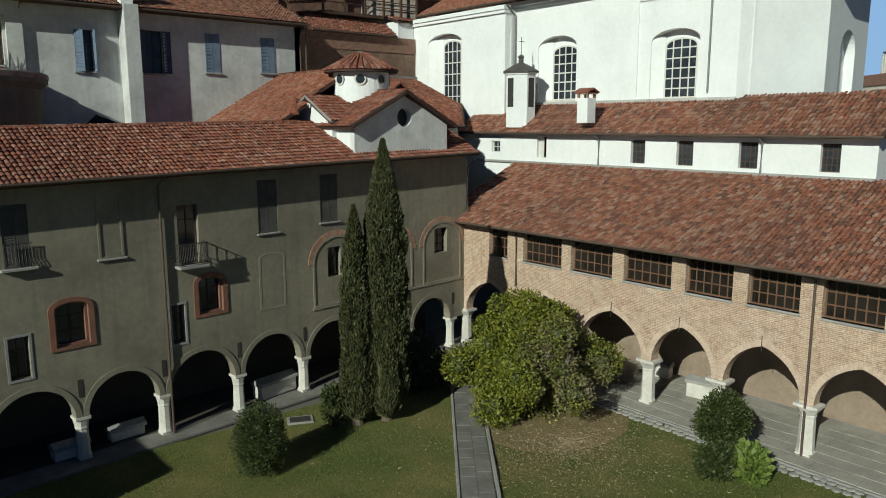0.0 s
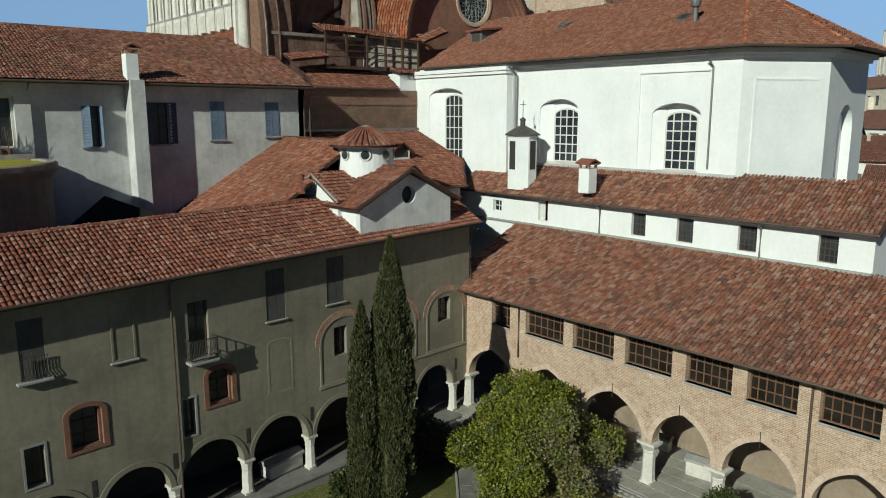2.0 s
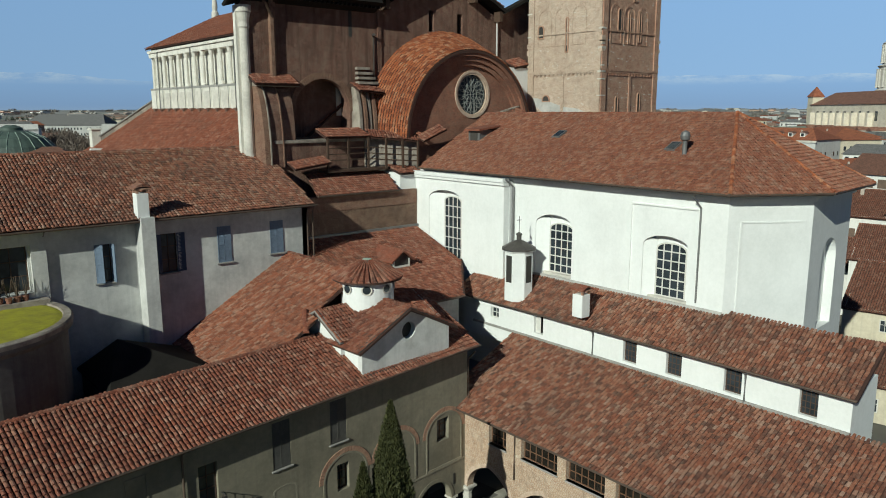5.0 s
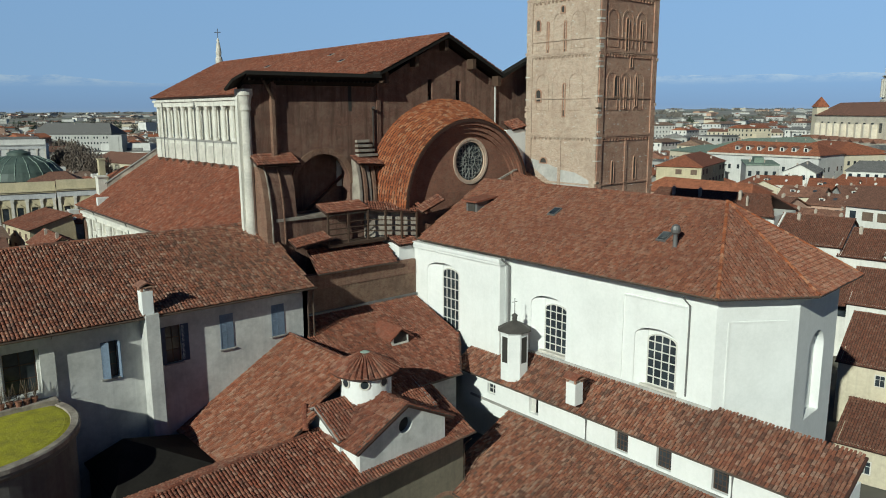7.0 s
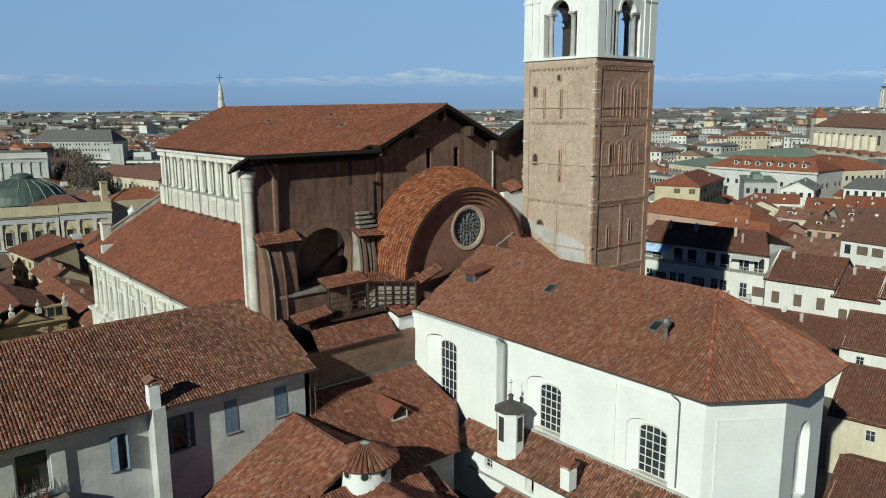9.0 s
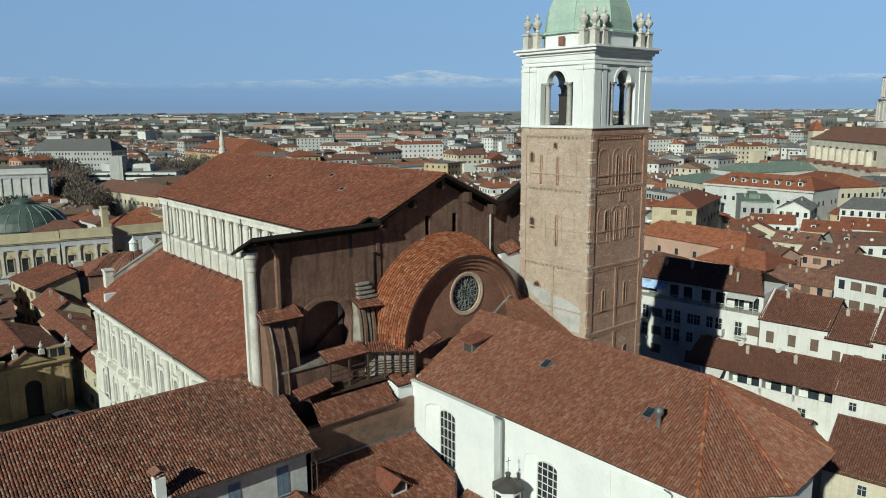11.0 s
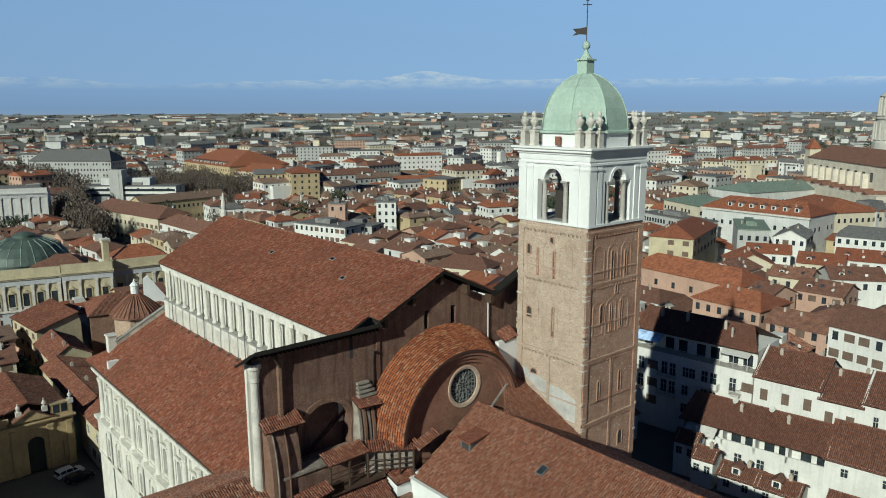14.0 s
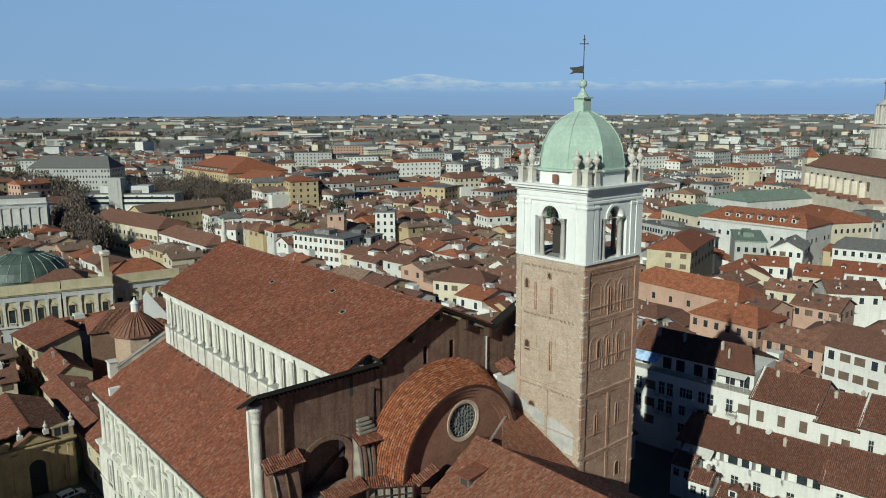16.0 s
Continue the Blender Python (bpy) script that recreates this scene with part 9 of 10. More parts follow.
def car(m, paint, label):
    """A small estate car, nose to +x."""
    c = thing("car", label, "car", m)
    prof = [(-2.1, 0.35), (2.05, 0.35), (2.15, 0.55), (2.1, 0.78), (1.2, 0.95), (0.45, 1.42), (-1.1, 1.48), (-1.9, 1.3), (-2.15, 0.9), (-2.15, 0.55)]
    low = [(-2.1, 0.32), (2.05, 0.32), (2.15, 0.55), (2.1, 0.78), (1.15, 0.95), (-2.15, 0.95), (-2.18, 0.55)]
    bm = prism(bmesh.new(), [(x, -0.86, z) for x, z in low], (0, 1.72, 0))
    bmesh.ops.bevel(bm, geom=bm.edges[:], offset=0.07, segments=2, affect="EDGES")
    part("body", bm, paint, c)
    bm = prism(bmesh.new(), [(x, -0.74, z) for x, z in ((1.15, 0.93), (0.45, 1.42), (-1.1, 1.46), (-1.95, 1.28), (-2.1, 0.93))], (0, 1.48, 0))
    cab = part("glazing", bm, GLASS_DARK, c, "dark car windows")
    bm = prism(bmesh.new(), [(x, -0.72, z) for x, z in ((0.5, 1.40), (0.4, 1.47), (-1.1, 1.52), (-1.95, 1.36), (-1.9, 1.30), (-1.1, 1.45))], (0, 1.44, 0))
    bmesh.ops.bevel(bm, geom=bm.edges[:], offset=0.02, segments=1, affect="EDGES")
    part("roof", bm, paint, c)
    for x in (0.3, -0.75, -1.75):
        part("pillar", boxes((x - 0.05, x + 0.05, -0.765, 0.765, 0.93, 1.42)), paint, c)
    for x in (1.35, -1.35):
        for y in (-0.78, 0.78):
            w = part("wheel", lathe(bmesh.new(), [(0.2, -0.1), (0.31, -0.1), (0.32, 0.0), (0.31, 0.1), (0.2, 0.1)], 16), INTERIOR, c, "", pose(x, y, 0.32, 90, 0, 0))
            part("rim", lathe(bmesh.new(), [(0.19, -0.105), (0.2, 0.0), (0.19, 0.105)], 12), PIPE_GREY, w)
    for y in (-0.6, 0.6):
        part("headlight", soft_box(2.0, 2.17, y - 0.2, y + 0.2, 0.6, 0.76, 0.02), WHITE_FRAME, c)
        part("tail_light", soft_box(-2.2, -2.05, y - 0.12, y + 0.2, 0.75, 1.0, 0.02), TERRACOTTA, c)
    return c


car(pose(25.8, 123.6, 0, 0, 0, 12), surface("white_car_paint", (0.75, 0.75, 0.76), (0.68, 0.68, 0.70), rough=0.25, bump=0), "white estate car parked in the shaded court")
car(pose(26.6, 120.6, 0, 0, 0, 10), surface("black_car_paint", (0.03, 0.03, 0.035), (0.02, 0.02, 0.022), rough=0.25, bump=0), "dark car parked beside the white one")


def broad_tree(x, y, h, r, leaf, label, n=1600, seed=1):
    t = thing("tree", label, "tree", pose(x, y, 0))
    q = random.Random(seed)
    bm = bmesh.new()
    tube(bm, [(0, 0, 0), (0.1, 0, h * 0.3), (0, 0.1, h * 0.7)], 0.16, 7)
    for k in range(9):
        a = k * 2.4
        tube(bm, [(0, 0, h * (0.25 + 0.04 * k)), (r * 0.5 * math.cos(a), r * 0.5 * math.sin(a), h * (0.45 + 0.04 * k)), (r * 0.8 * math.cos(a), r * 0.8 * math.sin(a), h * (0.55 + 0.045 * k))], 0.05, 4)
    part("trunk", bm, BARK, t)
    vs, fs = [], []
    lumps = [(q.gauss(0, 0.45), q.gauss(0, 0.45), q.uniform(-0.6, 0.8)) for _ in range(14)]
    for k in range(n):
        l = q.choice(lumps)
        d = Vector((q.gauss(0, 1), q.gauss(0, 1), q.gauss(0, 1))).normalized() * 0.42 * q.random() ** 0.3
        p = Vector(((l[0] + d.x) * r, (l[1] + d.y) * r, h * 0.62 + (l[2] + d.z) * h * 0.33))
        a = Vector((q.gauss(0, 1), q.gauss(0, 1), q.gauss(0, 1))).normalized() * 0.16
        b = a.orthogonal().normalized() * 0.3
        o = len(vs)
        vs += [tuple(p - a), tuple(p + b), tuple(p + a), tuple(p - b)]
        fs.append((o, o + 1, o + 2, o + 3))
    me = bpy.data.meshes.new("crown")
    me.from_pydata(vs, [], fs)
    me.materials.append(leaf)
    o = new("crown", me)
    o.parent = t
    return t


broad_tree(26.5, 172.0, 7.5, 3.2, LEAF_FAR, "dark evergreen tree in a small garden court", seed=5)
broad_tree(30.0, 170.0, 5.0, 2.0, LEAF_BOX, "low green tree against a cream house", n=900, seed=6)

# right of the tower
landmark(185.4, 128.1, 181.9, 91.8, 13, 12, 3.6, WALLS[4], FAR_RED, "old brick palace with paired arched windows", floors=2, hip=4, shut=0.0, pitch=6.0)
landmark(207.6, 137.4, 211.9, 123.8, 34, 17.3, 3.4, CREAM, FAR_RED, "cream palazzo with grey shutters and hipped red roof", floors=5, hip=6, along_x=False, shut=0.9, pitch=4.4, upper=2, chimneys=4)
lp = landmark(284.4, 163.2, 283.8, 118.6, 22, 18, 4.2, WALLS[5], FAR_RED, "long pale palace with round dormers under a red roof", floors=2, hip=6, shut=0.1, pitch=3.6, upper=1)
for k in range(7):
    dormer(lp, pose(11 + 4.6 * k, 2.2, 19.2), 1.7, 1.5, 3.0)
part("cornice", boxes((-0.6, 45.2, -0.7, 0, 17.2, 17.9)), STONE_WHITE, lp, "bracketed pale cornice")
landmark(300.0, 192.0, 289.5, 168.0, 28, 17, 2.6, WALLS[1], FAR_GREEN, "building with a green metal roof", floors=3, hip=7, shut=0.0, upper=1)
landmark(362.0, 204.0, 354.0, 178.0, 80, 17, 3.6, WALLS[5], FAR_GREEN, "long hall with a blue green metal roof", floors=2, hip=8, along_x=False, shut=0.0, upper=1)
landmark(249.0, 128.5, 254.5, 119.5, 26, 16.0, 1.0, WALLS[3], FAR_GREEN, "dark block with a sloping green metal roof", flat=True, floors=3, shut=0.0, upper=1)
landmark(318.0, 150.0, 302.8, 121.0, 28, 17.5, 4.6, WALLS[1], FAR_RED, "house with a broad red brown hipped roof", floors=3, hip=9, shut=0.2, upper=1)
landmark(277.7, 188.8, 268.1, 153.9, 9, 13.5, 1, WALLS[3], FAR_GREY, "long grey block with ribbon windows", flat=True, floors=3, shut=0.0, pitch=1.7)
landmark(257.7, 119.4, 260.5, 109.3, 17, 13.5, 3.0, WALLS[0], FAR_GREY, "white house with a dark slate roof", floors=4, along_x=False, shut=0.2, upper=2)
landmark(273.0, 104.5, 278.0, 84.0, 13, 14, 3.2, WALLS[0], FAR_GREY, "white mansion with grey mansard roof", floors=4, hip=3, shut=0.3, upper=2)
landmark(145.1, 54.8, 142.6, 36.0, 12, 17.5, 3.2, WALLS[0], FAR_BROWN, "white house with a blank gable wall", floors=5, shut=0.3, chimneys=3)
landmark(160.0, 74.0, 160.6, 59.0, 10, 11.0, 2.6, WALLS[4], FAR_BROWN, "orange plastered house with white windows", floors=4, shut=0.1)
landmark(166.0, 96.0, 165.0, 78.0, 14, 11.5, 3.0, WALLS[4], FAR_RED, "low house with a broad orange roof", floors=3, hip=4, shut=0.2)
for ax, ay, bx, by, d_, h_, rh_, wl, rf, along, lab in (
        (185.2, 94.8, 183.4, 84.6, 11, 10.4, 2.6, 4, FAR_BROWN, True, "low orange house with a brown roof and skylights"),
        (197.2, 84.3, 197.6, 72.2, 11, 10.6, 2.6, 4, FAR_BROWN, True, "low orange house with a brown roof and skylights"),
        (205.4, 95.6, 206.9, 84.9, 10, 11.4, 2.4, 1, FAR_BROWN, True, "cream house with a brown roof among courts"),
        (214.5, 112.4, 222.8, 101.7, 14, 10.6, 3.4, 1, FAR_RED, False, "gabled house with a bright red roof"),
        (213.9, 81.7, 222.5, 70.5, 12, 11.3, 2.6, 0, FAR_BROWN, True, "white house with a worn brown roof"),
        (229.0, 98.0, 233.0, 86.0, 12, 11.5, 2.6, 1, FAR_RED, True, "cream house with a red roof"),
        (246.0, 93.5, 251.0, 77.0, 12, 11.0, 2.8, 0, FAR_RED, True, "white house with an orange gabled roof"),
        (236.0, 118.0, 242.0, 106.0, 10, 11.0, 2.4, 0, FAR_RED, True, "white house with a red roof")):
    lt = landmark(ax, ay, bx, by, d_, h_, rh_, WALLS[wl], rf, lab, floors=3, along_x=along, shut=0.3, pitch=3.0, chimneys=3, upper=1, dish=along)
    if along:
        dormer(lt, pose(3.0, 1.6, h_ + 0.7), 1.4, 1.0, 2.4)
landmark(328.2, 128.7, 323.8, 109.4, 24, 18, 1, WALLS[5], FAR_GREY, "pale concrete block with plant on its flat roof", flat=True, floors=4, shut=0.0, upper=1)
# behind the nave and to its left
landmark(97.8, 372.4, 109.0, 314.5, 16, 13, 4.2, WALLS[1], FAR_BROWN, "long cream palace with worn brown roof", floors=2, hip=5, shut=0.7, pitch=3.5)
landmark(108.7, 312.0, 110.5, 268.0, 13, 12, 3.2, WALLS[0], FAR_BROWN, "white house with grey shutters in rows", floors=3, hip=4, shut=0.9)
ht = landmark(239.6, 619.0, 241.6, 534.5, 52, 16, 11, WALLS[2], FAR_RED, "large hotel with steep red roof and dormers", floors=3, hip=18, shut=0.2, pitch=4)
for k in range(9):
    dormer(ht, pose(14 + 7 * k, 1.5, 16.8), 2.6, 2.0, 5)
landmark(244.3, 545.9, 255.3, 488.3, 34, 13, 5.0, WALLS[1], FAR_RED, "long cream palace with red hipped roof", floors=3, hip=9, shut=0.6, pitch=3.4)
ob_ = landmark(266.6, 475.1, 295.4, 448.5, 30, 14, 1, WALLS[0], FAR_GREY, "modern dark office block with glass bands and white terraces", flat=True, floors=4, shut=0.0, pitch=9, win_h=2.0)
for k in range(4):
    part("window_band", boxes((0.3, 38.9, -0.12, 0.0, 1.0 + 3.4 * k, 3.2 + 3.4 * k)), GLASS_DARK, ob_, "continuous dark window band")
    part("side_band", boxes((39.2, 39.32, 0.3, 29.5, 1.0 + 3.4 * k, 3.2 + 3.4 * k)), GLASS_DARK, ob_)
part("roof_pavilion", boxes((4, 30, 6, 22, 14.4, 17.5)), WALLS[5], ob_, "pale set-back top storey")
landmark(304.0, 411.0, 348.0, 388.0, 14, 10, 3, WALLS[1], FAR_RED, "cream house with orange roof", floors=3, hip=4, shut=0.3)
landmark(145.6, 263.0, 153.3, 237.3, 12, 13.6, 1, WALLS[0], FAR_GREY, "white stepped terrace block", flat=True, floors=4, shut=0.2)
landmark(160.5, 252.4, 166.3, 238.0, 9, 12.8, 1, WALLS[3], FAR_GREY, "plain grey block with few windows", flat=True, floors=4, shut=0.1, pitch=4)
landmark(175.8, 285.8, 181.5, 280.6, 7, 16.5, 1, WALLS[4], FAR_GREY, "square red brick tower house", flat=True, floors=4, shut=0.0, upper=1)
landmark(193.4, 273.0, 200.1, 266.9, 9, 17, 1, WALLS[0], FAR_GREY, "tall white house with a flat roof", flat=True, floors=5, shut=0.1)
landmark(126.0, 385.7, 174.7, 391.9, 13, 11.5, 3.2, WALLS[2], FAR_TAN, "long low range with a worn tan roof", floors=2, shut=0.2, chimneys=5)
landmark(139.1, 166.4, 146.5, 151.0, 11, 12, 3, WALLS[1], FAR_BROWN, "cream house with brown hipped roof", floors=3, hip=4, shut=0.2)
landmark(134.2, 679.5, 184.3, 632.5, 26, 18, 9, WALLS[3], FAR_GREY, "grey block with dark mansard roof", floors=4, hip=7, shut=0.0)
mo = landmark(130.6, 505.7, 174.0, 466.3, 15, 11, 1, WALLS[0], FAR_GREY, "white modern block with stair tower", flat=True, floors=3, shut=0.0, pitch=9)
for k in range(2):
    part("window_band", boxes((0.5, 58, -0.12, 0.0, 4.6 + 3.3 * k, 6.2 + 3.3 * k)), GLASS_DARK, mo, "ribbon window")
part("stair_tower", boxes((16.5, 25.0, -1.5, 6, 0, 21.5), (18.5, 23.0, -1.7, -1.5, 1, 20.5)), WALLS[3], mo, "tall grey stair tower")
part("upper_storey", boxes((8, 40, 5, 14, 11.4, 16)), WALLS[5], mo, "set-back grey upper storey")

# theatre: cream walls with windows between pilasters, green dome
STONE_COOL = surface("cool_grey_render", (0.50, 0.51, 0.52), (0.38, 0.39, 0.41), fine=3, broad=0.3, amount=0.8, bump=0.12, streak=0.3)


def classical_front(t, m, length, bays, h=17.2, CREAM=CREAM):
    """A cream front: plain ground floor, tall windows between pilasters, frieze, cornice and parapet."""
    part("wall", boxes((0, length, 0, 12, 0, h - 2.2)), CREAM, t, "cream plaster walls", m)
    part("ground_floor", boxes((-0.1, length + 0.1, -0.25, 0, 0, 6.2)), STONE_COOL, t, "pale grey rendered ground floor", m)
    part("string_course", boxes((-0.2, length + 0.2, -0.7, 0, 6.2, 6.7)), STONE_WHITE, t, "", m)
    part("frieze", boxes((-0.1, length + 0.1, -0.35, 0, h - 4.4, h - 2.9)), STONE_COOL, t, "grey painted frieze", m)
    part("cornice", boxes((-0.3, length + 0.3, -0.7, 0, h - 2.9, h - 2.5), (-0.4, length + 0.4, -1.0, 0, h - 2.5, h - 2.2)), CREAM, t, "", m)
    part("parapet", boxes((-0.1, length + 0.1, -0.3, 0.4, h - 2.2, h)), CREAM, t, "plain parapet", m)
    pil = boxes((-0.35, 0.35, -0.42, 0, 6.7, h - 4.4), (-0.45, 0.45, -0.5, 0, 6.7, 7.3), (-0.46, 0.46, -0.52, 0, h - 5.0, h - 4.4))
    hood = prism(bmesh.new(), [(-1.0, -0.5, 11.1), (1.0, -0.5, 11.1), (0, -0.5, 11.9)], (0, 0.5, 0))
    box(hood, -0.95, -0.72, -0.2, 0, 7.6, 11.1)
    box(hood, 0.72, 0.95, -0.2, 0, 7.6, 11.1)
    bal = bmesh.new()
    for k in range(9):
        lathe(bal, [(0.07, 6.7), (0.11, 6.95), (0.06, 7.3), (0.08, 7.45)], 6, -0.8 + k * 0.2, -0.45)
    box(bal, -0.95, 0.95, -0.55, -0.35, 7.45, 7.58)
    step = length / bays
    ps = hs = bs = None
    for k in range(bays + 1):
        mm = m @ pose(min(max(k * step, 0.4), length - 0.4), 0, 0)
        ps = again(ps, t, mm) if ps else part("pilaster", pil, STONE_WHITE, t, "", mm)
        if k < bays:
            mm = m @ pose((k + 0.5) * step, 0, 0)
            w = fit(WIN_MESH, "window", t, mm @ pose(0, 0, 7.7) @ Matrix.Diagonal((1.3, 1, 2.0, 1)))
            hs = again(hs, t, mm) if hs else part("window_hood", hood, CREAM, t, "", mm)
            bs = again(bs, t, mm) if bs else part("balustrade", bal, STONE_WHITE, t, "", mm)
            fit(WIN_MESH, "window", t, mm @ pose(0, -0.26, 1.6) @ Matrix.Diagonal((1.3, 1, 1.7, 1)))


th = thing("theatre", "cream neoclassical theatre with green copper dome", "theatre")
ma, la = front(8.0, 223.9, 47.0, 213.4, 16)
classical_front(th, ma, la, 12, 17.6)
mb, lb = front(47.2, 212.4, 59.2, 209.2, 16)
classical_front(th, mb, lb, 3, 18.0)
mc, lc = front(59.9, 212.0, 78.0, 209.6, 14)
classical_front(th, mc, lc, 5, 17.6)
part("pavilion_side", boxes((-0.2, 0.3, -0.2, 6, 0, 18.0)), CREAM, th, "", mb @ pose(lb, 0, 0))
part("chimney", boxes((-0.8, 0.8, -0.8, 0.8, 12, 22.5), (-1.0, 1.0, -1.0, 1.0, 22.5, 22.8)), CREAM, th, "", pose(60.0, 217.0, 0))
bm = gable_roof(bmesh.new(), 15, 13, 16.5, 3.6, 0.4, 5)
part("roof", bm, FAR_RED, th, "red hipped roof", mc @ pose(1, 1.5, 0))
bm = gable_roof(bmesh.new(), 14, 12, 16.6, 2.8, 0.4, 4)
part("roof", bm, FAR_BROWN, th, "brown hipped roof", ma @ pose(33, 1.5, 0))
dm2 = part("dome", lathe(bmesh.new(), [(10.9, 14), (10.9, 17.4), (11.3, 17.5), (10.4, 19.6), (8.2, 21.9), (4.6, 23.5), (2.9, 23.9), (2.9, 24.6), (1.2, 25.3)], 40), surface("dark_green_copper", (0.095, 0.135, 0.115), (0.05, 0.07, 0.062), fine=3, broad=0.2, amount=1.0, rough=0.6, streak=0.6, stain=(0.04, 0.05, 0.05)), th, "weathered green copper dome", pose(42.5, 230.0, 0))
bm = bmesh.new()
for k in range(20):
    a = 2 * math.pi * k / 20
    tube(bm, [(r * math.cos(a), r * math.sin(a), z) for r, z in ((11.2, 17.7), (10.45, 19.65), (8.25, 21.95), (4.6, 23.6))], 0.06, 5)
part("dome_rib", bm, VERDIGRIS, dm2)
TAKEN.append((ma.inverted(), 72, 32))
pp = thing("palace", "ornate pale grey palace with tall windows and flat roof", "palace")
mp_, lp_ = front(56.0, 389.0, 81.6, 380.6, 20)
classical_front(pp, mp_, lp_, 7, 23.5, WALLS[5])
part("roof", gable_roof(bmesh.new(), lp_ - 1.5, 11, 21.6, 2.8, 0.0, 3), FAR_GREY, pp, "low grey roof behind the parapet", mp_ @ pose(0.75, 0.8, 0))
TAKEN.append((mp_.inverted(), lp_, 14))

# baptistery with ribbed pyramid roof and lantern
bp = thing("baptistery", "octagonal brick baptistery with ribbed roof and white lantern", "chapel", pose(51.0, 164.5, 0, 0, 0, 10))
part("wall", lathe(bmesh.new(), [(5.0, 0), (5.0, 14.0), (5.3, 14.2)], 8), BRICK_PALE, bp, "brick drum")
part("roof", lathe(bmesh.new(), [(5.9, 14.0), (5.9, 14.3), (3.2, 16.8), (0.9, 18.6)], 8), FAR_BROWN, bp, "ribbed tiled roof")
bm = bmesh.new()
for k in range(32):
    a = 2 * math.pi * k / 32
    c = math.cos(math.pi / 8) / math.cos((a % (math.pi / 4)) - math.pi / 8)
    tube(bm, [(r * c * math.cos(a), r * c * math.sin(a), z) for r, z in ((5.9, 14.38), (3.2, 16.88), (0.9, 18.68))], 0.13, 4)
part("roof_rib", bm, TILE_TOWN, bp, "rows of ridge tiles")
part("lantern", lathe(bmesh.new(), [(0.9, 18.4), (0.85, 20.4), (1.05, 20.5), (0.75, 20.9), (0.3, 21.3), (0.04, 22.0)], 10), PLASTER_WHITE, bp, "small white lantern")
TAKEN.append((Matrix.Translation((-44, -158, 0)), 14, 14))

# great church with drum far to the right
gc = thing("great_church", "large brick church with red roof and pale round bell stage", "church", front(424, 181, 384, 138, 20)[0])
part("wall", boxes((0, 90, 0, 26, 0, 32)), BRICK_GREY, gc, "old pale brick walls")
part("aisle", boxes((2, 90, -9, 0, 0, 20)), BRICK_GREY, gc)
for k in range(8):
    part("chapel_roof", prism(bmesh.new(), [(4 + 10.5 * k, -9.4, 20), (9 + 10.5 * k, -9.4, 20), (6.5 + 10.5 * k, -9.4, 21.6)], (0, 9.4, 0)), FAR_BROWN, gc)
bm = gable_roof(bmesh.new(), 90, 26, 32, 6.5, 0.6)
part("roof", bm, FAR_BROWN, gc)
part("turret", boxes((-5, 0.8, 0, 6, 0, 36.5)), WALLS[1], gc, "pale plastered turret")
part("turret_roof", lathe(bmesh.new(), [(5.0, 36.5), (0.2, 42)], 4, -2.1, 3.0, math.pi / 4, math.pi / 4 + 2 * math.pi), FAR_RED, gc)
for k in range(9):
    o = new("window", WIN_MESH)
    o.parent = gc
    o.matrix_basis = pose(8 + 7.4 * k, 0, 24.5) @ Matrix.Diagonal((2.2, 1, 2.6, 1))
    o = part("buttress", boxes((-0.8, 0.8, -2.5, 0.0, 20, 28)), BRICK_GREY, gc, "", pose(4.4 + 7.4 * k, 0, 0)) if k == 0 else again(o2, gc, pose(4.4 + 7.4 * k, 0, 0))
    if k == 0:
        o2 = o
TAKEN.append(((gc.matrix_basis @ Matrix.Translation((0, -10, 0))).inverted(), 92, 38))
sg = thing("drum_tower", "tall grey stone tower of columned round stages", "tower", pose(458.5, 148.0, 0))
prof = [(13, 0), (13, 40), (12, 41), (12, 52), (13, 53), (10.5, 54), (10.5, 64), (11.5, 65), (8, 68), (8, 76), (9, 77), (6.5, 82), (5.5, 88), (2, 92), (0.3, 110)]
part("drum", lathe(bmesh.new(), prof, 28), PLASTER_SHADE, sg)
for st_, (r, z0, z1) in enumerate(((12.6, 41.5, 51.5), (11.1, 54.5, 63.5))):
    for k in range(24):
        a = 2 * math.pi * k / 24
        m = pose(r * math.cos(a), r * math.sin(a), z0)
        if st_ == 0 and k == 0:
            cl = part("column", lathe(bmesh.new(), [(0.7, 0), (0.6, 0.6), (0.55, 9.4), (0.75, 10)], 8), PLASTER_SHADE, sg, "", m)
        else:
            again(cl, sg, m)


# ---- ordinary houses ----
def free(x, y, r):
    if x < 76 and y < 118 or x < 36 and y < 150 or x < 114 and y < 70:
        return False
    if 78 < x < 98 and 240 < y < 420 or 96 < x < 238 and 400 < y < 640:
        return False
    for inv, w, d in TAKEN:
        p = inv @ Vector((x, y, 0))
        if -r < p.x < w + r and -r < p.y < d + r:
            return False
    return True


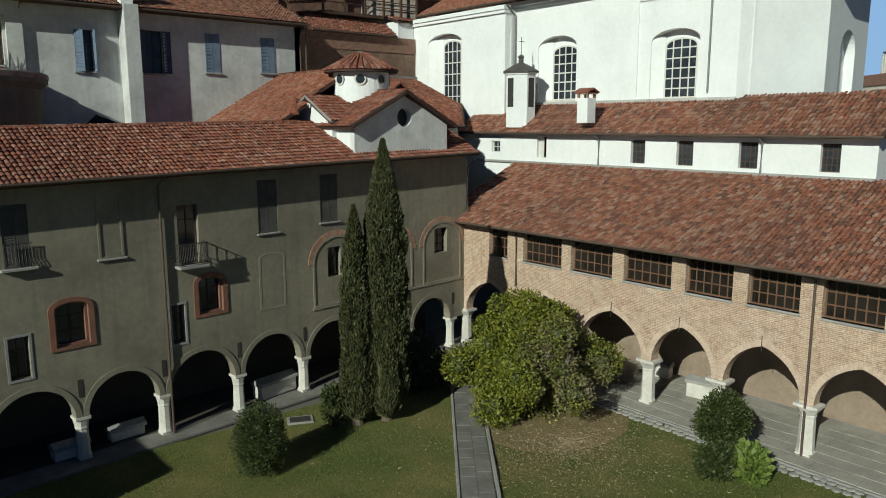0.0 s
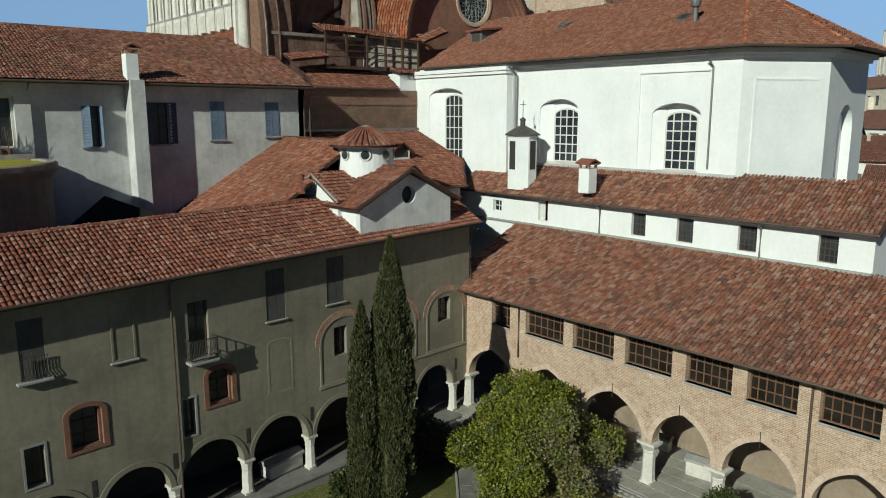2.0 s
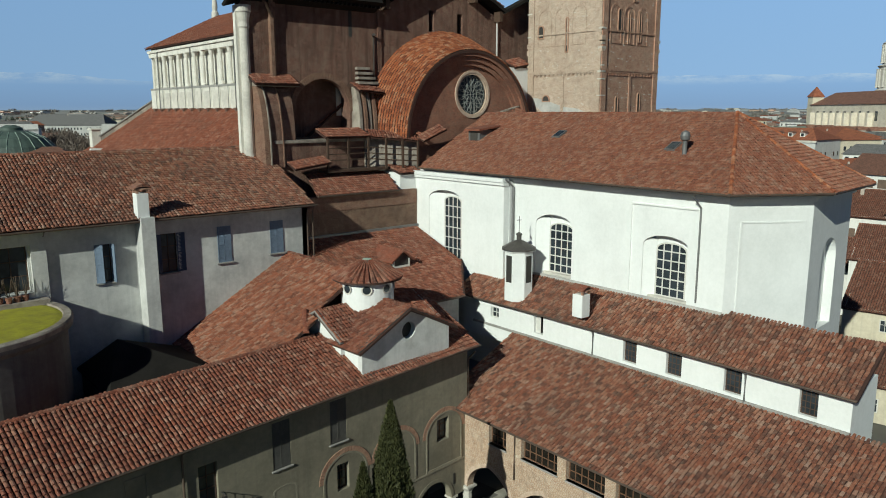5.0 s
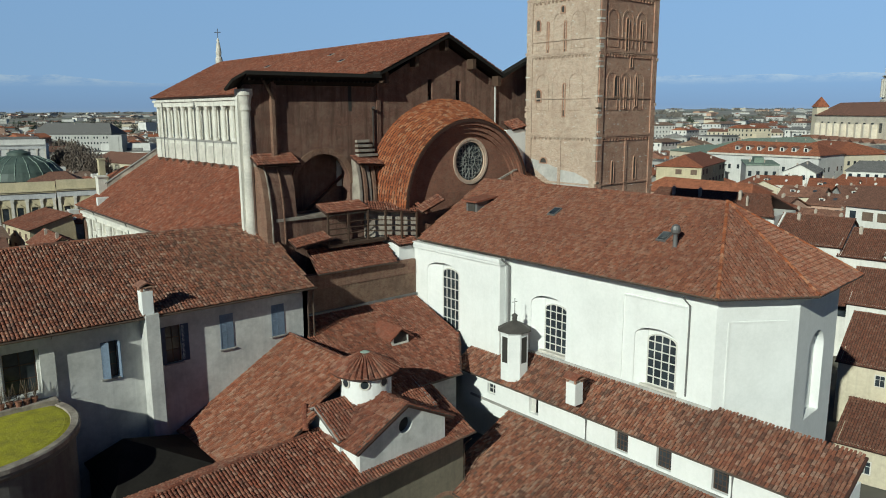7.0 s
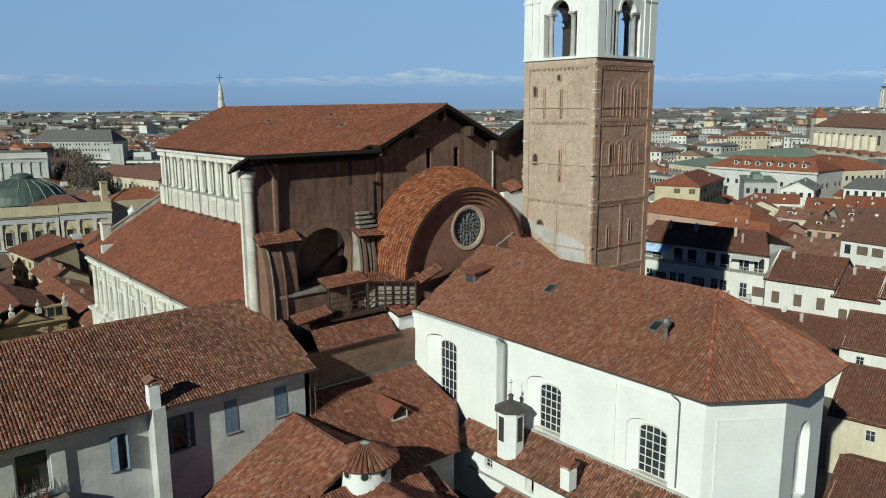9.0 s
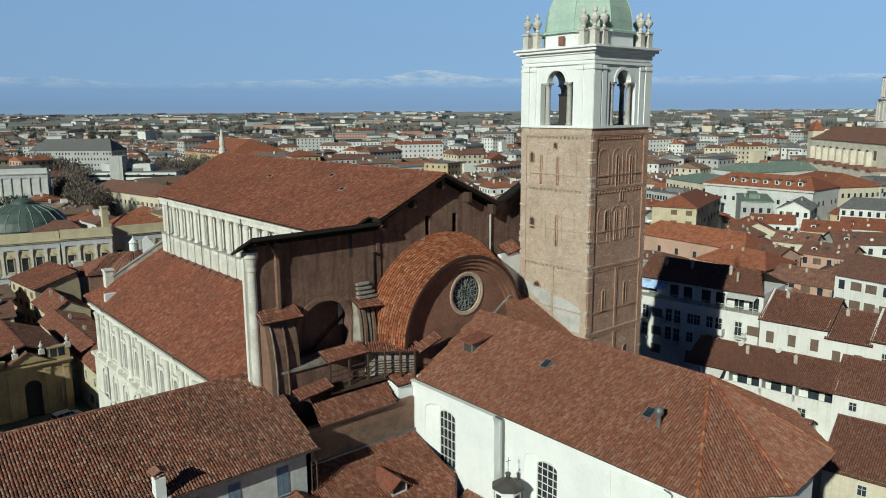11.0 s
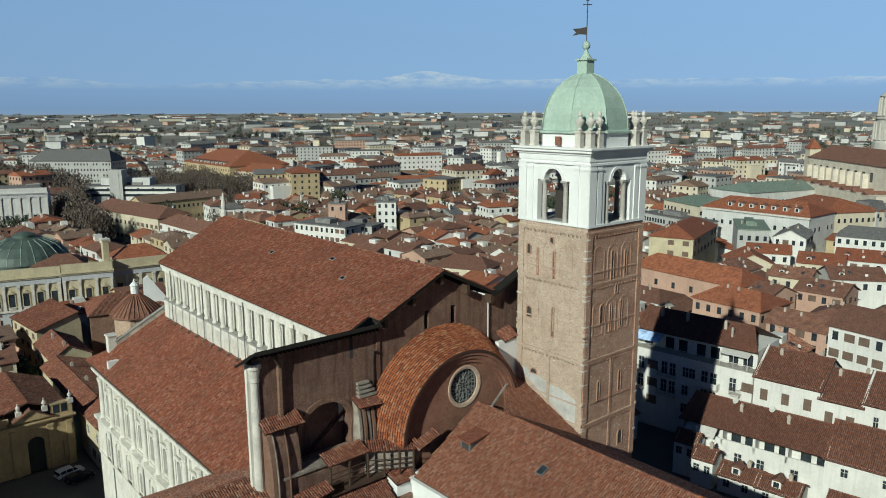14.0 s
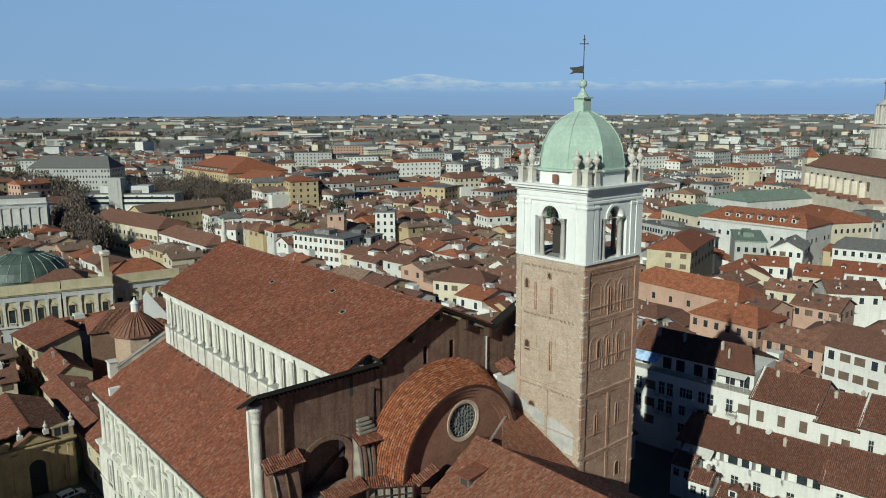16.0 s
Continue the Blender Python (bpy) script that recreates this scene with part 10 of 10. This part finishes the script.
LABELS = ["white town house with brown tiled roof", "cream town house with red tiled roof", "old town house with chimneys and worn tiled roof", "plastered house with shutters under a tiled roof"]
spots = []
cell = 13.2
for i in range(-2, 52):
    for j in range(-1, 52):
        x, y = i * cell + rt.uniform(-1.5, 1.5) + 30, j * cell + rt.uniform(-1.5, 1.5) + 10
        dd = math.hypot(x, y)
        az = math.degrees(math.atan2(y, x))
        if not (78 < dd < 430 and 13 < az < 86):
            continue
        if i % 8 == 0 and dd > 200 or j % 9 == 0 and dd > 220:
            continue
        if free(x + 5.5, y + 5.5, 6.8):
            spots.append((dd, x, y))
spots.sort()
for dd, x, y in spots[:190]:
    near = dd < 165
    w, d = rt.uniform(9.5, 13.6), rt.uniform(9.0, 13.4)
    h = rt.uniform(7.0, 11.5)
    town_house(pose(x, y, 0, 0, 0, rt.uniform(-7, 7)), w, d, h, rt.uniform(1.7, 2.7), rt.choice((WALLS[0], WALLS[0], WALLS[0], WALLS[1], WALLS[1], WALLS[5], WALLS[2], WALLS[4])), rt.choice((TILE_TOWN, TILE_TOWN, TILE_BROWN)) if near else rt.choice(FAR_ROOFS[:5]), rt.choice(LABELS), hip=0 if near else rt.choice((0, 0, 3.5)), along_x=near or rt.random() < 0.5, tiled=near, floors=3 if h < 12 else 4, shut=0.5, pitch=3.4 if dd < 220 else 4.4, chimneys=3, dish=dd < 230, upper=1, wing=True)
rest = [(x, y) for dd, x, y in spots[190:]]


def joined_town(name, places, label, tall=0.12, seed=1):
    """Far parts of the town: houses joined into one mesh, with windows."""
    r = random.Random(seed)
    vs, fs, mi = [], [], []

    def quad_box(m, x0, x1, y0, y1, z0, z1, mat):
        o = len(vs)
        for z in (z0, z1):
            for y in (y0, y1):
                for x in (x0, x1):
                    vs.append(tuple(m @ Vector((x, y, z))))
        for a in ((0, 1, 5, 4), (1, 3, 7, 5), (3, 2, 6, 7), (2, 0, 4, 6), (4, 5, 7, 6)):
            fs.append(tuple(o + k for k in a))
            mi.append(mat)
    for x, y, w, d, h, kind in places:
        m = pose(x, y, -0.4 + land(math.hypot(x - 40, y - 40)), 0, 0, r.gauss(0, 14) if math.hypot(x, y) < 500 else r.uniform(-40, 40))
        # past 700 m greyer wall colours stand in for haze
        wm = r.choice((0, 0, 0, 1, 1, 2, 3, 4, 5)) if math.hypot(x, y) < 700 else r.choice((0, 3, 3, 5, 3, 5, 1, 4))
        quad_box(m, 0, w, 0, d, 0, h, wm)
        if kind == "flat":
            quad_box(m, -0.3, w + 0.3, -0.3, d + 0.3, h, h + 0.5, 9)
        else:
            o = len(vs)
            rh = r.uniform(1.8, 3.0)
            ax = w > d
            e = [(-0.6, -0.6, h - 0.1), (w + 0.6, -0.6, h - 0.1), (w + 0.6, d + 0.6, h - 0.1), (-0.6, d + 0.6, h - 0.1)]
            hp = r.choice((0, 0, 3.5))
            rr = [(hp, d / 2, h + rh), (w - hp, d / 2, h + rh)] if ax else [(w / 2, hp, h + rh), (w / 2, d - hp, h + rh)]
            for p in e + rr:
                vs.append(tuple(m @ Vector(p)))
            fl = [(0, 1, 5, 4), (2, 3, 4, 5), (1, 2, 5), (3, 0, 4)] if ax else [(1, 2, 5, 4), (3, 0, 4, 5), (0, 1, 4), (2, 3, 5)]
            dist = math.hypot(x, y)
            # roofs too are greyed with distance, as painted haze
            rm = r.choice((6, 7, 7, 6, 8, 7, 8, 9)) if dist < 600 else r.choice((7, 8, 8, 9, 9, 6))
            for f in fl:
                fs.append(tuple(o + k for k in f))
                mi.append(rm)
            if r.random() < 0.7:
                quad_box(m, w * 0.3, w * 0.3 + 0.8, d * 0.35, d * 0.35 + 0.8, h, h + rh + 1.0, 0)
            if dist < 700 and r.random() < 0.6:
                quad_box(m, w * 0.7, w * 0.7 + 0.6, d * 0.6, d * 0.6 + 0.6, h, h + rh + 0.8, 0)
            if dist < 700 and r.random() < 0.45:
                q = r.uniform(0.1, 0.5)
                quad_box(m, w * q, w * (q + 0.42), -4.2, 0.0, 0, h * r.uniform(0.6, 0.9), r.choice((0, 0, 1, 5)))
            if dist < 700 and r.random() < 0.3:
                quad_box(m, w * 0.42, w * 0.42 + 1.8, d * 0.18, d * 0.5, h, h + rh * 0.85, r.choice((0, 0, 5)))
        floors = max(2, int(h / 3.2))
        if math.hypot(x, y) < 1000:
            for f in range(floors):
                for k in range(max(2, int(d / 3.4))):
                    yy = d * (k + 0.5) / max(2, int(d / 3.4))
                    quad_box(m, -0.06, 0.0, yy - 0.55, yy + 0.55, f * h / floors + 0.9, f * h / floors + 2.4, 10)
                for k in range(max(2, int(w / 3.4))):
                    xx = w * (k + 0.5) / max(2, int(w / 3.4))
                    quad_box(m, xx - 0.55, xx + 0.55, -0.06, 0.0, f * h / floors + 0.9, f * h / floors + 2.4, 10)
    me = bpy.data.meshes.new(name)
    me.from_pydata(vs, [], fs)
    for mt in WALLS[:6] + [FAR_RED, FAR_BROWN, FAR_TAN, FAR_GREY, GLASS_DARK]:
        me.materials.append(mt)
    me.polygons.foreach_set("material_index", mi)
    ob = new(name, me)
    return tagged(ob, label, "town", kind="stuff")


places = [(x, y, rt.uniform(9.5, 14), rt.uniform(9, 14), rt.uniform(7.5, 12.5), "flat" if rt.random() < 0.06 else "gable") for x, y in rest]
for k in range(11000):
    az, dd = radians(rt.uniform(10, 90)), 300 + 1900 * rt.random() ** 1.25
    x, y = dd * math.cos(az), dd * math.sin(az)
    if dd < 420 or not free(x, y, 14):
        continue
    dens = 0.8 * noise.noise((x * 0.004, y * 0.004, 3.0)) + 0.42 - (dd - 800) / 900
    if rt.random() > 0.35 + dens:
        continue
    kind = "flat" if rt.random() < 0.12 + dd / 5000 else "gable"
    big = rt.random() < 0.05
    h = rt.uniform(6, 11) if not big else rt.uniform(14, 24)
    if dd > 1200:
        h = min(h, 14)
    w, d = rt.uniform(9, 17), rt.uniform(9, 15)
    if big or dd > 1400 and rt.random() < 0.3:
        w, d = rt.uniform(16, 38), rt.uniform(13, 20)
    places.append((x, y, w, d, h, kind))
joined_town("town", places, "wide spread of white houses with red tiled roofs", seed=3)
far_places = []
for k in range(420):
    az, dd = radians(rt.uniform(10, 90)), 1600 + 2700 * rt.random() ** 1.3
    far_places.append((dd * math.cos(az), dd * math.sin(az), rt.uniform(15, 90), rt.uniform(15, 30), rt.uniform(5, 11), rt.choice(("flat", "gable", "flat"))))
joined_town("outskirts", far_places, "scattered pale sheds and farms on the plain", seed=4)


# ---- trees of the town ----
def far_trees(name, spots, material, label, n, size):
    vs, fs = [], []
    r = random.Random(len(spots))
    for x, y, h, w in spots:
        g = land(math.hypot(x - 40, y - 40))
        for k in range(n):
            d = Vector((r.gauss(0, 1), r.gauss(0, 1), r.gauss(0, 1))).normalized() * (r.random() ** 0.4)
            p = Vector((x + d.x * w, y + d.y * w, h * 0.58 + d.z * h * 0.42 + g))
            a, b = Vector((r.gauss(0, 1), r.gauss(0, 1), r.gauss(0, 1))).normalized() * size * w, Vector((r.gauss(0, 0.4), r.gauss(0, 0.4), 1)).normalized() * size * w * 1.6
            o = len(vs)
            vs += [tuple(p - a * 0.5), tuple(p + a * 0.5), tuple(p + b)]
            fs.append((o, o + 1, o + 2))
        o = len(vs)
        for z, q in ((g, 0.25), (g + h * 0.6, 0.1)):
            for k in range(5):
                vs.append((x + q * math.cos(k * 1.257), y + q * math.sin(k * 1.257), z))
        fs += [(o + k, o + (k + 1) % 5, o + 5 + (k + 1) % 5, o + 5 + k) for k in range(5)]
    me = bpy.data.meshes.new(name)
    me.from_pydata(vs, [], fs)
    me.materials.append(material)
    return tagged(new(name, me), label, "trees", kind="stuff")


bare = []
for k in range(460):
    if k % 6 < 2:
        ty = rt.uniform(318, 420)
        bare.append((84 + (ty - 318) * 0.12 + rt.uniform(-3, 7), ty, rt.uniform(13, 20), rt.uniform(3.0, 4.5)))
    elif k % 6 == 2:
        ty = rt.uniform(400, 520)
        bare.append((96 + (ty - 400) * 0.2 + rt.uniform(-4, 8), ty, rt.uniform(14, 20), rt.uniform(3.5, 5.5)))
    elif k % 6 == 3:
        bare.append((rt.uniform(95, 150), rt.uniform(560, 720), rt.uniform(13, 19), rt.uniform(4, 6)))
    else:
        bare.append((rt.uniform(178, 236), rt.uniform(435, 580), rt.uniform(12, 18), rt.uniform(3, 4.5)))
for k in range(620):
    az, dd = radians(rt.uniform(12, 88)), rt.uniform(380, 2000)
    if free(dd * math.cos(az), dd * math.sin(az), 3) and noise.noise((dd * math.cos(az) * 0.006, dd * math.sin(az) * 0.006, 9.0)) > -0.05:
        bare.append((dd * math.cos(az), dd * math.sin(az), rt.uniform(8, 15), rt.uniform(3, 6)))
far_trees("bare_trees", bare, TWIG, "bare brown winter trees between the houses", 230, 0.17)
ever = []
for k in range(300):
    az, dd = radians(rt.uniform(12, 88)), rt.uniform(350, 2000)
    if free(dd * math.cos(az), dd * math.sin(az), 3):
        for q in range(rt.choice((1, 1, 3))):
            ever.append((dd * math.cos(az) + rt.uniform(-8, 8), dd * math.sin(az) + rt.uniform(-8, 8), rt.uniform(10, 18), rt.uniform(2.5, 5)))
far_trees("evergreens", ever, LEAF_FAR, "dark evergreen trees among the houses", 220, 0.22)
hedge = []
for k in range(230):
    az, dd = radians(rt.uniform(10, 90)), rt.uniform(1500, 4300)
    x, y = dd * math.cos(az), dd * math.sin(az)
    a = rt.uniform(0, 3.14)
    for q in range(rt.randint(3, 10)):
        hedge.append((x + q * 14 * math.cos(a), y + q * 14 * math.sin(a), rt.uniform(4, 9), rt.uniform(5, 9)))
far_trees("tree_lines", hedge, TWIG_HAZED, "lines of bare trees across the plain", 26, 0.5)

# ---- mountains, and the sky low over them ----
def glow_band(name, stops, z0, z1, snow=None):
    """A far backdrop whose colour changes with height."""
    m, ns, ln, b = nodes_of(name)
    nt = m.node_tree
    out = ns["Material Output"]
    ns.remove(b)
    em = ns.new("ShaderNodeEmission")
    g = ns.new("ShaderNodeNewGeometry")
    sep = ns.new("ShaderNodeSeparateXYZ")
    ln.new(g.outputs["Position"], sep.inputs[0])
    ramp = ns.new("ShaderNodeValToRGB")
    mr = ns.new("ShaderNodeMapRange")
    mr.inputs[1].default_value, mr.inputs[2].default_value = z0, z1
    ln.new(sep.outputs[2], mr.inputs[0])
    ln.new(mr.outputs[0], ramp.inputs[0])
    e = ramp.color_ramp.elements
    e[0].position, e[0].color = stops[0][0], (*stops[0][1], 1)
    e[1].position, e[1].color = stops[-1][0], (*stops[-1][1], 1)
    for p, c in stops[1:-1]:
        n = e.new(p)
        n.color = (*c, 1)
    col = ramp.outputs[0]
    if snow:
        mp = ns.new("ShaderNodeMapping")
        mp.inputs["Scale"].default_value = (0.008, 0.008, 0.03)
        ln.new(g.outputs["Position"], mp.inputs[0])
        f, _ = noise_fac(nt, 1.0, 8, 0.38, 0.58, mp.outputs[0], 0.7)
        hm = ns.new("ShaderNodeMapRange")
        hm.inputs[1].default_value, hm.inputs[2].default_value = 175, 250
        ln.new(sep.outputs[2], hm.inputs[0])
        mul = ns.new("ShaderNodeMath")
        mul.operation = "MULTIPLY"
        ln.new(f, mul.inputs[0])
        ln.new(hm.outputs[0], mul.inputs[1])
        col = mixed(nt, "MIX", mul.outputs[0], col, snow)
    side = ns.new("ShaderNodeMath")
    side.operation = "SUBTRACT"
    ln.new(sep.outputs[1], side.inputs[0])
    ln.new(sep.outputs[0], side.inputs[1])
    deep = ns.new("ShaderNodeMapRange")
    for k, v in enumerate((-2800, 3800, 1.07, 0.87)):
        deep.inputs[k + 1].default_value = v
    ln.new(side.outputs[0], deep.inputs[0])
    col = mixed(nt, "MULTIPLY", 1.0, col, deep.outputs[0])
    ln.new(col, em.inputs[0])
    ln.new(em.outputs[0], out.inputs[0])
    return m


def curtain(name, radius, height, material, label, cat):
    bm = bmesh.new()
    prev = None
    for k in range(241):
        az = radians(-12 + 124 * k / 240)
        x, y = radius * math.cos(az), radius * math.sin(az)
        top = height(k / 240)
        cur = [bm.verts.new((x, y, z)) for z in (-2, top * 0.5, top)]
        if prev:
            bm.faces.new((prev[0], cur[0], cur[1], prev[1]))
            bm.faces.new((prev[1], cur[1], cur[2], prev[2]))
        prev = cur
    return tagged(new(name, mesh_from(bm, name, material)), label, cat, kind="structure")


SKY_LOW, SKY_TOP = (0.28, 0.415, 0.675), (0.25, 0.40, 0.71)
curtain("backdrop", 4570, lambda t: 1250, glow_band("low_sky", [(0, (0.31, 0.42, 0.64)), (0.2, SKY_LOW), (1, SKY_TOP)], 0, 1000), "clear pale blue winter sky above the plain", "sky")
# distance haze is painted into this glow, paler at the foot
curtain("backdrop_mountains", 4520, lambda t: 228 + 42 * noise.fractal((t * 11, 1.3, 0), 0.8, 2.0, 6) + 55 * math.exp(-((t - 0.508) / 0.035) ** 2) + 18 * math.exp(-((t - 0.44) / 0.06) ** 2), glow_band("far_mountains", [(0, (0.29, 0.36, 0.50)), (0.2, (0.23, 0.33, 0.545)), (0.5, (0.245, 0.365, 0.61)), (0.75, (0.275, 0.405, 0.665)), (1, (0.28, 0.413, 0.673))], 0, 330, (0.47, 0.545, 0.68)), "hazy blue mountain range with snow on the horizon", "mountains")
